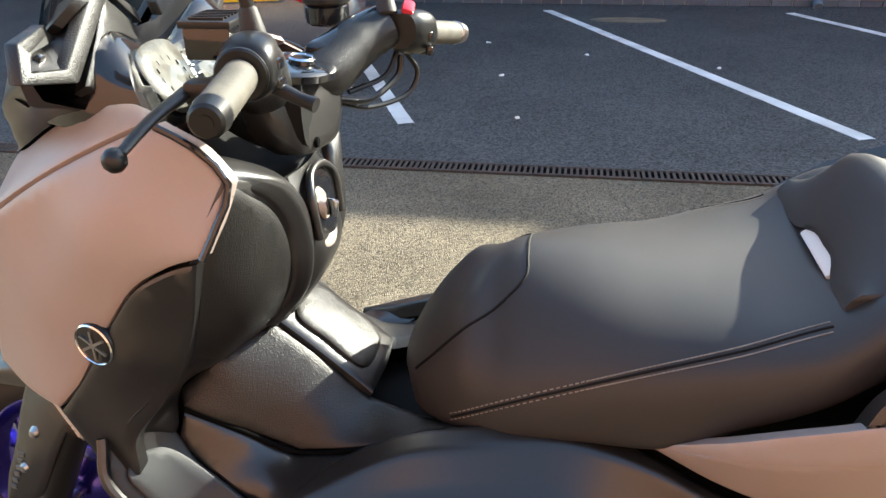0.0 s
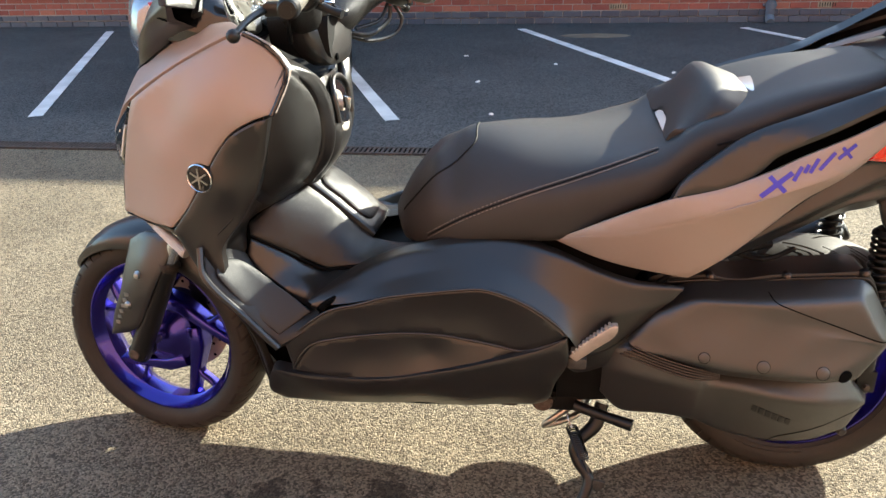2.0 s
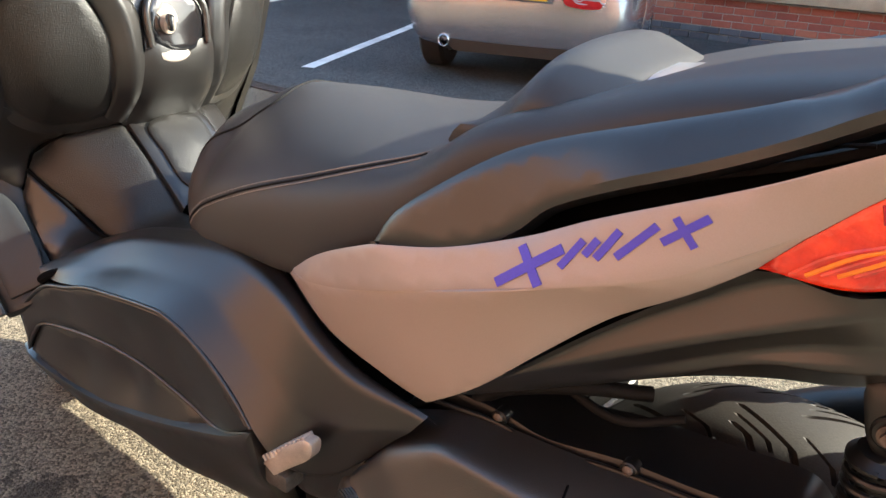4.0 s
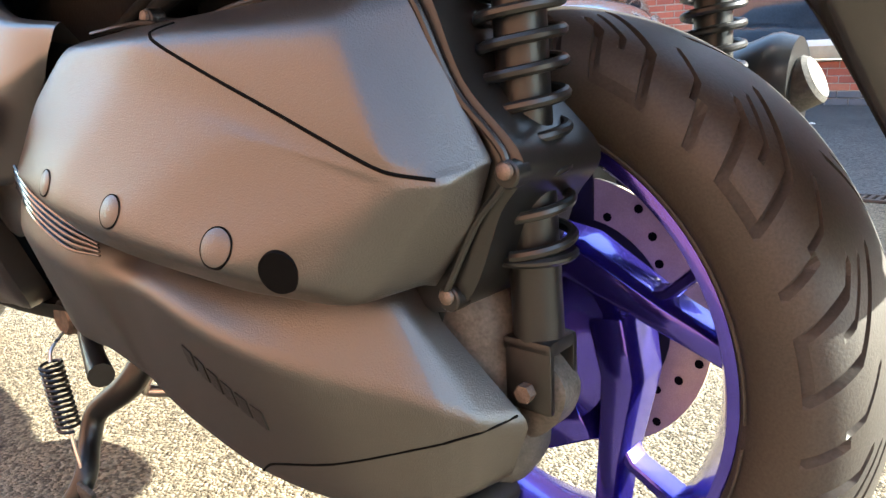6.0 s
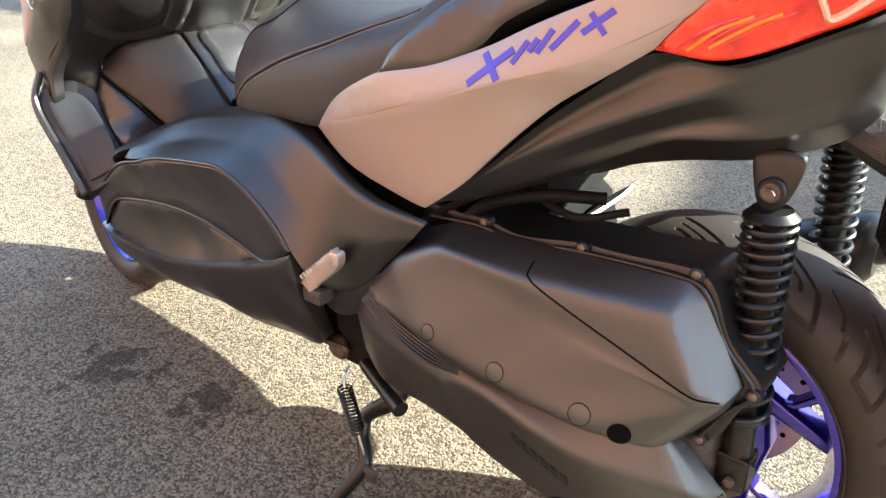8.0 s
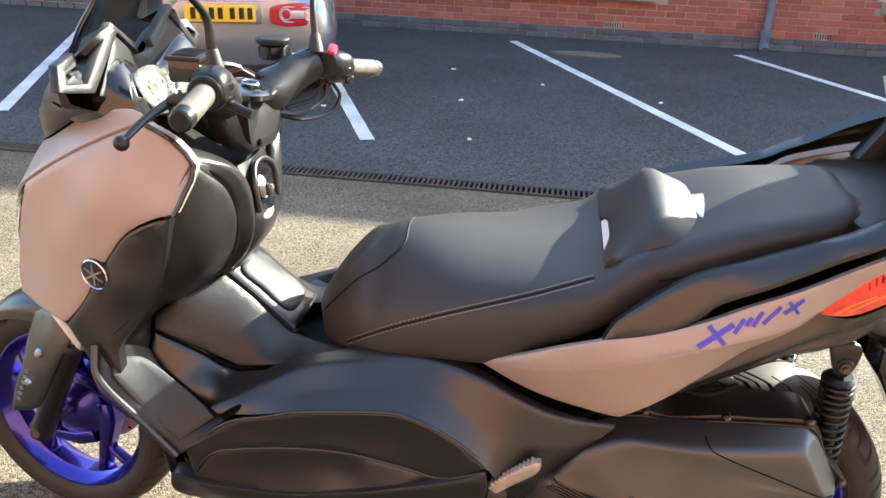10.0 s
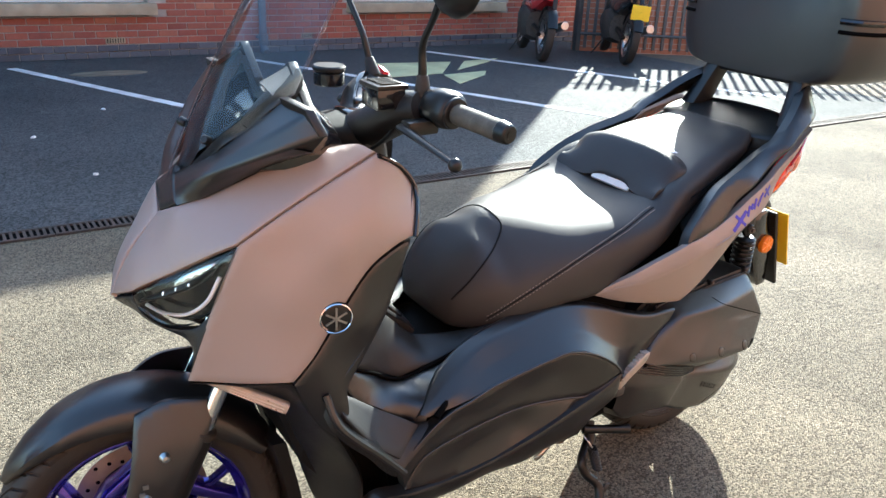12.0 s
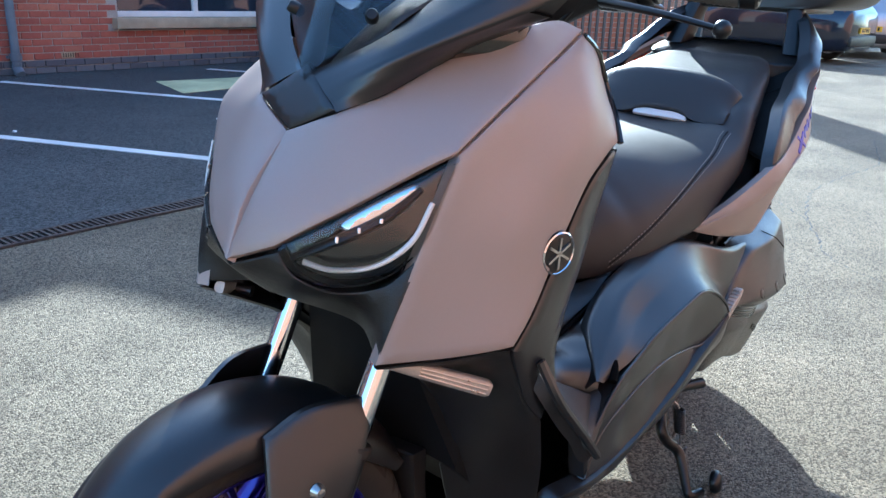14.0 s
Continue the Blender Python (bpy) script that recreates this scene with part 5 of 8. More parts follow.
SHIELD = [(-0.203, -0.215, 0.962, 1), (-0.190, -0.170, 0.943), (-0.182, -0.120, 0.921), (-0.187, -0.066, 0.902, 1), (-0.171, -0.064, 0.865), (-0.164, -0.066, 0.80), (-0.181, -0.071, 0.74), (-0.225, -0.072, 0.69, 1), (-0.262, -0.13, 0.677), (-0.280, -0.20, 0.690), (-0.286, -0.246, 0.742), (-0.258, -0.258, 0.83), (-0.226, -0.248, 0.905)]
pair("leg_shield", SHIELD, [(-0.214, -0.178, 0.82), (-0.232, -0.168, 0.745), (-0.204, -0.178, 0.89)], (0.75, -0.66, 0.1), M_DARK, bike, "smooth black inner leg shield", thick=0.02, step=0.014)
BAND = [
    (0, [(-0.216, -0.206, 0.948), (-0.212, -0.205, 0.957), (-0.222, -0.198, 0.968), (-0.250, -0.196, 0.986), (-0.268, -0.190, 0.970)]),
    (1, [(-0.202, -0.174, 0.926), (-0.191, -0.172, 0.934), (-0.187, -0.161, 0.947), (-0.216, -0.150, 0.965), (-0.236, -0.145, 0.950)]),
    (2, [(-0.192, -0.137, 0.892), (-0.180, -0.135, 0.898), (-0.168, -0.116, 0.918), (-0.186, -0.097, 0.925), (-0.212, -0.092, 0.912)]),
    (3, [(-0.188, -0.114, 0.848), (-0.175, -0.112, 0.850), (-0.159, -0.090, 0.866), (-0.167, -0.066, 0.872), (-0.190, -0.060, 0.868)]),
    (4, [(-0.188, -0.107, 0.800), (-0.175, -0.106, 0.800), (-0.157, -0.083, 0.800), (-0.165, -0.058, 0.800), (-0.188, -0.054, 0.800)]),
    (5, [(-0.200, -0.104, 0.752), (-0.188, -0.103, 0.750), (-0.174, -0.082, 0.745), (-0.182, -0.060, 0.742), (-0.204, -0.056, 0.746)]),
    (6, [(-0.236, -0.104, 0.708), (-0.226, -0.103, 0.701), (-0.217, -0.088, 0.694), (-0.223, -0.070, 0.690), (-0.240, -0.066, 0.696)]),
]
for s in (-1, 1):
    part("shield_rim", ridged([(u, [(x, -s * y, z) for x, y, z in row]) for u, row in BAND], (), 0.006, 6), M_DARK, bike, "broad rounded rim of the leg shield", angle=60)
part("centre_column", loft([[(-0.190, -0.060, 0.905), (-0.180, -0.022, 0.908), (-0.180, 0.022, 0.908), (-0.190, 0.060, 0.905)],
                            [(-0.172, -0.066, 0.86), (-0.170, -0.040, 0.86), (-0.170, 0.040, 0.86), (-0.172, 0.066, 0.86)],
                            [(-0.165, -0.068, 0.80), (-0.153, -0.035, 0.795), (-0.153, 0.035, 0.795), (-0.165, 0.068, 0.80)],
                            [(-0.183, -0.072, 0.74), (-0.170, -0.045, 0.74), (-0.170, 0.045, 0.74), (-0.183, 0.072, 0.74)],
                            [(-0.235, -0.078, 0.68), (-0.218, -0.05, 0.68), (-0.218, 0.05, 0.68), (-0.235, 0.078, 0.68)]], 4, False, 6, closed=False), M_DARK, bike, "black centre column round the ignition knob")
DECK = [(-0.204, -0.206, 0.957, 1), (-0.192, -0.165, 0.938), (-0.186, -0.115, 0.915), (-0.192, -0.06, 0.899), (-0.190, 0.0, 0.902), (-0.192, 0.06, 0.899), (-0.186, 0.115, 0.915), (-0.192, 0.165, 0.938), (-0.204, 0.206, 0.957, 1), (-0.27, 0.203, 0.998), (-0.33, 0.14, 0.985), (-0.34, 0.0, 0.95), (-0.33, -0.14, 0.985), (-0.27, -0.203, 0.998)]
# solid sheet whose near-black colour paints the shade of the hollow
part("shield_top", shell(DECK, [(-0.25, 0, 0.895)], (0.2, 0, 1), thick=0.02, step=0.015, roll=0.006), M_CORE, bike, "near-black sheet painting the shaded hollow behind the inner leg shield")
part("column_pocket", shell([(-0.158, -0.050, 0.822), (-0.163, -0.048, 0.868), (-0.171, -0.02, 0.892), (-0.170, 0.02, 0.890), (-0.162, 0.044, 0.866), (-0.157, 0.042, 0.815), (-0.150, 0.0, 0.800)], [], (1, -0.1, 0.1), thick=0.012, step=0.010), M_GLOSS, bike, "dark recess round the ignition")
part("pocket_rim", tube([(-0.156, -0.054, 0.815), (-0.162, -0.053, 0.868), (-0.171, -0.024, 0.897), (-0.170, 0.022, 0.895), (-0.161, 0.049, 0.868), (-0.155, 0.048, 0.812)], 0.006, 10), M_DARK, bike)
ign = part("ignition_knob", lathe([(0.0, -0.016), (0.010, -0.015), (0.013, -0.004), (0.020, -0.003), (0.023, 0.004), (0.024, 0.012)], 32, None, "X"), M_ALLOY, bike, "silver ignition knob", pose(-0.166, -0.020, 0.846, 0, -8, 172) @ Matrix.Diagonal((1, 1, 1.25, 1)))
part("key", box(-0.022, 0.004, 0.006, 0.018, 0.007, 0.020, 0.003), M_CHROME, ign, "silver key head")
part("ignition_ledge", lathe([(0.0, -0.006), (0.020, -0.005), (0.026, 0.0), (0.027, 0.008)], 32, None, "X"), M_ALLOY, bike, "pale rounded ledge below the ignition", pose(-0.158, -0.016, 0.806, 0, 28, 176) @ Matrix.Diagonal((0.8, 1.15, 0.7, 1)))
WELL = [(-0.274, -0.248, 0.744, 1), (-0.262, -0.150, 0.682, 1), (-0.324, -0.178, 0.646), (-0.331, -0.204, 0.588), (-0.360, -0.235, 0.606), (-0.378, -0.262, 0.614, 1), (-0.354, -0.268, 0.652), (-0.312, -0.260, 0.694)]
pair("foot_well", WELL, [(-0.305, -0.215, 0.680)], (1, -0.6, 0.3), M_DARK, bike, "dark toe panel under the leg shield", thick=0.012, step=0.012)

# tunnel and footboards
TUN = [(-0.330, -0.176, 0.640, 1), (-0.285, -0.150, 0.672), (-0.232, -0.078, 0.690, 1), (-0.165, -0.076, 0.632), (-0.098, -0.080, 0.572, 1), (-0.03, -0.112, 0.577), (0.045, -0.160, 0.600, 1), (-0.03, -0.166, 0.574), (-0.10, -0.160, 0.550), (-0.179, -0.162, 0.537, 1), (-0.25, -0.176, 0.578), (-0.322, -0.192, 0.621, 1)]
pair("tunnel_side", TUN, [(-0.23, -0.142, 0.625), (-0.14, -0.132, 0.575)], (0.2, -1, 0.6), M_GRAIN, bike, "dark grained tunnel cover", thick=0.02, step=0.012)
SKIRT = [(-0.322, -0.194, 0.614, 1), (-0.25, -0.179, 0.571), (-0.181, -0.166, 0.531, 1), (-0.10, -0.178, 0.547), (-0.07, -0.192, 0.566, 1), (-0.12, -0.232, 0.545), (-0.165, -0.256, 0.520), (-0.178, -0.262, 0.492, 1), (-0.20, -0.240, 0.484), (-0.25, -0.226, 0.514), (-0.305, -0.214, 0.552), (-0.328, -0.206, 0.582, 1)]
pair("tunnel_skirt", SKIRT, [(-0.19, -0.198, 0.530), (-0.25, -0.196, 0.545)], (0.15, -1, 0.5), M_DARK, bike, "dark smooth panel below the tunnel cover", thick=0.02, step=0.012)
part("skirt_line", tube([(-0.322, -0.192, 0.6175), (-0.25, -0.1765, 0.5745), (-0.18, -0.163, 0.534), (-0.10, -0.164, 0.548), (-0.03, -0.168, 0.571), (0.045, -0.163, 0.598)], 0.0035, 8), M_HOLE, bike)
LID = [(-0.236, -0.068, 0.700, 1), (-0.236, 0.068, 0.700, 1), (-0.16, 0.07, 0.638), (-0.092, 0.072, 0.578, 1), (-0.085, 0.0, 0.582), (-0.092, -0.072, 0.578, 1), (-0.16, -0.07, 0.638)]
part("tunnel_top", shell(LID, [(-0.2, 0, 0.682), (-0.13, 0.0, 0.622)], (0.6, 0, 0.8), thick=0.02), M_DARK, bike, "black tunnel top")
FUEL = [(-0.205, -0.042, 0.690), (-0.205, 0.042, 0.690), (-0.16, 0.05, 0.652), (-0.11, 0.048, 0.607), (-0.10, 0.0, 0.600), (-0.11, -0.048, 0.607), (-0.16, -0.05, 0.652)]
part("fuel_lid", shell(FUEL, [(-0.155, 0, 0.658)], (0.6, 0, 0.8), thick=0.015, step=0.01), M_GRAIN, bike, "fuel filler lid")
BOARD = [(-0.392, -0.262, 0.618, 1), (-0.378, -0.294, 0.568), (-0.305, -0.298, 0.486), (-0.252, -0.300, 0.428, 1), (-0.180, -0.280, 0.470), (-0.172, -0.256, 0.490, 1), (-0.20, -0.238, 0.484), (-0.25, -0.224, 0.512), (-0.305, -0.212, 0.550), (-0.330, -0.204, 0.585), (-0.352, -0.215, 0.625, 1)]
pair("footboard", BOARD, [(-0.28, -0.255, 0.502)], (0.45, -0.45, 0.75), M_GRAIN, bike, "black footboard", thick=0.02)
MATT = [(-0.368, -0.262, 0.594, 1), (-0.358, -0.284, 0.570), (-0.250, -0.288, 0.450, 1), (-0.192, -0.256, 0.486, 1), (-0.25, -0.234, 0.520), (-0.33, -0.226, 0.578)]
pair("foot_mat", MATT, [(-0.285, -0.255, 0.512)], (0.45, -0.45, 0.75), M_SEATG, bike, "grey rubber foot mat", thick=0.006, step=0.012, roll=0.002)
for s in (-1, 1):
    part("mat_edge", tube([(-0.395, s * 0.270, 0.625), (-0.380, s * 0.297, 0.570), (-0.305, s * 0.302, 0.488), (-0.250, s * 0.304, 0.427)], 0.007, 8), M_DARK, bike)

# side fairings
UPPER = [
    (0, [(-0.195, -0.262, 0.512), (-0.190, -0.264, 0.511), (-0.186, -0.266, 0.509), (-0.180, -0.268, 0.505)]),
    (1, [(-0.120, -0.203, 0.558), (-0.115, -0.235, 0.552), (-0.112, -0.262, 0.535), (-0.108, -0.279, 0.517)]),
    (2, [(-0.030, -0.178, 0.595), (-0.025, -0.213, 0.591), (-0.020, -0.246, 0.560), (-0.015, -0.283, 0.540)]),
    (3, [(0.060, -0.174, 0.617), (0.070, -0.210, 0.613), (0.075, -0.248, 0.583), (0.080, -0.289, 0.558)]),
    (4, [(0.155, -0.172, 0.632), (0.170, -0.206, 0.628), (0.165, -0.250, 0.594), (0.161, -0.292, 0.566)]),
    (5, [(0.220, -0.180, 0.630), (0.235, -0.214, 0.625), (0.230, -0.257, 0.577), (0.225, -0.295, 0.545)]),
    (6, [(0.290, -0.200, 0.615), (0.300, -0.228, 0.609), (0.300, -0.264, 0.538), (0.305, -0.301, 0.488)]),
    (7, [(0.360, -0.226, 0.594), (0.366, -0.247, 0.588), (0.360, -0.266, 0.515), (0.345, -0.286, 0.435)]),
    (8, [(0.430, -0.240, 0.576), (0.433, -0.255, 0.570), (0.425, -0.266, 0.515), (0.400, -0.256, 0.430)]),
    (9, [(0.525, -0.248, 0.566), (0.522, -0.253, 0.562), (0.505, -0.255, 0.540), (0.485, -0.252, 0.520)]),
]
for s in (-1, 1):
    part("upper_side_fairing", ridged([(u, [(row[0][0], -s * (row[0][1] + 0.015), row[0][2] - 0.02)] + [(x, -s * y, z) for x, y, z in row] + [(row[-1][0], -s * (row[-1][1] + 0.03), row[-1][2] - 0.004)]) for u, row in UPPER], (), 0.004, 6), M_DARK, bike, "dark brown-black plastic side fairing with a shoulder crease", angle=60)
LIP = [(0.308, -0.300, 0.470), (0.262, -0.293, 0.445), (0.225, -0.286, 0.433), (0.18, -0.282, 0.440), (0.13, -0.280, 0.448), (0.07, -0.279, 0.456), (-0.01, -0.279, 0.456), (-0.10, -0.280, 0.445), (-0.180, -0.281, 0.427), (-0.212, -0.282, 0.400), (-0.232, -0.285, 0.366)]
LOW1 = [(-0.245, -0.284, 0.428, 1), (-0.157, -0.283, 0.497), (-0.085, -0.283, 0.520), (-0.030, -0.284, 0.538), (0.045, -0.287, 0.552), (0.115, -0.290, 0.563), (0.158, -0.292, 0.566), (0.210, -0.294, 0.551), (0.253, -0.297, 0.530), (0.290, -0.300, 0.504), (0.314, -0.302, 0.480, 1), *LIP[1:-1], (-0.232, -0.285, 0.366, 1)]
pair("lower_side_fairing", LOW1, [(-0.10, -0.277, 0.484), (0.05, -0.276, 0.505), (0.15, -0.279, 0.506)], (0, -1, 0.1), M_DARK, bike, "dark plastic lower fairing, scooped", thick=0.03, step=0.011, roll=0.005)
for s in (-1, 1):
    for edge, r in ((LOW1[:11], 0.0032), (LIP, 0.0030)):
        part("fairing_lip", tube([(q[0], -s * (q[1] + 0.002), q[2]) for q in edge], [0.002] + [r] * (len(edge) - 2) + [0.002], 10), M_DARK, bike, "rounded moulded lip")
LOW2 = [(-0.236, -0.288, 0.355, 1), (-0.11, -0.291, 0.350), (-0.03, -0.293, 0.358), (0.05, -0.296, 0.376), (0.16, -0.299, 0.408), (0.26, -0.302, 0.443), (0.314, -0.304, 0.474, 1), (0.317, -0.296, 0.415), (0.297, -0.258, 0.345, 1), (0.275, -0.225, 0.272), (0.20, -0.208, 0.252), (0.03, -0.206, 0.243), (-0.115, -0.210, 0.236), (-0.285, -0.212, 0.238, 1), (-0.310, -0.235, 0.275), (-0.285, -0.268, 0.345)]
pair("belly_fairing", LOW2, [(-0.10, -0.281, 0.318), (0.05, -0.285, 0.340), (0.18, -0.290, 0.378), (0.10, -0.252, 0.285), (0.22, -0.266, 0.325)], (0, -1, -0.25), M_DARK, bike, "dark plastic belly fairing", thick=0.03, step=0.011, roll=0.005)
REC = [(-0.232, -0.281, 0.362, 1), (-0.21, -0.277, 0.398), (-0.183, -0.276, 0.424), (-0.10, -0.275, 0.442), (-0.01, -0.274, 0.453), (0.07, -0.274, 0.453), (0.13, -0.275, 0.446), (0.225, -0.281, 0.432, 1), (0.16, -0.288, 0.408), (0.05, -0.287, 0.375), (-0.03, -0.286, 0.357), (-0.12, -0.284, 0.349)]
pair("fairing_recess", REC, [(-0.08, -0.272, 0.40), (0.04, -0.272, 0.412)], (0, -1, 0), M_DARK, bike, "recessed grained panel", thick=0.01, step=0.011, roll=0.002)
part("fairing_hook", tube([(-0.165, -0.276, 0.505), (-0.15, -0.27, 0.515), (-0.125, -0.255, 0.525)], 0.007, 8), M_HOLE, bike)
part("belly", loft([[(-0.30, -0.2, 0.25), (-0.30, -0.14, 0.22), (-0.30, 0.14, 0.22), (-0.30, 0.2, 0.25)], [(0.0, -0.2, 0.235), (0.0, -0.14, 0.20), (0.0, 0.14, 0.20), (0.0, 0.2, 0.235)], [(0.30, -0.2, 0.27), (0.30, -0.14, 0.22), (0.30, 0.14, 0.22), (0.30, 0.2, 0.27)]], 3, False, 4, False), M_CORE, bike)

# tail: sand panels, lower dark tail, lamps
TAIL = [(0.284, -0.204, 0.634, 1), (0.345, -0.240, 0.676), (0.41, -0.270, 0.718), (0.482, -0.288, 0.753, 1), (0.56, -0.286, 0.772), (0.634, -0.281, 0.801), (0.687, -0.277, 0.828), (0.78, -0.265, 0.869), (0.868, -0.250, 0.913), (0.97, -0.222, 0.952), (1.008, -0.185, 0.950, 1), (0.998, -0.192, 0.937), (0.958, -0.213, 0.924), (0.914, -0.232, 0.907), (0.863, -0.246, 0.882), (0.826, -0.250, 0.848), (0.795, -0.249, 0.812, 1),
        (0.71, -0.262, 0.752), (0.65, -0.266, 0.697), (0.59, -0.264, 0.637), (0.527, -0.257, 0.588, 1), (0.46, -0.252, 0.596), (0.40, -0.245, 0.606), (0.34, -0.226, 0.618)]
CREASE = [(0.284, -0.204, 0.634, 1), (0.36, -0.254, 0.666), (0.44, -0.283, 0.693), (0.549, -0.299, 0.7325), (0.654, -0.300, 0.770), (0.720, -0.290, 0.792), (0.765, -0.276, 0.812), (0.826, -0.250, 0.848, 1)]
TAIL_UP = CREASE + TAIL[14:0:-1]
TAIL_LOW = CREASE[::-1] + TAIL[:15:-1]
for s in (-1, 1):
    panel = bmesh.new()
    for o, up in ((TAIL_UP, 0.35), (TAIL_LOW, -0.2)):
        tmp = shell(o if s < 0 else flip(o), [], (0, s, up), thick=0.02, step=0.012, roll=0.0012)
        me = bpy.data.meshes.new("tmp")
        tmp.to_mesh(me)
        tmp.free()
        panel.from_mesh(me)
        bpy.data.meshes.remove(me)
    part("tail_panel", panel, M_PAINT, bike, "sand matt-painted tail panel with a long crease")
UNDER = [
    (0, [(0.530, -0.250, 0.590), (0.540, -0.248, 0.596), (0.546, -0.244, 0.598), (0.552, -0.236, 0.598), (0.560, -0.228, 0.596), (0.569, -0.205, 0.594)]),
    (1, [(0.610, -0.257, 0.655), (0.622, -0.250, 0.660), (0.632, -0.250, 0.664), (0.640, -0.236, 0.650), (0.650, -0.222, 0.640), (0.655, -0.195, 0.632)]),
    (2, [(0.680, -0.257, 0.720), (0.695, -0.239, 0.724), (0.712, -0.246, 0.711), (0.722, -0.221, 0.692), (0.735, -0.212, 0.682), (0.745, -0.175, 0.668)]),
    (3, [(0.735, -0.251, 0.766), (0.752, -0.227, 0.764), (0.770, -0.236, 0.741), (0.782, -0.205, 0.720), (0.798, -0.203, 0.7155), (0.805, -0.160, 0.683)]),
    (4, [(0.793, -0.243, 0.808), (0.808, -0.214, 0.797), (0.825, -0.221, 0.765), (0.835, -0.189, 0.740), (0.848, -0.191, 0.7235), (0.855, -0.148, 0.690)]),
    (5, [(0.858, -0.231, 0.803), (0.868, -0.210, 0.800), (0.880, -0.203, 0.789), (0.885, -0.178, 0.750), (0.892, -0.174, 0.730), (0.895, -0.125, 0.697)]),
    (6, [(0.928, -0.207, 0.833), (0.930, -0.188, 0.828), (0.935, -0.176, 0.812), (0.938, -0.150, 0.772), (0.938, -0.140, 0.745), (0.935, -0.095, 0.712)]),
    (7, [(0.978, -0.185, 0.863), (0.978, -0.166, 0.856), (0.975, -0.150, 0.835), (0.968, -0.128, 0.795), (0.962, -0.112, 0.765), (0.960, -0.085, 0.735)]),
    (8, [(1.024, -0.148, 0.915), (1.022, -0.138, 0.905), (1.015, -0.128, 0.885), (1.000, -0.112, 0.840), (0.990, -0.100, 0.800), (0.985, -0.080, 0.785)]),
]
for s in (-1, 1):
    part("lower_tail", ridged([(u, [(x, -s * y, z) for x, y, z in row] + [(row[-1][0], -s * row[-1][1] * 0.6, row[-1][2] + 0.03)]) for u, row in UNDER], (), 0.003, 5), M_DARK, bike, "dark brown-black lower tail with two moulded creases", angle=60)
LENS = [(0.796, -0.249, 0.812, 1), (0.826, -0.249, 0.845), (0.863, -0.244, 0.880), (0.914, -0.229, 0.904), (0.958, -0.209, 0.921), (0.999, -0.187, 0.935, 1), (1.024, -0.150, 0.920, 1), (0.978, -0.187, 0.867), (0.928, -0.209, 0.837), (0.858, -0.233, 0.808)]
part("tail_end", shell([(1.012, -0.165, 0.945), (1.035, -0.08, 0.958), (1.04, 0, 0.96), (1.035, 0.08, 0.958), (1.012, 0.165, 0.945), (1.01, 0.125, 0.86), (0.985, 0.105, 0.79), (0.99, 0, 0.785), (0.985, -0.105, 0.79), (1.01, -0.125, 0.86)], [], (1, 0, -0.2), thick=0.02, step=0.025), M_DARK, bike, "dark closing panel between the tail lamps")
for s in (-1, 1):
    o = LENS if s < 0 else flip(LENS)
    inn = [(0.86, -0.243, 0.845), (0.93, -0.226, 0.870), (0.975, -0.203, 0.905)]
    on_lens = skin(o, inn if s < 0 else flip(inn), (0.5, s, 0.1))
    lens = part("tail_lamp", shell(o, inn if s < 0 else flip(inn), (0.5, s, 0.1), thick=0.03, step=0.008), M_RED, bike, "faceted red tail lamp")
    for loop, mt, r in (([(0.925, 0.886), (0.917, 0.872), (0.924, 0.858), (0.934, 0.850), (0.96, 0.868), (0.99, 0.892)], M_PALELENS, 0.0055), ([(0.935, 0.884), (0.968, 0.898), (1.004, 0.922)], M_PALELENS, 0.004), ([(0.865, 0.875), (0.912, 0.896), (0.955, 0.912), (0.992, 0.927)], M_DEEPRED, 0.006)):
        part("lamp_strip", tube([on_lens((u, s * 0.22, w)) for u, w in loop], r, 8, flat=0.6), mt, lens)
    for k in range(16):
        u0 = 0.845 + 0.0095 * k
        w0 = 0.868 + 0.055 * (k / 15) ** 0.75
        part("lens_rib", tube([on_lens((u0, s * 0.22, w0 + 0.002)), on_lens((u0 + 0.004, s * 0.22, w0 - 0.010))], 0.0016, 6, smooth=0), M_DEEPRED, lens)
    for k in range(5):
        part("lens_rib", tube([on_lens((0.812 + 0.010 * k, s * 0.24, 0.812 + 0.002 * k)), on_lens((0.835 + 0.014 * k, s * 0.24, 0.832 + 0.003 * k)), on_lens((0.865 + 0.012 * k, s * 0.24, 0.846 + 0.002 * k))], 0.0018, 6), M_AMBER if k % 2 else M_RED, lens)
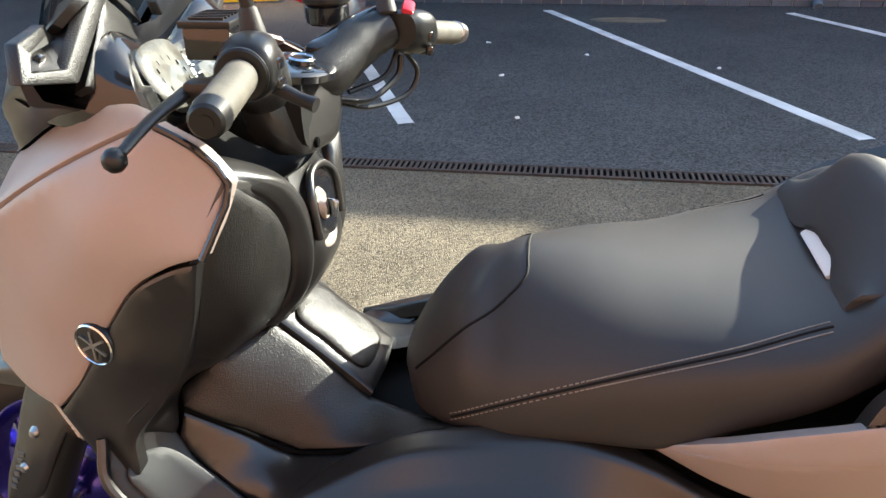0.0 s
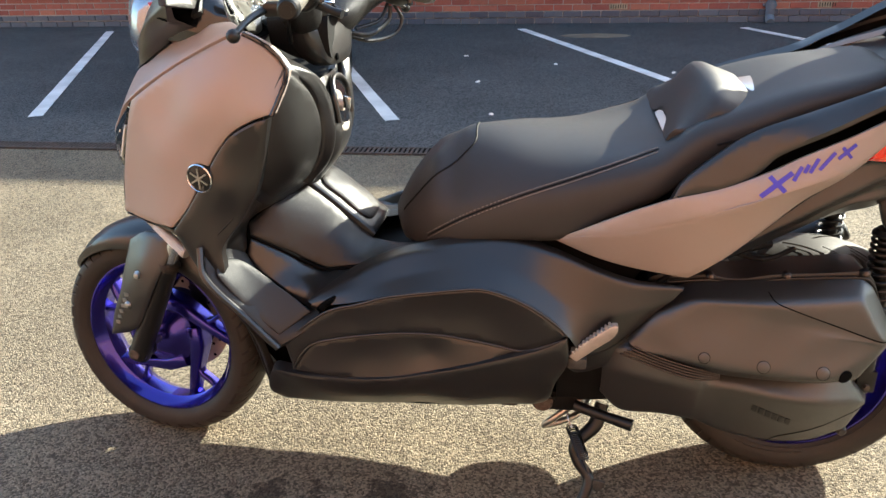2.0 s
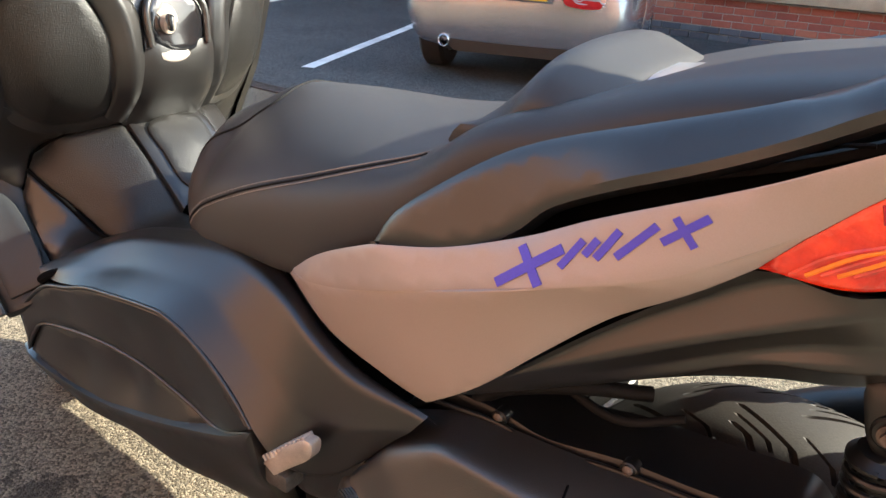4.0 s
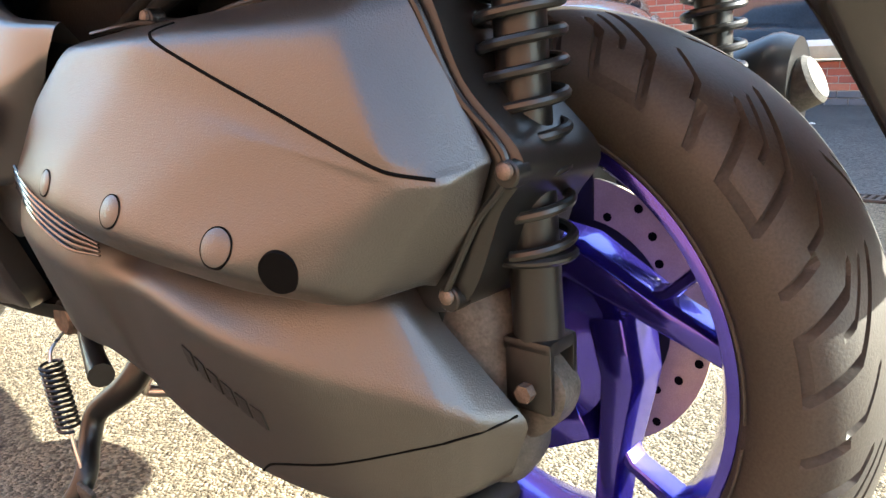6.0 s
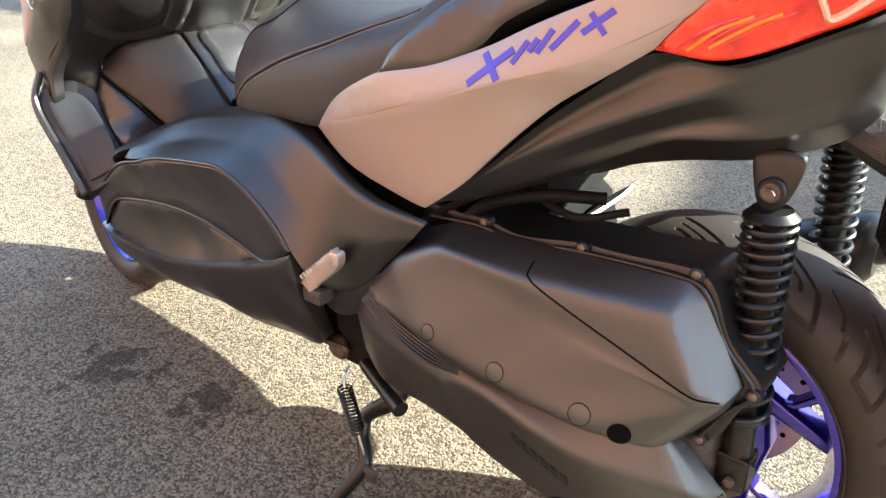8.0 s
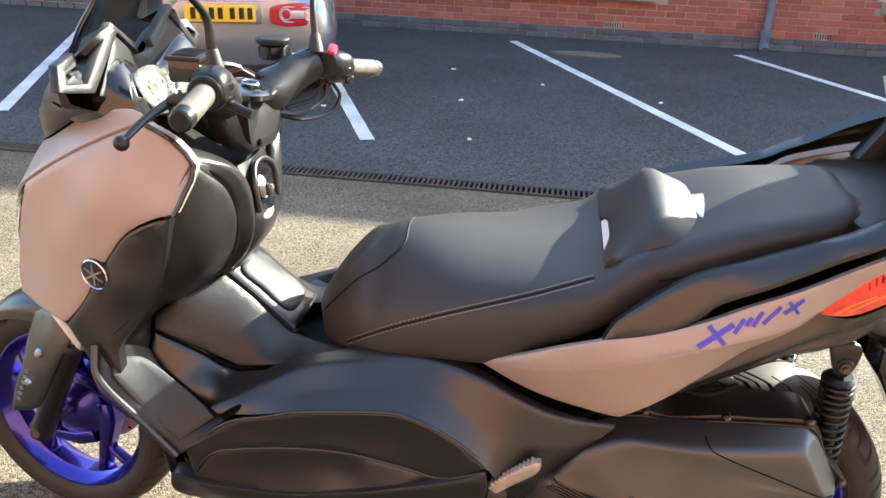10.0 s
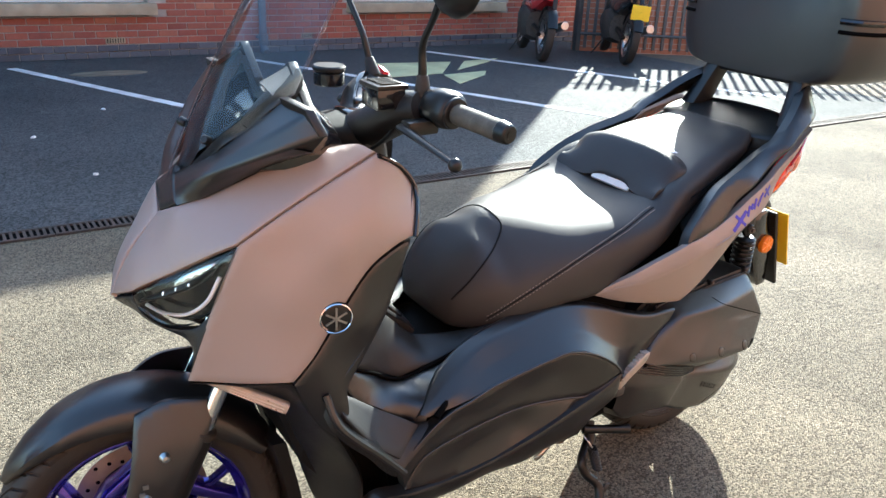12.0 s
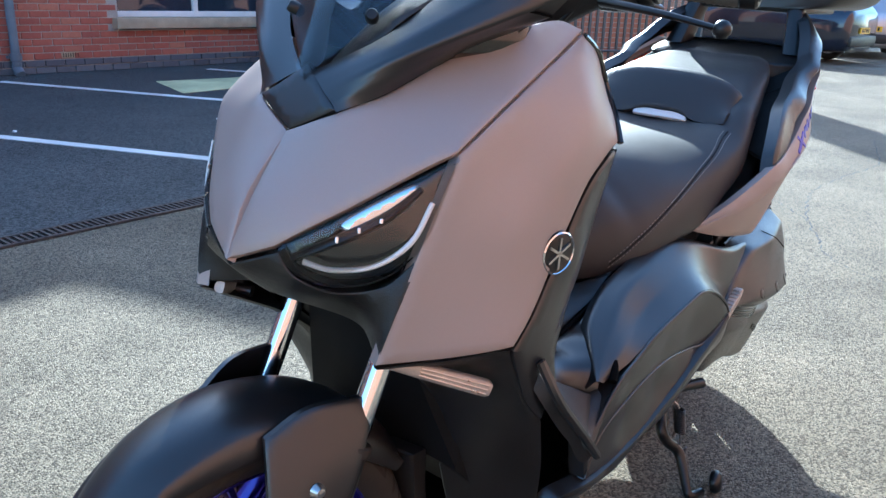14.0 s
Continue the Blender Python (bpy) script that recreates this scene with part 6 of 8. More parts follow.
# slanted blue strokes of the model mark, lying on the tail panels
on_tail = skin(TAIL_UP, [], (0, -1, 0.35))
for s in (-1, 1):
    onto = on_tail if s < 0 else (lambda p, off=0.0: Vector((1, -1, 1)) * on_tail((p[0], -p[1], p[2]), off))
    strokes = [((0.630, 0.742), (0.684, 0.790), 0.011), ((0.645, 0.782), (0.672, 0.752), 0.010), ((0.686, 0.774), (0.700, 0.802), 0.008), ((0.704, 0.790), (0.712, 0.806), 0.008), ((0.714, 0.790), (0.728, 0.818), 0.008), ((0.730, 0.796), (0.756, 0.830), 0.008), ((0.762, 0.818), (0.792, 0.846), 0.008), ((0.768, 0.840), (0.786, 0.820), 0.007)]
    for (x0, z0), (x1, z1), w in strokes:
        x0, x1, z0, z1 = 0.62 + (x0 - 0.63) * 0.89, 0.62 + (x1 - 0.63) * 0.89, 0.754 + (z0 - 0.742) * 0.89, 0.754 + (z1 - 0.742) * 0.89
        d = Vector((x1 - x0, 0, z1 - z0)).normalized()
        n = Vector((-d.z, 0, d.x)) * (w * 0.38)
        a, b = Vector((x0, s * 0.27, z0)), Vector((x1, s * 0.27, z1))
        part("blue_mark", raised([a - n, b - n, b + n, a + n], onto), M_BLUEDECAL, bike, "blue slanted stroke on the tail panel", smooth=False)


# ---- saddle ----
def half(u, pts):
    """A closed section at u, mirrored, from half-outline (y, z), foot first and crown last."""
    left = [(u, -y, z) for y, z in pts]
    right = [(u, y, z) for y, z in reversed(pts[:-1])]
    return left + right


RIDER = [
    half(-0.046, [(0.03, 0.602), (0.045, 0.612), (0.045, 0.628), (0.03, 0.638), (0, 0.64)]),
    half(-0.025, [(0.085, 0.582), (0.098, 0.605), (0.092, 0.645), (0.055, 0.672), (0, 0.678)]),
    half(0.005, [(0.115, 0.580), (0.132, 0.608), (0.122, 0.665), (0.072, 0.71), (0, 0.72)]),
    half(0.045, [(0.145, 0.588), (0.160, 0.618), (0.146, 0.688), (0.080, 0.748), (0, 0.758)]),
    half(0.085, [(0.165, 0.598), (0.180, 0.63), (0.160, 0.692), (0.082, 0.755), (0, 0.783)]),
    half(0.120, [(0.178, 0.608), (0.193, 0.64), (0.172, 0.702), (0.090, 0.766), (0, 0.797)]),
    half(0.20, [(0.192, 0.625), (0.207, 0.658), (0.188, 0.722), (0.110, 0.778), (0, 0.800)]),
    half(0.30, [(0.203, 0.635), (0.218, 0.672), (0.203, 0.739), (0.130, 0.780), (0, 0.797)]),
    half(0.38, [(0.213, 0.680), (0.228, 0.706), (0.213, 0.764), (0.148, 0.789), (0, 0.797)]),
    half(0.46, [(0.217, 0.722), (0.230, 0.745), (0.217, 0.790), (0.165, 0.808), (0, 0.802)]),
    half(0.53, [(0.205, 0.765), (0.216, 0.788), (0.207, 0.835), (0.172, 0.852), (0, 0.815)]),
    half(0.60, [(0.188, 0.800), (0.200, 0.820), (0.192, 0.858), (0.155, 0.878), (0, 0.872)]),
    half(0.70, [(0.166, 0.842), (0.178, 0.862), (0.170, 0.893), (0.132, 0.909), (0, 0.910)]),
    half(0.80, [(0.144, 0.872), (0.155, 0.890), (0.148, 0.914), (0.112, 0.927), (0, 0.926)]),
    half(0.86, [(0.12, 0.894), (0.13, 0.910), (0.124, 0.928), (0.09, 0.938), (0, 0.936)]),
    half(0.892, [(0.08, 0.905), (0.09, 0.914), (0.086, 0.925), (0.06, 0.931), (0, 0.930)]),
]
saddle = part("saddle", loft(RIDER, 5, True, 5), M_SEAT, bike, "black stitched leatherette saddle for two", angle=60)
STITCH = [(0.035, 0.636), (0.11, 0.674), (0.20, 0.712), (0.26, 0.735), (0.32, 0.757), (0.375, 0.778), (0.42, 0.797), (0.465, 0.816)]
for s in (-1, 1):
    way = (0, -s, -0.5)
    for dz in (-0.0055, 0.0055):
        fine = lay(saddle, spline([(u, s * 0.2, w + dz) for u, w in STITCH], 12), way, 0.0006)
        bm = bmesh.new()
        for a, b in zip(fine, fine[1:]):
            box(0, 0, 0, 0.0046, 0.0012, 0.0012, 0, bm, Matrix.Translation(a) @ (b - a).to_track_quat("X", "Z").to_matrix().to_4x4())
        part("stitching", bm, M_THREAD, saddle, smooth=False)
    part("seam", tube(lay(saddle, spline([(u, s * 0.2, w) for u, w in STITCH], 6), way), 0.0018, 6, smooth=0), M_CORE, saddle)
    front = lay(saddle, spline([(-0.02, s * 0.095, 0.64), (0.005, s * 0.112, 0.682), (0.045, s * 0.115, 0.726), (0.085, s * 0.10, 0.765), (0.118, s * 0.072, 0.792), (0.122, s * 0.03, 0.797), (0.122, 0, 0.798)], 5), (0.25, -0.45 * s, -0.85))
    part("seam", tube(front, 0.0022, 6, smooth=0), M_CORE, saddle)
    part("seam", tube(lay(saddle, spline([(0.56, s * 0.2, 0.820), (0.62, s * 0.2, 0.838), (0.70, s * 0.2, 0.866), (0.77, s * 0.2, 0.884), (0.84, s * 0.2, 0.896)], 6), way), 0.002, 6, smooth=0), M_CORE, saddle)


def bolster():
    """A wedge-shaped pad, arched over the pale plate at its foot."""
    secs = []
    for y in (-0.168, -0.160, -0.14, -0.10, -0.06, -0.02, 0.02, 0.06, 0.10, 0.14, 0.160, 0.168):
        k = math.sqrt(max(0.0, 1 - (abs(y) / 0.170) ** 2.6))
        arch = 0.020 * max(0, 1 - (abs(y + 0.02) / 0.085) ** 4)
        top = 0.850 + 0.054 * k
        z0 = 0.806 + 0.012 * (1 - k)
        secs.append([(0.482 + 0.6 * arch, y, z0 + arch), (0.492 + 0.3 * arch, y, z0 + 0.024 + 0.6 * arch), (0.530, y, top - 0.018), (0.560, y, top + 0.010), (0.598, y, top), (0.642, y, top - 0.022), (0.634, y, z0 + 0.03), (0.56, y, z0 + 0.012)])
    return loft(secs, 3, True, 3)


part("backrest", bolster(), M_SEAT, bike, "black padded rider backrest", angle=60)
part("backrest_plate", box(0, 0, 0, 0.010, 0.125, 0.034, 0.004, None, pose(0.497, -0.02, 0.822, 0, 48, 0)), M_WHITE, bike, "pale plate at the foot of the backrest")
part("backrest_hinge", box(0, 0, 0, 0.05, 0.112, 0.012, 0.004, None, pose(0.650, -0.036, 0.888, 0, -6, 12)), M_HATCH, bike, "pale metal hinge cover behind the backrest")

# ---- grab rails, rack and topbox ----
RAIL = [(0.479, -0.288, 0.748, 1), (0.503, -0.280, 0.788), (0.571, -0.262, 0.840), (0.619, -0.250, 0.866), (0.695, -0.240, 0.892), (0.816, -0.225, 0.935), (0.867, -0.219, 0.963), (0.926, -0.200, 1.004), (0.975, -0.175, 1.036, 1), (1.03, -0.15, 1.05), (1.04, -0.165, 1.01, 1), (1.008, -0.20, 0.987),
        (0.966, -0.222, 0.974), (0.905, -0.240, 0.950), (0.83, -0.253, 0.914), (0.742, -0.264, 0.870), (0.65, -0.274, 0.828), (0.62, -0.279, 0.800), (0.575, -0.286, 0.772)]
pair("grab_rail", RAIL, [(0.52, -0.284, 0.775), (0.70, -0.262, 0.872), (0.83, -0.250, 0.928)], (0.1, -1, 0.45), M_DARK, bike, "dark moulded grab rail", thick=0.03, step=0.012, roll=0.007)
pair("rail_inner", [(0.50, -0.26, 0.765), (0.571, -0.245, 0.805), (0.68, -0.225, 0.845), (0.793, -0.205, 0.880), (0.90, -0.18, 0.925), (0.90, -0.13, 0.905), (0.79, -0.13, 0.860), (0.68, -0.15, 0.835), (0.57, -0.18, 0.78)], [], (0, 0.3, 1), M_CORE, bike, thick=0.01, step=0.015)
TAILTOP = [(0.85, -0.10, 0.925), (0.89, -0.19, 0.925), (0.97, -0.195, 0.945), (1.02, -0.14, 0.955), (1.035, 0.0, 0.957), (1.02, 0.14, 0.955), (0.97, 0.195, 0.945), (0.89, 0.19, 0.925), (0.85, 0.10, 0.925), (0.84, 0, 0.925)]
part("tail_top", shell(TAILTOP, [], (0, 0, 1), thick=0.05, step=0.02), M_GRAIN, bike, "black rear deck")
BOX = []
for x, k in ((0.985, 0.72), (1.0, 0.86), (1.05, 0.96), (1.15, 1.0), (1.27, 0.985), (1.35, 0.90), (1.392, 0.74), (1.405, 0.55)):
    BOX.append(half(x, [(0.20 * k, 1.055), (0.265 * k, 1.075), (0.292 * k, 1.13), (0.300 * k, 1.20), (0.292 * k, 1.29 - 0.03 * (1 - k)), (0.24 * k, 1.37 - 0.25 * (1 - k)), (0.12 * k, 1.395 - 0.3 * (1 - k)), (0, 1.40 - 0.3 * (1 - k))]))
topbox = part("topbox", loft(BOX, 4, True, 5), M_TOPBOX, bike, "large rounded black topbox")
for z, r, mt in ((1.19, 0.005, M_HOLE), (1.215, 0.008, M_GLOSS)):
    part("box_seam", tube([(0.985, -0.216, z), (1.0, -0.258, z), (1.05, -0.288, z), (1.15, -0.301, z), (1.27, -0.297, z), (1.35, -0.271, z), (1.394, -0.222, z), (1.407, -0.165, z), (1.409, 0.165, z), (1.394, 0.222, z), (1.35, 0.271, z), (1.27, 0.297, z), (1.15, 0.301, z), (1.05, 0.288, z), (1.0, 0.258, z), (0.985, 0.216, z)], r, 8), mt, topbox)
part("box_lamp", shell([(1.407, -0.16, 1.16), (1.411, 0.0, 1.165), (1.407, 0.16, 1.16), (1.395, 0.15, 1.11), (1.40, 0, 1.105), (1.395, -0.15, 1.11)], [], (1, 0, 0), thick=0.01, step=0.03), M_RED, topbox)
for s in (-1, 1):
    part("rack_post", loft([[(0.945, s * 0.178, 0.945), (1.01, s * 0.165, 0.95), (1.01, s * 0.125, 0.95), (0.945, s * 0.135, 0.945)], [(0.985, s * 0.155, 1.03), (1.03, s * 0.145, 1.03), (1.03, s * 0.11, 1.03), (0.985, s * 0.12, 1.03)], [(1.0, s * 0.15, 1.066), (1.06, s * 0.14, 1.066), (1.06, s * 0.10, 1.066), (1.0, s * 0.11, 1.066)]], 3), M_BLACK, bike, "black rack post")
part("rack_plate", box(1.17, 0, 1.052, 0.34, 0.30, 0.02, 0.006), M_BLACK, bike, "black topbox mounting plate")

# ---- rear mudguard arm, number plate, reflectors ----
part("plate_arm", loft([[(0.93, -0.065, 0.70), (0.93, -0.065, 0.745), (0.93, 0.065, 0.745), (0.93, 0.065, 0.70)], [(1.0, -0.055, 0.665), (1.0, -0.055, 0.72), (1.0, 0.055, 0.72), (1.0, 0.055, 0.665)], [(1.09, -0.04, 0.64), (1.09, -0.04, 0.70), (1.09, 0.04, 0.70), (1.09, 0.04, 0.64)], [(1.17, -0.03, 0.625), (1.17, -0.03, 0.67), (1.17, 0.03, 0.67), (1.17, 0.03, 0.625)]], 3), M_GRAIN, bike, "black plate carrier arm")
HANG = [(0.985, -0.085, 0.672, 1), (1.075, -0.09, 0.678, 1), (1.10, -0.09, 0.62), (1.145, -0.085, 0.49), (1.16, -0.08, 0.425, 1), (1.12, -0.08, 0.425), (1.05, -0.09, 0.54), (0.985, -0.088, 0.62, 1)]
pair("plate_hanger", HANG, [(1.03, -0.10, 0.635), (1.07, -0.098, 0.56)], (0, -1, 0), M_GLOSS, bike, "black moulded plate hanger", thick=0.06)
part("plate_back", box(0, 0, 0, 0.012, 0.2, 0.25, 0.004, None, pose(1.145, 0, 0.545, 0, -18, 0)), M_GRAIN, bike)
plate = part("number_plate", box(0, 0, 0, 0.006, 0.228, 0.178, 0.002, None, pose(1.168, 0, 0.575, 0, -18, 0)), M_PLATE, bike, "yellow rear number plate with black bars")
for z in (0.04, -0.04):
    for y in (-0.075, -0.025, 0.03, 0.08):
        part("bar", box(0, 0, 0, 0.003, 0.032, 0.058, 0, None, pose(1.168, 0, 0.575, 0, -18, 0) @ pose(0.0045, y, z)), M_INK, plate, smooth=False)
for s in (-1, 1):
    r = part("side_reflector", lathe([(0, -0.007), (0.024, -0.006), (0.027, -0.002), (0.027, 0.006)], 28, None, "Y"), M_AMBER, bike, "round amber side reflector", pose(1.078, s * 0.105, 0.575, 0, 0, 0 if s < 0 else 180))
    bm = bmesh.new()
    for k in range(3):
        box(0, -0.0065, 0, 0.0012, 0.0016, 0.05, 0, bm, pose(0, 0, 0, 0, 60 * k, 0))
    part("ridge", bm, mat("amber_ridge", (0.9, 0.35, 0.05), 0.3), r, smooth=False)


# ---- wheels ----
def tyre(R, W, rim_r, count, skew, depth, P=40):
    """Tyre with a rounded tread whose rings lean along the chevron grooves, count of them round each half."""
    bm = bmesh.new()
    side_h = R - rim_r
    left = [(rim_r, -W * 0.72), (rim_r + 0.08 * side_h, -W * 0.82), (rim_r + 0.2 * side_h, -W * 0.92), (rim_r + 0.32 * side_h, -W * 0.98), (rim_r + 0.42 * side_h, -W * 1.0), (rim_r + 0.50 * side_h, -W * 1.005)]
    full = [(r, y, -1.0, False) for r, y in left]
    for k in range(45):
        a = -1 + 2 * k / 44
        full.append((R - 0.42 * side_h * abs(a) ** 2.4, W * math.sin(a * 1.35) / math.sin(1.35), a, True))
    full += [(r, -y, 1.0, False) for r, y in reversed(left)]
    n = count * P

    def cut_at(i, a, tread):
        q = (i + (P // 2 if a > 0 else 0)) % P
        e = abs(a)
        return tread and ((q < 2 and 0.06 < e < 0.95) or (q in (14, 15) and 0.40 < e < 0.95) or (q < 16 and 0.92 < e < 0.96) or (q == 8 and 0.25 < e < 0.62) or (q == 28 and 0.30 < e < 0.66) or (q in (25, 26) and 0.66 < e < 0.98))
    rings = []
    for i in range(n):
        ring = []
        for r, y, a, tread in full:
            th = 2 * math.pi * i / n - 2 * math.pi / count * skew * (1.35 * min(abs(a), 0.5) + 0.45 * max(0, abs(a) - 0.5))
            rr = r - (depth if cut_at(i, a, tread) else 0)
            ring.append(bm.verts.new((rr * math.cos(th), y, rr * math.sin(th))))
        rings.append(ring)
    for i in range(n):
        A, B = rings[i], rings[(i + 1) % n]
        for j in range(len(full) - 1):
            f = bm.faces.new((A[j], A[j + 1], B[j + 1], B[j]))
            flags = [cut_at(k, full[m][2], full[m][3]) for k in (i, (i + 1) % n) for m in (j, j + 1)]
            f.material_index = 1 if sum(flags) >= 2 else 0
    return bm


def rim(parent, r, hw, m, spokes=5, phase=0.0, dish=-1):
    ob = part("rim", lathe([(r, -hw), (r + 0.004, -hw + 0.002), (r + 0.004, -hw + 0.008), (r - 0.008, -hw + 0.010), (r - 0.009, -hw + 0.022), (r - 0.014, -hw * 0.4), (r - 0.015, hw * 0.4), (r - 0.009, hw - 0.022), (r - 0.008, hw - 0.010), (r + 0.004, hw - 0.008), (r + 0.004, hw - 0.002), (r, hw), (r - 0.004, hw), (r - 0.014, hw - 0.02), (r - 0.021, hw * 0.4), (r - 0.022, -hw * 0.4), (r - 0.014, -hw + 0.02), (r - 0.004, -hw)], 96, None, "Y", closed=True), M_BLUE, parent, "blue cast rim", m)
    for k in range(spokes):
        a = phase + 2 * math.pi * k / spokes
        turn = Matrix.Rotation(-a, 4, "Y")
        bm = bmesh.new()
        for line in (((-0.005, 0.084, 0.020, 0.026), (0.047, 0.075, 0.0185, 0.024), (0.119, 0.036, 0.0125, 0.019), (r - 0.013, 0.004, 0.0105, 0.016)), ((0.096, 0.046, 0.006, 0.013), (0.125, 0.052, 0.0055, 0.012), ((r - 0.013) * 0.89, (r - 0.013) * 0.455, 0.007, 0.013))):
            rings = []
            for i, (x, z, w, d) in enumerate(line):
                x0, z0 = line[max(i - 1, 0)][:2]
                x1, z1 = line[min(i + 1, len(line) - 1)][:2]
                n = Vector((-(z1 - z0), 0, x1 - x0)).normalized() * w
                rings.append([bm.verts.new(turn @ (Vector((x, y, z)) + n * g)) for y, g in ((-d, -0.75), (-d, 0.75), (-d * 0.4, 1.0), (d, 1.0), (d, -1.0), (-d * 0.4, -1.0))])
            bridge(bm, rings)
            bm.faces.new(rings[0])
            bm.faces.new(list(reversed(rings[-1])))
        bmesh.ops.recalc_face_normals(bm, faces=bm.faces)
        bmesh.ops.bevel(bm, geom=list(bm.edges), offset=0.0016, segments=1, affect="EDGES")
        part("spoke", bm, M_BLUE, ob)
    part("hub", lathe([(0.0, -0.045), (0.030, -0.045), (0.046, -0.038), (0.060, -0.024), (0.080, -0.018), (0.084, 0.0), (0.080, 0.022), (0.050, 0.04), (0.026, 0.05), (0.0, 0.05)], 48, None, "Y"), M_BLUE, ob)
    return ob


def brake_disc(parent, r0, r1, y, m, holes=30):
    bm = lathe([(r0, y - 0.002), (r1, y - 0.002), (r1, y + 0.002), (r0, y + 0.002)], 72, None, "Y", closed=True)
    d = part("brake_disc", bm, M_DISC, parent, "drilled steel brake disc", m)
    for k in range(holes):
        a = 2 * math.pi * k / holes
        r = r0 + (r1 - r0) * (0.3, 0.55, 0.8)[k % 3]
        part("hole", cyl((r * math.cos(a), y - 0.003, r * math.sin(a)), (r * math.cos(a), y + 0.003, r * math.sin(a)), 0.0042, n=8), M_HOLE, d, smooth=False)
    part("carrier", lathe([(0.035, y - 0.006), (r0 * 0.8, y - 0.004), (r0 + 0.006, y - 0.003), (r0 + 0.006, y + 0.003), (0.035, y + 0.006)], 40, None, "Y"), M_BLACK, d)
    part("sensor_ring", lathe([(0.048, y - 0.016), (0.058, y - 0.016), (0.058, y - 0.012), (0.048, y - 0.012)], 44, None, "Y", closed=True), M_BLACK, d)
    return d


R_M = Matrix.Translation((REAR + 0.003, 0, 0.278))
rear_tyre = part("rear_tyre", tyre(0.280, 0.078, 0.194, 14, 0.85, 0.0065), [M_RUBBER, M_GROOVE], bike, "wide dusty rear tyre with chevron tread", R_M, angle=32)
for r, w in ((0.206, 0.0012), (0.232, 0.0010)):
    part("sidewall_ring", tube([(r * math.cos(radians(a)), -0.0715 if r < 0.22 else -0.0755, r * math.sin(radians(a))) for a in range(0, 360, 10)], w, 6, smooth=2, closed=True), M_RUBBER, rear_tyre)
for k in range(8):
    a = -118 + 5.2 * k
    part("raised_bar", box(0, 0, 0, 0.014, 0.0024, 0.011, 0.0006, None, pose(0, 0, 0, 0, -a, 0) @ pose(0.219, -0.0735, 0, 0, 0, 6) @ pose(0, 0, 0, 0, 90, 0), 1), M_RUBBER, rear_tyre, smooth=False)
rim(bike, 0.196, 0.066, R_M, 5, radians(3))
brake_disc(bike, 0.088, 0.132, 0.066, R_M)
part("rear_caliper", box(0.80, 0.085, 0.385, 0.07, 0.05, 0.10, 0.012), M_BLACK, bike, "black rear brake caliper")
part("swing_arm", loft([[(0.50, 0.10, 0.26), (0.50, 0.10, 0.33), (0.50, 0.14, 0.33), (0.50, 0.14, 0.26)], [(0.75, 0.105, 0.26), (0.75, 0.105, 0.32), (0.75, 0.135, 0.32), (0.75, 0.135, 0.26)], [(0.92, 0.105, 0.245), (0.92, 0.105, 0.305), (0.92, 0.135, 0.305), (0.92, 0.135, 0.245)]], 3), M_BLACK, bike, "black rear swing arm")
muffler = part("muffler", loft([[(x, 0.22 + y0 + r * math.cos(a) * 0.85, z + r * math.sin(a)) for a in np.linspace(0, 2 * math.pi, 9)[:-1]] for x, y0, z, r in ((0.48, -0.02, 0.27, 0.03), (0.55, -0.01, 0.29, 0.05), (0.68, 0.0, 0.33, 0.064), (0.82, 0.005, 0.41, 0.068), (0.93, 0.01, 0.465, 0.062), (0.955, 0.01, 0.478, 0.045))], 3), M_BLACK, bike, "black exhaust silencer")
part("muffler_tip", cyl((0.945, 0.23, 0.473), (0.972, 0.23, 0.486), 0.024, n=20, bevel=0.004), M_CAST, muffler)

# front wheel, forks and mudguard turn a little to the right
RAKE = radians(26)
AX = Vector((math.sin(RAKE), 0, math.cos(RAKE)))
PIV = Vector((FRONT + 0.042, 0, AXLE_Z - 0.02))
TURN_M = Matrix.Translation(PIV) @ Matrix.Rotation(radians(-STEER), 4, AX) @ Matrix.Translation(-PIV)
FZ = 0.264
F_M = TURN_M @ Matrix.Translation((FRONT, 0, FZ))
part("front_tyre", tyre(0.264, 0.058, 0.196, 16, 0.8, 0.005), [M_RUBBER, M_GROOVE], bike, "front tyre with chevron tread", F_M, angle=32)
rim(bike, 0.199, 0.045, F_M, 5, radians(-76))
brake_disc(bike, 0.085, 0.128, 0.062, F_M)
for s in (-1, 1):
    ax = Vector((FRONT, s * 0.112, FZ))
    fork = part("fork_leg", cyl(ax - AX * 0.02, ax + AX * 0.25, 0.026, 0.023, 20, bevel=0.004), M_BLACK, bike, "black lower fork leg", TURN_M)
    part("stanchion", cyl(ax + AX * 0.24, ax + AX * 0.52, 0.0165, n=20), M_CHROME, fork, "chromed fork tube")
    part("axle_clamp", cyl(ax + Vector((0, -s * 0.03, 0)), ax + Vector((0, s * 0.018, 0)), 0.024, n=18, bevel=0.003), M_BLACK, fork)
    part("axle_bolt", cyl(ax + Vector((0, s * 0.016, 0)), ax + Vector((0, s * 0.026, 0)), 0.013, n=6), M_RUST, fork)
    part("dust_seal", cyl(ax + AX * 0.245, ax + AX * 0.262, 0.0265, n=18, bevel=0.003), M_RUBBER, fork)
part("axle", cyl((FRONT, -0.1, FZ), (FRONT, 0.1, FZ), 0.01, n=12), M_STEEL, bike, "", TURN_M)
part("front_caliper", box(-0.60, 0.078, 0.36, 0.05, 0.05, 0.09, 0.012), M_BLACK, bike, "black front brake caliper", TURN_M)
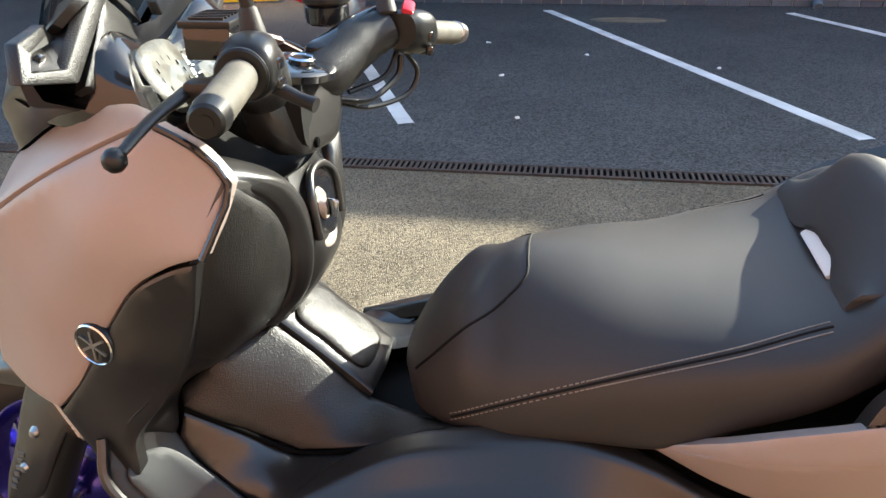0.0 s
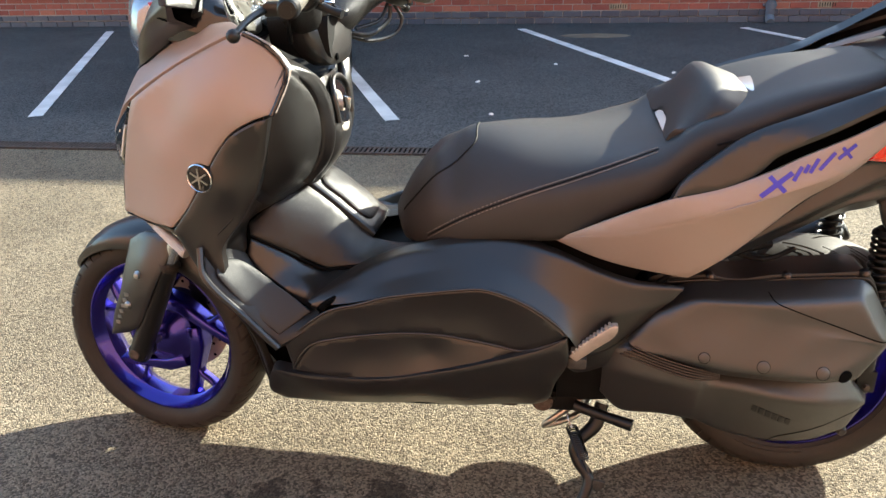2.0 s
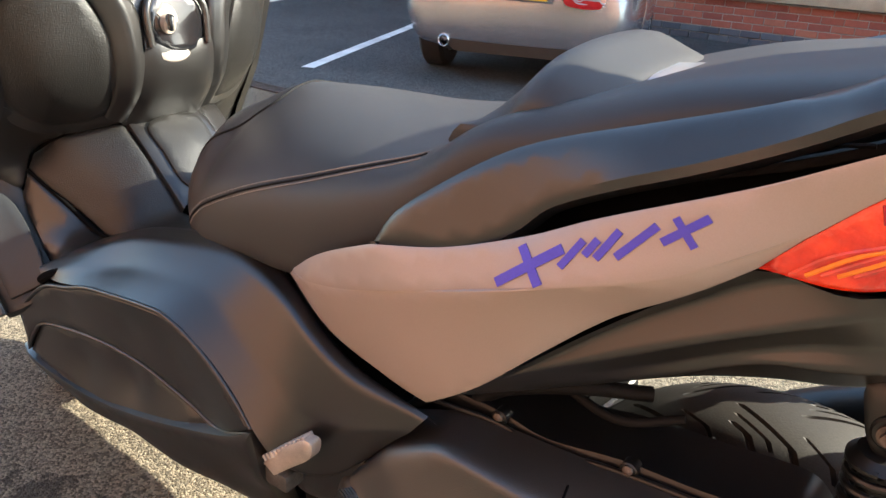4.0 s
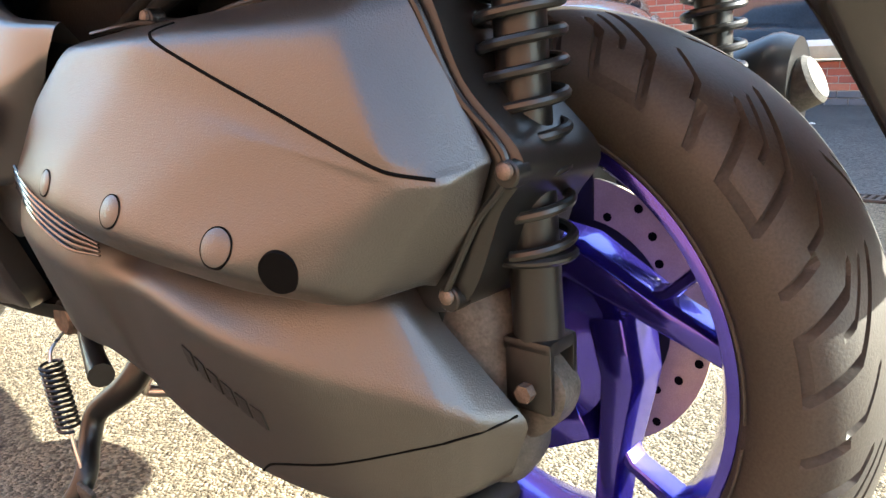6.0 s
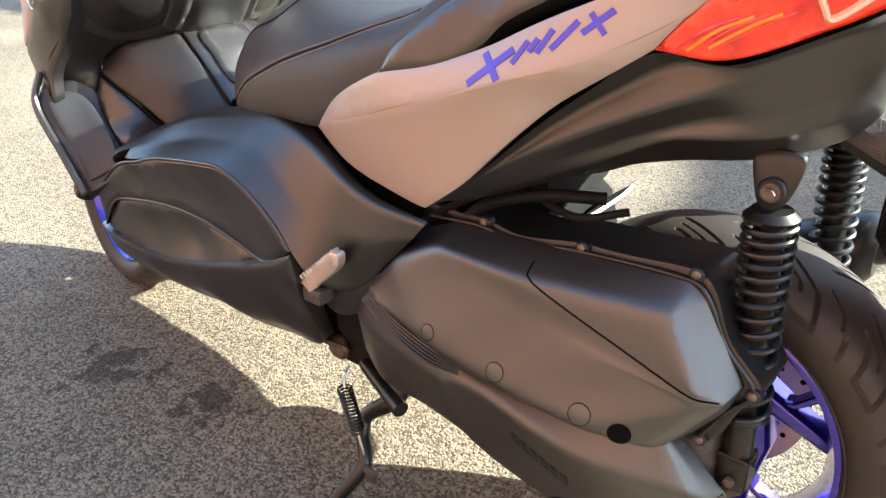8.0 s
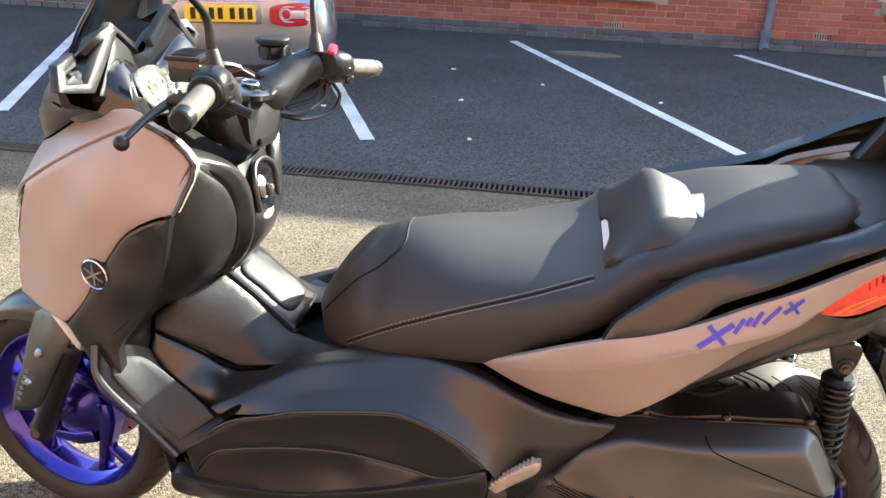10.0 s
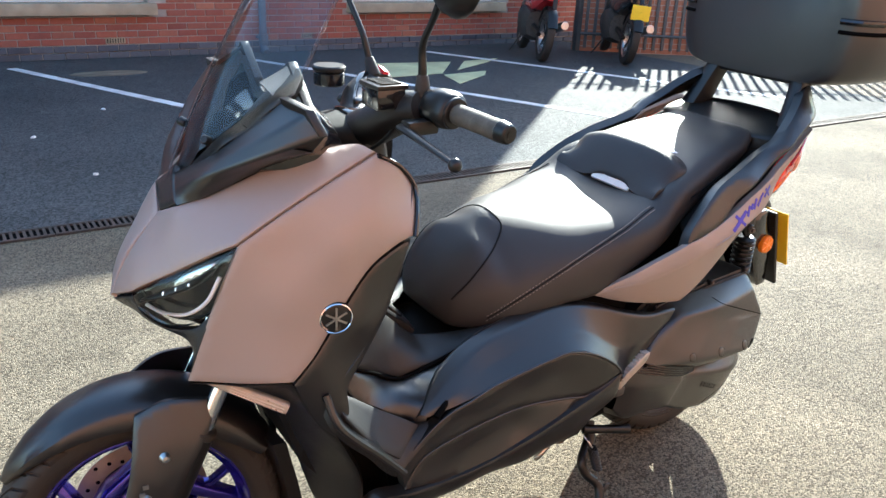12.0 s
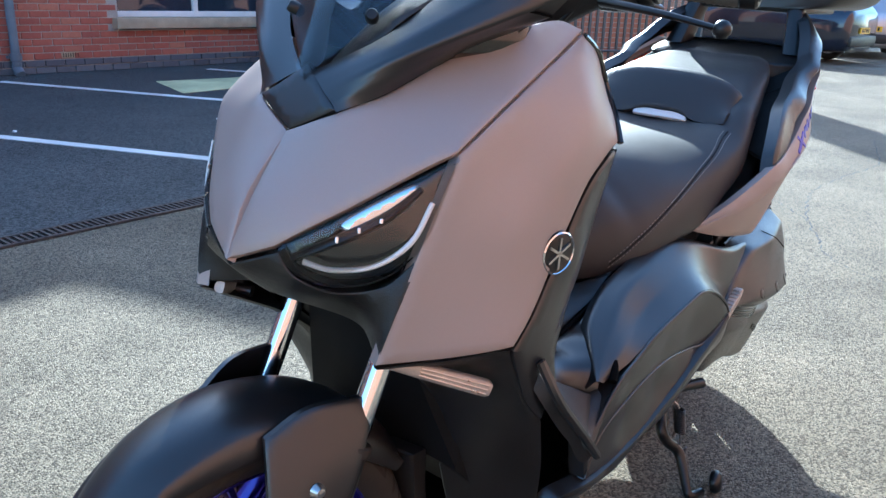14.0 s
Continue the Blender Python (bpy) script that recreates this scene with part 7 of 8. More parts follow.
part("fork_crown", box(-0.455, 0, 0.67, 0.10, 0.26, 0.04, 0.012, None, pose(0, 0, 0)), M_BLACK, bike, "", TURN_M)


def mudguard():
    secs = []
    for deg, rad, b, drop in ((58, 0.274, 0.012, 0.004), (50, 0.279, 0.042, 0.012), (38, 0.285, 0.063, 0.026), (22, 0.293, 0.074, 0.042), (4, 0.297, 0.080, 0.054), (-14, 0.297, 0.082, 0.058), (-30, 0.295, 0.081, 0.058), (-46, 0.291, 0.077, 0.05), (-60, 0.287, 0.07, 0.03)):
        a = radians(deg)
        o = Vector((-math.sin(a), 0, math.cos(a)))
        c = Vector((FRONT, 0, FZ))
        pts = [(-1.0, drop), (-0.97, drop * 0.55), (-0.80, 0.013), (-0.48, 0.001), (0, -0.003), (0.48, 0.001), (0.80, 0.013), (0.97, drop * 0.55), (1.0, drop)]
        sec = [c + o * (rad - d) + Vector((0, k * b, 0)) for k, d in pts]
        inner = [c + o * (rad - d - 0.005) + Vector((0, k * b * 0.96, 0)) for k, d in reversed(pts)]
        secs.append(sec + inner)
    return loft(secs, 2, True, 4)


guard = part("front_mudguard", mudguard(), M_DARK, bike, "dark plastic front mudguard", TURN_M)
for s in (-1, 1):
    arm = part("mudguard_arm", shell([(-0.655, s * 0.092, 0.535, 1), (-0.60, s * 0.105, 0.562), (-0.532, s * 0.118, 0.560, 1), (-0.528, s * 0.132, 0.52), (-0.602, s * 0.140, 0.385), (-0.640, s * 0.140, 0.332), (-0.712, s * 0.136, 0.308, 1), (-0.70, s * 0.132, 0.36), (-0.675, s * 0.122, 0.43)], [(-0.635, s * 0.138, 0.42), (-0.60, s * 0.130, 0.50)], (-0.2, s, 0), thick=0.012, step=0.012), M_DARK, bike, "dark mudguard side arm", TURN_M)
    for x, z in ((-0.612, 0.468), (-0.650, 0.392)):
        part("bolt", lathe([(0, -0.006), (0.006, -0.005), (0.009, 0.0), (0.011, 0.004)], 14, None, "Y"), M_STEEL, arm, "", pose(x, s * 0.137, z, 0, 0, 0 if s < 0 else 180))
    bm = bmesh.new()
    for k in range(6):
        box(-0.685 + 0.007 * k, s * (0.1365), 0.345 + 0.0145 * k, 0.010, 0.002, 0.008, 0, bm)
    part("faint_mark", bm, M_STEEL, arm, "", smooth=False)
FLAP = [(-0.43, -0.10, 0.42, 1), (-0.40, -0.085, 0.30), (-0.375, -0.08, 0.175, 1), (-0.39, 0, 0.165), (-0.375, 0.08, 0.175, 1), (-0.40, 0.085, 0.30), (-0.43, 0.10, 0.42, 1), (-0.44, 0, 0.42)]
part("radiator_guard", shell(FLAP, [(-0.415, 0, 0.30)], (-1, 0, 0.1), thick=0.03, step=0.02), M_GRAIN, bike, "black lower splash guard")


# ---- engine, transmission, air box ----
AIR = dict(
    a=(0.548, -0.264, 0.546), b=(0.684, -0.2725, 0.549), t=(0.838, -0.247, 0.547), u=(0.856, -0.225, 0.546), v=(0.8816, -0.2555, 0.474), w=(0.903, -0.235, 0.467),
    g=(0.882, -0.2565, 0.466), h=(0.9065, -0.236, 0.462), r=(0.885, -0.256, 0.457), e=(0.909, -0.236, 0.457), m1=(0.655, -0.277, 0.517), m2=(0.775, -0.274, 0.488),
    l=(0.424, -0.262, 0.447), n=(0.474, -0.262, 0.503), k0=(0.440, -0.274, 0.441), k1=(0.564, -0.3065, 0.433), k2=(0.669, -0.311, 0.421), k3=(0.777, -0.302, 0.409), k4=(0.846, -0.276, 0.398),
    q0=(0.455, -0.262, 0.434), q1=(0.600, -0.290, 0.402), q2=(0.668, -0.286, 0.394), q3=(0.775, -0.278, 0.386), q4=(0.853, -0.250, 0.380),
    f0=(0.474, -0.204, 0.528), f1=(0.545, -0.206, 0.558), f2=(0.700, -0.206, 0.565), f3=(0.846, -0.206, 0.573), f4=(0.868, -0.206, 0.558), f6=(0.918, -0.203, 0.468), f7=(0.905, -0.204, 0.430), f8=(0.874, -0.206, 0.388),
    z0=(0.47, -0.20, 0.425), z1=(0.60, -0.20, 0.398), z2=(0.668, -0.20, 0.392), z3=(0.775, -0.20, 0.386), y0=(0.43, -0.20, 0.447))
AIR_FACES = ["btvg", "tuwv", "vwhg", "gher", ("a", "b", "m1"), ("b", "g", "m2", "m1"), ("g", "r", "m2"), ("n", "a", "m1", "k1"), ("l", "n", "k1", "k0"), ("m1", "m2", "k2", "k1"), ("m2", "r", "k3", "k2"), ("r", "k4", "k3"), ("r", "e", "q4", "k4"),
             ("k0", "k1", "q1", "q0"), ("k1", "k2", "q2", "q1"), ("k2", "k3", "q3", "q2"), ("k3", "k4", "q4", "q3"), ("a", "f1", "f2", "b"), ("b", "f2", "f3", "t"), ("t", "f3", "f4", "u"), ("u", "f4", "f6", "w"), ("w", "f6", "h"), ("h", "f6", "e"), ("e", "f6", "f7"), ("e", "f7", "f8", "q4"),
             ("n", "f0", "f1", "a"), ("l", "y0", "f0", "n"), ("q0", "q1", "z1", "z0"), ("q1", "q2", "z2", "z1"), ("q2", "q3", "z3", "z2"), ("q3", "q4", "f8", "z3"), ("l", "k0", "q0", "z0", "y0")]
air = part("airbox", facets(AIR, [tuple(f) for f in AIR_FACES]), M_CASE, bike, "dark grained air filter cover with a diagonal joint", angle=80)
part("airbox_groove", tube(lay(air, spline([(0.676, -0.3, 0.556), (0.683, -0.3, 0.549), (0.72, -0.3, 0.5335), (0.76, -0.3, 0.517), (0.80, -0.3, 0.501), (0.84, -0.3, 0.4845), (0.882, -0.3, 0.4675), (0.905, -0.3, 0.4615)], 8)), 0.0012, 8, smooth=0), M_HOLE, air)
FLANGE = [(0.465, -0.19, 0.545), (0.54, -0.195, 0.562), (0.579, -0.20, 0.566), (0.629, -0.20, 0.559), (0.704, -0.20, 0.572), (0.771, -0.20, 0.576), (0.845, -0.20, 0.582), (0.870, -0.20, 0.566), (0.895, -0.20, 0.512), (0.935, -0.20, 0.468), (0.918, -0.20, 0.436), (0.888, -0.20, 0.376), (0.82, -0.19, 0.36), (0.6, -0.19, 0.37), (0.46, -0.19, 0.42)]
part("airbox_back", shell(FLANGE, [], (0, -1, 0.05), thick=0.09, step=0.02, roll=0.005), M_BLACK, bike, "black air filter housing")
part("flange_seam", tube([(0.50, -0.212, 0.556), (0.579, -0.208, 0.561), (0.629, -0.207, 0.553), (0.704, -0.206, 0.566), (0.845, -0.206, 0.574), (0.868, -0.206, 0.558), (0.893, -0.204, 0.508), (0.928, -0.202, 0.466), (0.905, -0.204, 0.430), (0.882, -0.206, 0.386)], 0.0026, 8), M_BLACK, bike)
for x, z in ((0.579, 0.566), (0.716, 0.572), (0.851, 0.582), (0.929, 0.463), (0.882, 0.382)):
    scr = part("case_screw", lathe([(0, -0.006), (0.0035, -0.0057), (0.005, -0.0045), (0.0053, 0.0), (0.0065, 0.004)], 16, None, "Y"), M_RUST, bike, "rusty cross-head screw", pose(x, -0.203, z))
    part("boss", cyl((0, -0.002, -0.002), (0, 0.012, -0.002), 0.0085, n=14, bevel=0.001), M_BLACK, scr)
for x, z, r in ((0.564, 0.4456, 0.0108), (0.669, 0.4344, 0.0122), (0.777, 0.4208, 0.0132), (0.821, 0.4085, 0.0132)):
    c = lay(air, [(x, -0.3, z)])[0]
    n = (lay(air, [(x + 0.012, -0.3, z)])[0] - lay(air, [(x - 0.012, -0.3, z)])[0]).cross(lay(air, [(x, -0.3, z + 0.008)])[0] - lay(air, [(x, -0.3, z - 0.008)])[0]).normalized()
    m = Matrix.Translation(c) @ n.to_track_quat("-Y", "Z").to_matrix().to_4x4() if n.y < 0 else Matrix.Translation(c) @ (-n).to_track_quat("-Y", "Z").to_matrix().to_4x4()
    if x > 0.8:
        part("case_hole", lathe([(0, -0.0006), (r, -0.0006), (r + 0.001, 0.004)], 28, None, "Y"), M_HOLE, air, "dark round opening", m)
    else:
        part("plug_rim", lathe([(0, -0.0004), (r, -0.0004), (r + 0.0005, 0.004)], 28, None, "Y"), M_HOLE, air, "", m)
        part("blank_plug", lathe([(0, -0.0009), (r - 0.0018, -0.0009), (r - 0.0010, -0.0004), (r - 0.0009, 0.004)], 28, None, "Y"), M_CASE, air, "", m)
for k in range(5):
    part("rib", tube([(0.440 - 0.006 * k, -0.272 + 0.002 * k, 0.447 - 0.0055 * k), (0.49, -0.2815, 0.430 - 0.006 * k), (0.55, -0.2855, 0.414 - 0.006 * k), (0.60, -0.2835, 0.401 - 0.003 * k)], [0.0015, 0.0022, 0.0022, 0.001], 8), M_GLOSS, bike)

CVT = [
    (0.386, [(-0.190, 0.432), (-0.235, 0.424), (-0.246, 0.385), (-0.232, 0.312), (-0.150, 0.290)]),
    (0.428, [(-0.240, 0.448), (-0.264, 0.434), (-0.272, 0.388), (-0.238, 0.275), (-0.150, 0.248)]),
    (0.500, [(-0.255, 0.430), (-0.276, 0.410), (-0.282, 0.376), (-0.242, 0.274), (-0.150, 0.243)]),
    (0.562, [(-0.255, 0.408), (-0.277, 0.390), (-0.281, 0.366), (-0.246, 0.268), (-0.150, 0.236)]),
    (0.578, [(-0.245, 0.404), (-0.266, 0.390), (-0.274, 0.366), (-0.246, 0.264), (-0.150, 0.232)]),
    (0.604, [(-0.222, 0.404), (-0.240, 0.394), (-0.270, 0.366), (-0.246, 0.252), (-0.150, 0.222)]),
    (0.640, [(-0.212, 0.408), (-0.234, 0.398), (-0.273, 0.364), (-0.244, 0.238), (-0.150, 0.206)]),
    (0.720, [(-0.208, 0.408), (-0.226, 0.398), (-0.276, 0.348), (-0.240, 0.220), (-0.150, 0.190)]),
    (0.800, [(-0.200, 0.402), (-0.234, 0.388), (-0.266, 0.334), (-0.228, 0.218), (-0.150, 0.190)]),
    (0.838, [(0.828, -0.190, 0.396), (0.842, -0.219, 0.378), (0.885, -0.222, 0.312), (0.872, -0.205, 0.232), (0.845, -0.140, 0.203)]),
    (0.848, [(0.834, -0.187, 0.394), (0.850, -0.214, 0.372), (0.903, -0.204, 0.300), (0.886, -0.192, 0.240), (0.858, -0.140, 0.208)]),
    (0.862, [(0.842, -0.168, 0.386), (0.860, -0.190, 0.360), (0.918, -0.172, 0.292), (0.898, -0.165, 0.246), (0.870, -0.130, 0.216)]),
]
cvt = part("transmission_case", ridged(CVT, (0.838, 0.848), 0.005, 4), M_CASE, bike, "dark dusty transmission cover with a raised crease", angle=50)
COV = [(0.716, 0.222), (0.735, 0.236), (0.80, 0.256), (0.865, 0.280), (0.912, 0.298)]
part("cover_joint", tube(lay(cvt, spline([(0.706, -0.3, 0.206), (0.708, -0.3, 0.216)] + [(u, -0.3, w) for u, w in COV], 8)), 0.0010, 8, smooth=0), M_HOLE, cvt)
onto_case = lambda p, off=0.0: lay(cvt, [p], (0, 1, 0), off)[0]
for k in range(6):
    x, z = 0.672 + 0.0135 * k, 0.318 - 0.0066 * k
    part("raised_mark", raised([(x, -0.27, z - 0.008), (x + 0.010, -0.27, z - 0.0125), (x + 0.010, -0.27, z + 0.0035), (x, -0.27, z + 0.008)], onto_case, 0.001, 0.003, 2), M_GRAIN, cvt, "worn raised bar mark", smooth=False)
part("drain_bolt", cyl((0.877, -0.196, 0.217), (0.877, -0.17, 0.217), 0.0085, n=18, bevel=0.002), M_CAST, cvt, "dull alloy bolt head")
part("bolt_boss", cyl((0.877, -0.188, 0.217), (0.877, -0.14, 0.217), 0.0115, n=18, bevel=0.003), M_DARK, cvt)
part("gearbox", loft([[(0.80, -0.17, 0.22), (0.80, -0.18, 0.40), (0.80, -0.10, 0.40), (0.80, -0.10, 0.22)], [(0.86, -0.165, 0.225), (0.86, -0.175, 0.385), (0.86, -0.10, 0.385), (0.86, -0.10, 0.225)], [(0.885, -0.158, 0.235), (0.885, -0.166, 0.360), (0.885, -0.11, 0.360), (0.885, -0.11, 0.235)], [(0.90, -0.145, 0.25), (0.90, -0.15, 0.315), (0.90, -0.12, 0.315), (0.90, -0.12, 0.25)]], 4), M_CAST, bike, "rough oily gearbox casting")
part("engine_block", loft([[(0.30, -0.17, 0.24), (0.30, -0.17, 0.46), (0.30, 0.17, 0.46), (0.30, 0.17, 0.24)], [(0.50, -0.18, 0.27), (0.50, -0.18, 0.52), (0.50, 0.17, 0.52), (0.50, 0.17, 0.27)], [(0.60, -0.17, 0.30), (0.60, -0.17, 0.52), (0.60, 0.10, 0.52), (0.60, 0.10, 0.30)]], 3), M_CORE, bike, "black oily engine block")
part("case_bridge", box(0.74, -0.14, 0.40, 0.24, 0.10, 0.12, 0.02), M_CORE, bike)
# dusty splash plate; its sunlit brightness is put into the pale colour
plate_rings = []
for deg in range(124, 172, 6):
    a = radians(deg)
    plate_rings.append([(0.815 + q * math.cos(a), y, 0.278 + q * math.sin(a)) for q, y in ((0.312, -0.088), (0.308, -0.05), (0.308, 0.05), (0.312, 0.088), (0.317, 0.088), (0.313, 0.05), (0.313, -0.05), (0.317, -0.088))])
part("splash_plate", loft(plate_rings, 2, True, 2), mat("sunlit_dusty_plastic", (0.30, 0.29, 0.27), 0.5, 0, 0.3, 20, 300, 0.2, 0.001), bike, "dusty splash plate in front of the rear tyre, sunlight painted into its pale colour")
part("inner_guard", loft([half(0.52, [(0.10, 0.50), (0.12, 0.56), (0.10, 0.60), (0.05, 0.61), (0, 0.61)]), half(0.57, [(0.085, 0.52), (0.10, 0.57), (0.09, 0.60), (0.05, 0.61), (0, 0.612)]), half(0.60, [(0.08, 0.55), (0.09, 0.59), (0.08, 0.61), (0.05, 0.62), (0, 0.62)])], 3), M_CORE, bike, "black inner mudguard")
for p, r in (([(0.52, -0.19, 0.53), (0.56, -0.18, 0.575), (0.63, -0.16, 0.60), (0.70, -0.12, 0.60)], 0.008), ([(0.44, -0.20, 0.50), (0.50, -0.19, 0.555), (0.57, -0.17, 0.60)], 0.006), ([(0.60, -0.15, 0.60), (0.68, -0.16, 0.585), (0.74, -0.14, 0.60)], 0.005)):
    part("hose", tube(p, r, 10), M_CORE, bike)

# rear shock absorbers
for s in (-1, 1):
    low, high = Vector((0.914, s * 0.150, 0.312)), Vector((0.897, s * 0.150, 0.672))
    d = (high - low).normalized()
    shock = part("shock_absorber", cyl(low + d * 0.030, low + d * 0.088, 0.0168, n=28, bevel=0.0015), M_BLACK, bike, "black coil shock absorber")
    part("damper_rod", cyl(low + d * 0.085, low + d * 0.325, 0.0165, n=24), M_BLACK, shock)
    q = d.to_track_quat("Z", "Y")
    pts = []
    for i in range(337):
        k = i / 336
        turns = 14.0 * (0.72 * k + 0.28 * k ** 3)
        h = 0.092 + 0.238 * k
        pts.append(low + d * h + q @ Vector((0.0252 * math.cos(2 * math.pi * turns), 0.0252 * math.sin(2 * math.pi * turns), 0)))
    part("spring", tube(pts, 0.0037, 9, smooth=0), M_BLACK, shock)
    part("spring_seat", cyl(low + d * 0.085, low + d * 0.091, 0.0285, n=28, bevel=0.002), M_BLACK, shock)
    part("spring_cap", cyl(low + d * 0.328, low + d * 0.338, 0.0285, 0.024, n=28, bevel=0.003), M_BLACK, shock)
    part("top_eye", cyl(high + Vector((0, -0.014, 0)), high + Vector((0, 0.014, 0)), 0.0145, n=20, bevel=0.002), M_BLACK, shock)
    part("top_bolt", cyl(high + Vector((0, s * 0.016, 0)), high + Vector((0, s * 0.023, 0)), 0.0062, n=6), M_RUST, shock)
    part("bolt_washer", cyl(high + Vector((0, s * 0.012, 0)), high + Vector((0, s * 0.017, 0)), 0.0095, n=20), M_RUST, shock)
    part("fork_end", box(0, s * 0.014, 0, 0.036, 0.006, 0.05, 0.004, None, Matrix.Translation(low + d * 0.010)), M_BLACK, shock)
    part("fork_end", box(0, -s * 0.014, 0, 0.036, 0.006, 0.05, 0.004, None, Matrix.Translation(low + d * 0.010)), M_BLACK, shock)
    part("fork_bridge", box(0, 0, 0, 0.036, 0.034, 0.010, 0.003, None, Matrix.Translation(low + d * 0.030)), M_BLACK, shock)
    part("low_bolt", cyl(low + Vector((0, s * 0.016, 0)), low + Vector((0, s * 0.024, 0)), 0.0065, n=6), M_RUST, shock)
    part("mount_lug", shell([(0.902, s * 0.158, 0.325), (0.918, s * 0.158, 0.332), (0.934, s * 0.157, 0.312), (0.925, s * 0.155, 0.285), (0.903, s * 0.155, 0.270), (0.896, s * 0.157, 0.30)], [], (0, s, 0), thick=0.022, step=0.01), M_CAST, bike)
    part("shock_bracket", shell([(0.874, s * 0.154, 0.705), (0.918, s * 0.154, 0.708), (0.916, s * 0.160, 0.672), (0.902, s * 0.162, 0.650), (0.888, s * 0.162, 0.652), (0.878, s * 0.160, 0.672)], [], (0, s, 0), thick=0.012, step=0.01), M_BLACK, bike)

# pillion footrests, stands
PEG = [(0.318, -0.29, 0.428, 1), (0.336, -0.292, 0.450), (0.366, -0.296, 0.478), (0.394, -0.298, 0.501), (0.406, -0.297, 0.500), (0.400, -0.295, 0.478), (0.366, -0.291, 0.446), (0.334, -0.288, 0.416, 1)]
for s in (-1, 1):
    o = PEG if s < 0 else flip(PEG)
    peg = part("pillion_footrest", shell(o, [], (0, s, 0), thick=0.016, step=0.007, roll=0.003), M_ALLOY, bike, "folded cast-alloy pillion footrest")
    for k in range(11):
        t = k / 10
        part("tooth", box(0, 0, 0, 0.0046, 0.015, 0.008, 0.001, None, pose(0.326 + 0.066 * t, s * 0.286, 0.441 + 0.058 * t, 0, -41, 0), 1), M_ALLOY, peg, smooth=False)
    part("footrest_hinge", box(0.335, s * 0.272, 0.410, 0.036, 0.03, 0.024, 0.005), M_CAST, peg)
    part("footrest_bracket", shell([(0.30, s * 0.255, 0.42), (0.36, s * 0.262, 0.44), (0.42, s * 0.255, 0.47), (0.45, s * 0.245, 0.44), (0.39, s * 0.25, 0.385), (0.33, s * 0.245, 0.365)], [], (0, s, 0), thick=0.04, step=0.015), M_DARK, bike, "dark footrest bracket")
part("side_stand", tube([(0.40, -0.15, 0.225), (0.385, -0.175, 0.185), (0.345, -0.198, 0.150), (0.350, -0.215, 0.120), (0.374, -0.240, 0.088), (0.348, -0.278, 0.030), (0.345, -0.290, 0.014), (0.385, -0.302, 0.010)], [0.015, 0.016, 0.013, 0.012, 0.0125, 0.0105, 0.011, 0.009], 12), M_BLACK, bike, "black bent side stand leg")
part("stand_tab", box(0, 0, 0, 0.026, 0.006, 0.03, 0.002, None, pose(0.392, -0.245, 0.082, 10, 20, 10)), M_CAST, bike)
part("stand_foot", lathe([(0, 0.026), (0.018, 0.024), (0.025, 0.018), (0.0265, 0.012), (0.0245, 0.004), (0.016, 0.0), (0, 0.0)], 28, None, "Z"), M_BLACK, bike, "round rubber stand foot", pose(0.402, -0.312, 0.034, 78, 0, 8))
spr = []
for i in range(161):
    k = i / 160
    c = Vector((0.334, -0.234, 0.220)).lerp(Vector((0.360, -0.237, 0.150)), k)
    spr.append(c + Vector((0.0115 * math.cos(2 * math.pi * 13 * k), 0.0115 * math.sin(2 * math.pi * 13 * k), 0)))
part("stand_spring", tube(spr, 0.0019, 6, smooth=0), M_BLACK, bike, "stretched black stand spring")
part("spring_hook", tube([(0.360, -0.237, 0.150), (0.366, -0.238, 0.130), (0.372, -0.238, 0.112), (0.376, -0.238, 0.092)], 0.002, 6), M_STEEL, bike)
part("spring_hook", tube([(0.334, -0.234, 0.220), (0.328, -0.228, 0.232), (0.322, -0.210, 0.245)], 0.002, 6), M_STEEL, bike)
part("centre_stand", tube([(0.36, -0.10, 0.20), (0.30, -0.11, 0.15), (0.28, -0.10, 0.12), (0.36, -0.06, 0.132), (0.40, 0.05, 0.14)], 0.008, 10), M_STEEL, bike, "thin steel stand cross tube")
part("stand_pedal", tube([(0.34, -0.19, 0.245), (0.40, -0.215, 0.24), (0.455, -0.235, 0.235)], [0.012, 0.011, 0.013], 10), M_BLACK, bike)
part("pivot_block", box(0.30, -0.15, 0.245, 0.09, 0.06, 0.05, 0.01), M_CORE, bike)
part("pivot_bolt", cyl((0.272, -0.19, 0.245), (0.272, -0.16, 0.245), 0.022, n=18, bevel=0.004), M_RUST, bike, "rusty pivot bush")
for x in (0.0, 0.06, 0.12, 0.2):
    part("under_bracket", box(x, -0.13, 0.222, 0.04, 0.05, 0.03, 0.008), M_CAST, bike)

# ---- handlebar ----
part("bar_cover", loft([[(-0.215, -0.070, 1.028), (-0.23, -0.085, 0.985), (-0.205, -0.055, 0.935), (-0.185, 0.0, 0.922), (-0.172, 0.05, 0.93), (-0.178, 0.08, 0.985), (-0.185, 0.07, 1.028)],
                        [(-0.195, -0.078, 1.032), (-0.188, -0.086, 0.985), (-0.168, -0.058, 0.938), (-0.156, 0.0, 0.928), (-0.148, 0.045, 0.935), (-0.15, 0.075, 0.985), (-0.165, 0.068, 1.025)],
                        [(-0.19, -0.05, 1.036), (-0.17, -0.055, 1.0), (-0.158, -0.04, 0.96), (-0.15, 0.0, 0.95), (-0.144, 0.03, 0.955), (-0.145, 0.05, 0.995), (-0.16, 0.045, 1.028)]], 4), M_DARK, bike, "black moulded handlebar cover")
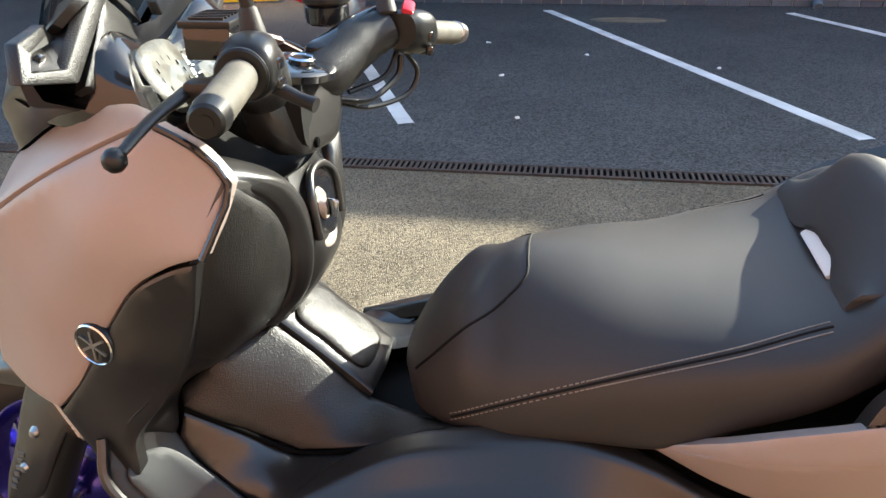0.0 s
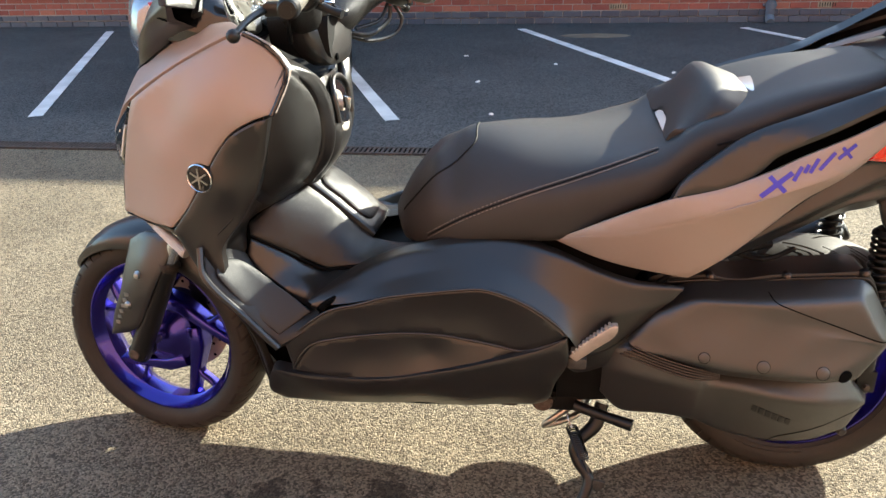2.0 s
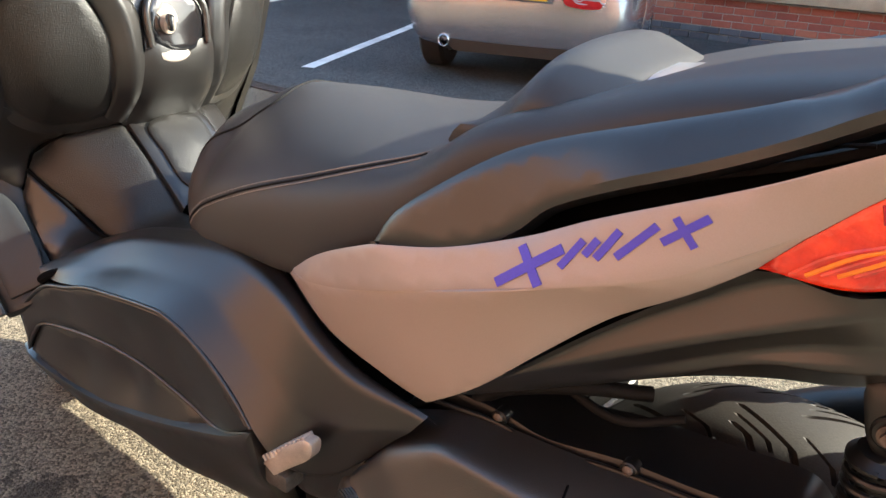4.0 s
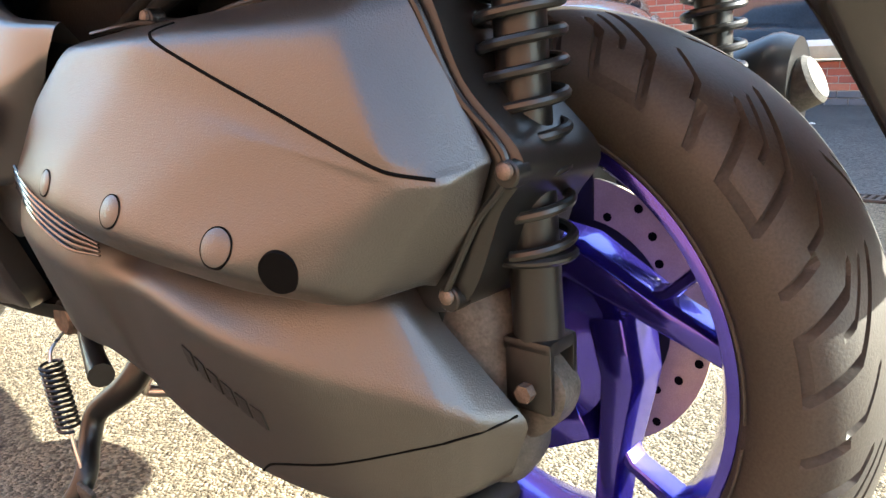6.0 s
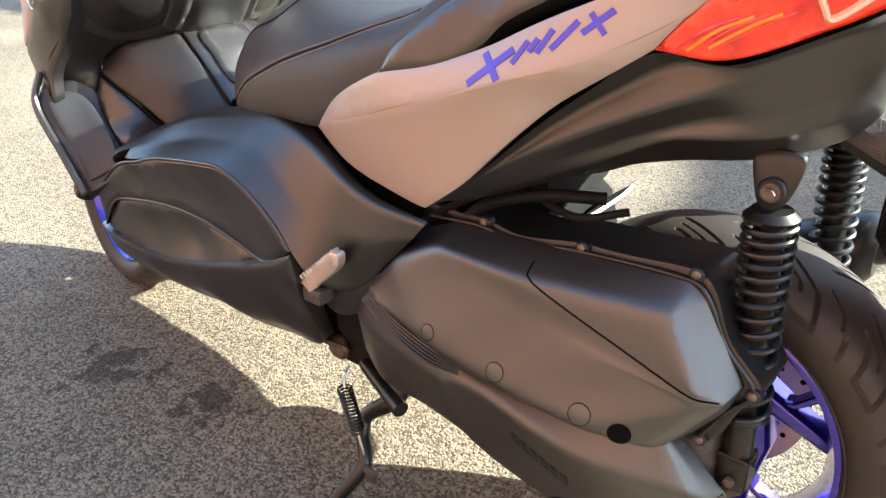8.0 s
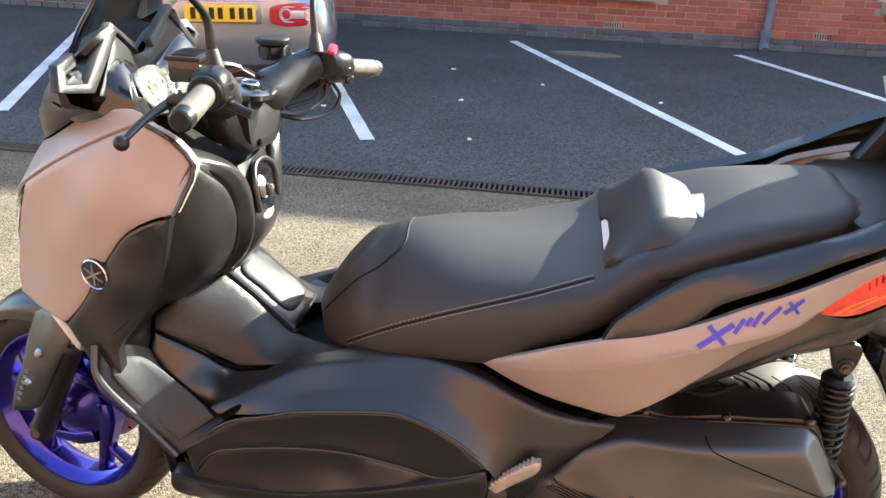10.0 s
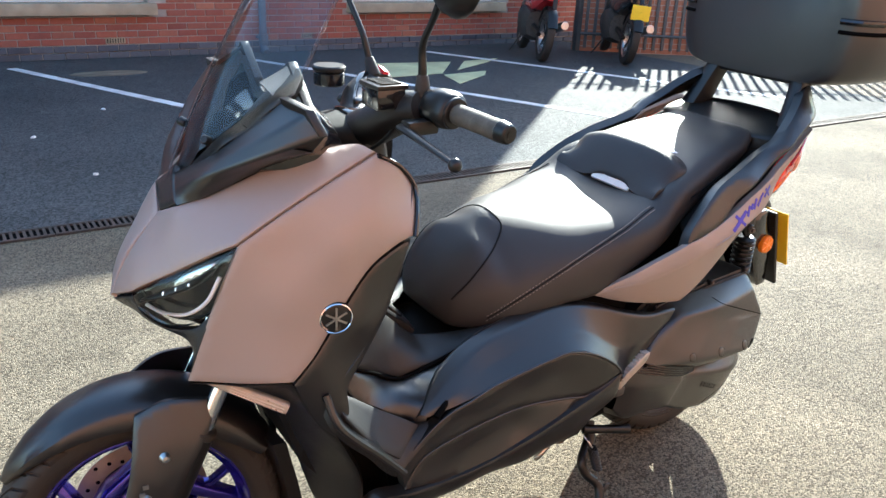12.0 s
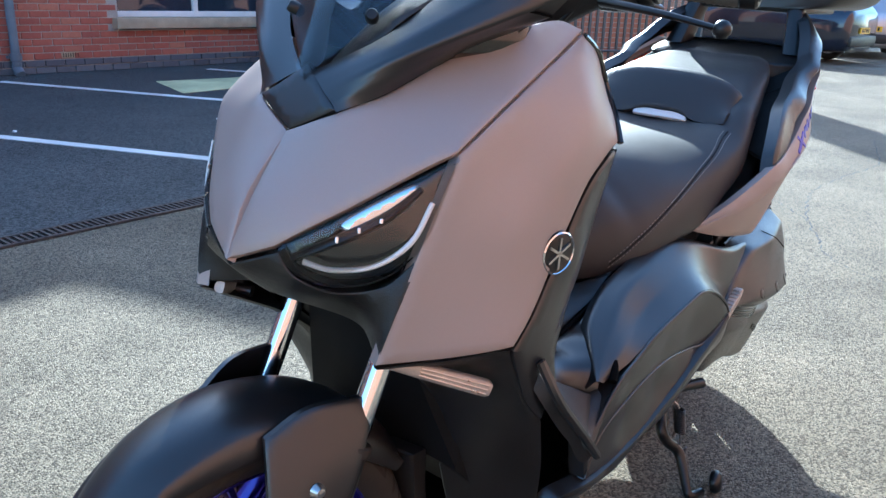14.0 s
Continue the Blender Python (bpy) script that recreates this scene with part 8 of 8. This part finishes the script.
# the shroud's near-black colour paints the shadow that lies on its side
part("cover_front", loft([half(-0.28, [(0.05, 0.97), (0.065, 1.0), (0.06, 1.025), (0.03, 1.035), (0, 1.038)]), half(-0.22, [(0.06, 0.945), (0.075, 0.99), (0.07, 1.025), (0.04, 1.038), (0, 1.041)]), half(-0.16, [(0.05, 0.945), (0.066, 0.98), (0.06, 1.02), (0.04, 1.034), (0, 1.037)])], 4), M_CORE, bike, "bar shroud, shade painted in as near-black")
badge = part("bar_badge", shell([(-0.225, -0.06, 1.044), (-0.19, -0.075, 1.043), (-0.15, -0.045, 1.036), (-0.135, 0.0, 1.030), (-0.145, 0.04, 1.030), (-0.19, 0.065, 1.036), (-0.225, 0.05, 1.042)], [(-0.18, -0.01, 1.047)], (0.15, 0, 1), thick=0.012, step=0.01), M_GLOSS, bike, "gloss black centre cap with a round badge")
part("badge_disc", lathe([(0, 0.003), (0.013, 0.003), (0.0155, 0.001), (0.0165, -0.004)], 28, None, "Z"), M_GLOSS, badge, "round black badge", pose(-0.172, -0.012, 1.047, 0, 8, 0))
part("badge_ring", lathe([(0.0135, 0.003), (0.015, 0.0045), (0.017, 0.002)], 28, None, "Z"), M_CHROME, badge, "", pose(-0.172, -0.012, 1.047, 0, 8, 0))
part("cover_screw", lathe([(0, -0.002), (0.006, -0.001), (0.008, 0.003)], 14, None, "X"), M_HOLE, bike, "", pose(-0.154, -0.03, 0.944, 0, 0, 180))
for sgn, pts in ((1, [(-0.20, 0.03, 1.005), (-0.168, 0.06, 1.012), (-0.135, 0.11, 1.040), (-0.095, 0.145, 1.058)]), (-1, [(-0.215, -0.03, 1.015), (-0.205, -0.08, 1.035), (-0.185, -0.14, 1.07), (-0.172, -0.185, 1.086)])):
    part("bar_arm", tube(pts, [0.036, 0.04, 0.038, 0.03], 16, flat=0.95), M_GRAIN, bike, "grained black bar arm")
part("arm_inlay", shell([(-0.185, 0.045, 1.055), (-0.16, 0.05, 1.052), (-0.11, 0.125, 1.084), (-0.10, 0.145, 1.089), (-0.125, 0.14, 1.085), (-0.16, 0.09, 1.068)], [], (0.1, 0, 1), thick=0.01, step=0.01), M_GLOSS, bike, "gloss inlay on the bar arm")


def grip_set(end, inn, side):
    end, inn = Vector(end), Vector(inn)
    d = (end - inn).normalized()
    L = (end - inn).length
    g = part("grip", lathe([(0.0, 0.0), (0.0165, 0.0)] + [(0.0165 + (0.0012 if i % 2 else 0.0), 0.004 + i * (L - 0.03) / 24) for i in range(25)] + [(0.0165, L - 0.02), (0.0, L - 0.02)], 28, None, "Z"), M_GRIP, bike, "worn ribbed rubber grip", Matrix.Translation(inn) @ d.to_track_quat("Z", "Y").to_matrix().to_4x4())
    part("bar_end", cyl(inn + d * (L - 0.024), end, 0.0185, 0.0165, 24, bevel=0.003), M_BLACK if side < 0 else M_STEEL, bike, "round bar-end weight")
    part("bar_end_bore", cyl(end - d * 0.002, end + d * 0.0012, 0.007, n=16), M_BLACK, bike)
    part("grip_flange", cyl(inn - d * 0.004, inn + d * 0.004, 0.027, n=26, bevel=0.002), M_BLACK, bike)
    c = inn - d * 0.028
    part("switch_housing", loft([[c + d * k + Vector((a * w, 0, b * w)) for a, b in ((-1, -0.3), (-0.6, 0.8), (0.2, 1), (0.9, 0.7), (1, -0.4), (0.3, -1), (-0.5, -0.9))] for k, w in ((-0.034, 0.024), (-0.02, 0.03), (0.004, 0.032), (0.02, 0.029), (0.026, 0.024))], 3), M_BLACK, bike, "black switch housing")
    return c, d


cL, dL = grip_set((-0.132, -0.377, 1.082), (-0.150, -0.250, 1.089), -1)
cR, dR = grip_set((-0.013, 0.316, 1.015), (-0.056, 0.190, 1.042), 1)
part("kill_switch", box(0, 0, 0, 0.018, 0.03, 0.024, 0.006, None, pose(-0.066, 0.150, 1.078, 20, 20, 10)), M_REDSW, bike, "red engine stop switch")
for z in (0.0, -0.02):
    part("switch_button", box(0.028, 0, 0, 0.012, 0.02, 0.014, 0.004, None, Matrix.Translation(cR + Vector((0, 0, z - 0.006)))), M_GLOSS, bike)
    part("switch_button", box(0.03, 0, 0, 0.012, 0.018, 0.012, 0.004, None, Matrix.Translation(cL + Vector((0, 0, z + 0.004)))), M_GLOSS, bike)
part("indicator_switch", tube([tuple(cL + Vector((0.02, 0.005, -0.02))), tuple(cL + Vector((0.05, 0.0, -0.032))), tuple(cL + Vector((0.068, -0.004, -0.037)))], [0.009, 0.007, 0.008], 10), M_BLACK, bike)
# levers with ball ends, fluid reservoirs
for s, root, mid, tip in ((-1, (-0.226, -0.205, 1.062), (-0.230, -0.29, 1.054), (-0.227, -0.368, 1.042)), (1, (-0.125, 0.17, 1.035), (-0.095, 0.24, 1.015), (-0.075, 0.315, 0.99))):
    part("brake_lever", tube([root, mid, tip], [0.011, 0.008, 0.006], 12, flat=0.6), M_BLACK, bike, "black brake lever with a ball end")
    part("lever_ball", lathe([(0.0, -0.0115), (0.006, -0.010), (0.0105, -0.005), (0.0115, 0.0), (0.0105, 0.005), (0.006, 0.010), (0.0, 0.0115)], 20, None, "Z"), M_BLACK, bike, "", Matrix.Translation(tip))
    part("lever_perch", box(root[0] + 0.03, root[1] + s * 0.01, root[2], 0.06, 0.03, 0.024, 0.006), M_BLACK, bike)
res = part("fluid_reservoir", box(-0.222, -0.135, 1.098, 0.055, 0.06, 0.036, 0.005), M_GLOSS, bike, "square black brake fluid reservoir")
part("reservoir_cap", box(-0.222, -0.135, 1.119, 0.06, 0.066, 0.008, 0.002), M_BLACK, res)
for k in range(6):
    part("rib", box(-0.222, -0.158 + 0.009 * k, 1.124, 0.04, 0.003, 0.003), M_BLACK, res, smooth=False)
res = part("fluid_reservoir", cyl((-0.185, 0.155, 1.06), (-0.185, 0.155, 1.088), 0.032, n=28, bevel=0.003), M_GLOSS, bike, "round black brake fluid reservoir")
part("reservoir_cap", cyl((-0.185, 0.155, 1.088), (-0.185, 0.155, 1.100), 0.034, n=28, bevel=0.003), M_BLACK, res)
# mirrors
for s, foot, knee, head in ((-1, (-0.165, -0.170, 1.10), (-0.172, -0.175, 1.19), (-0.19, -0.245, 1.262)), (1, (-0.092, 0.135, 1.075), (-0.105, 0.165, 1.16), (-0.118, 0.23, 1.25))):
    stalk = part("mirror", tube([foot, tuple(Vector(foot).lerp(Vector(knee), 0.5)), knee, tuple(Vector(knee).lerp(Vector(head), 0.6)), head], [0.0085, 0.0075, 0.0065, 0.006, 0.007], 12), M_BLACK, bike, "black stalked rear-view mirror")
    part("boot", cyl(foot, Vector(foot).lerp(Vector(knee), 0.45), 0.0155, 0.010, 16, bevel=0.003), M_RUBBER, stalk)
    hm = Matrix.Translation(Vector(head) + Vector((0.0, s * 0.045, 0.035))) @ pose(0, 0, 0, 0, 8, s * 12)
    part("mirror_shell", loft([[(x, 0.075 * k * math.cos(a), 0.05 * k * math.sin(a)) for a in np.linspace(0, 2 * math.pi, 11)[:-1]] for x, k in ((-0.028, 0.35), (-0.02, 0.75), (0.0, 0.98), (0.008, 1.0), (0.010, 0.96))], 3), M_BLACK, stalk, "", hm)
    part("mirror_glass", cyl((0.0095, 0, 0), (0.0115, 0, 0), 0.048, n=30), M_CHROME, stalk, "", hm @ Matrix.Diagonal((1, 1.45, 0.95, 1)))
# cables at the bar
for pts, r in (([(-0.075, 0.165, 1.02), (-0.06, 0.18, 0.985), (-0.075, 0.16, 0.955), (-0.12, 0.11, 0.95), (-0.16, 0.07, 0.97)], 0.004), ([(-0.08, 0.16, 1.015), (-0.085, 0.15, 0.985), (-0.115, 0.10, 0.965), (-0.15, 0.06, 0.975)], 0.005), ([(-0.085, 0.155, 1.02), (-0.10, 0.13, 0.99), (-0.14, 0.08, 0.98)], 0.004), ([(-0.20, -0.17, 1.07), (-0.215, -0.13, 1.02), (-0.23, -0.08, 0.98)], 0.004)):
    part("cable", tube(pts, r, 8), M_BLACK, bike)


# ---- brickwork of the wall behind the bays, laid in stretcher courses ----
BW, BH, JOINT = 0.215, 0.065, 0.010


def brick_mesh(w, name, material):
    bm = bmesh.new()
    box(0, 0, 0, w, 0.05, BH, 0.004, bm, seg=1)
    return mesh_of(name, bm, material, False)


kinds = {(w, mt): brick_mesh(w, "brick", M_BRICK if mt else M_BLUEBRICK) for w in (BW, BW / 2 - JOINT / 2) for mt in (0, 1)}
cells = []
rnd = random.Random(11)
course = 0
z = 0.0
while z < 2.3:
    x = -15.9 + (BW + JOINT) / 2 * (course % 2)
    zc = 0.006 + z + BH / 2
    while x < WALL_END - 0.11:
        a, b = x - BW / 2, x + BW / 2
        gap = [w for w in WINDOWS if b > w[0] and a < w[1]] if zc > SILL_Z - 0.16 else []
        if not gap:
            cells.append((x, zc, BW, course))
        x += BW + JOINT
    z += BH + JOINT
    course += 1
near = sorted(range(len(cells)), key=lambda i: abs(cells[i][0] - 0.8) + 3.0 * max(0, cells[i][1] - 0.2))[:300]
near_set = set(near)
rest = {0: ([], []), 1: ([], [])}
for i, (x, zc, w, course) in enumerate(cells):
    red = 1 if course >= 2 else 0
    out = WALL_Y - (0.004 if red else 0.016) + rnd.uniform(-0.002, 0.002)
    if i in near_set:
        ob = new("brick", kinds[(BW, red)])
        ob.matrix_basis = pose(x, out + 0.02, zc, rnd.uniform(-0.4, 0.4), rnd.uniform(-0.5, 0.5), rnd.uniform(-0.4, 0.4))
        ob.parent = wall_north
    else:
        V, F = rest[red]
        n = len(V)
        x0, x1, z0, z1 = x - w / 2, x + w / 2, zc - BH / 2, zc + BH / 2
        V += [(x0, out + 0.02, z0), (x1, out + 0.02, z0), (x1, out + 0.02, z1), (x0, out + 0.02, z1), (x0 + 0.004, out - 0.005, z0 + 0.004), (x1 - 0.004, out - 0.005, z0 + 0.004), (x1 - 0.004, out - 0.005, z1 - 0.004), (x0 + 0.004, out - 0.005, z1 - 0.004)]
        F += [(n + 4, n + 5, n + 6, n + 7), (n, n + 1, n + 5, n + 4), (n + 1, n + 2, n + 6, n + 5), (n + 2, n + 3, n + 7, n + 6), (n + 3, n, n + 4, n + 7)]
for red, (V, F) in rest.items():
    me = bpy.data.meshes.new("brickwork")
    me.from_pydata(V, [], F)
    me.materials.append(M_BRICK if red else M_BLUEBRICK)
    ob = new("brickwork", me)
    ob.parent = wall_north
    tagged(ob, "further courses of red brick" if red else "plinth courses of blue brick", kind="stuff")
# clay air bricks
for x in (-3.9, 0.95, 3.3):
    vent = part("air_vent", box(x, WALL_Y - 0.004, 0.195, 0.215, 0.012, 0.065, 0.002), M_STONE, wall_north, "pierced clay air brick")
    for k in range(7):
        part("slot", box(x - 0.084 + 0.028 * k, WALL_Y - 0.011, 0.195, 0.010, 0.004, 0.045), M_HOLE, vent, smooth=False)
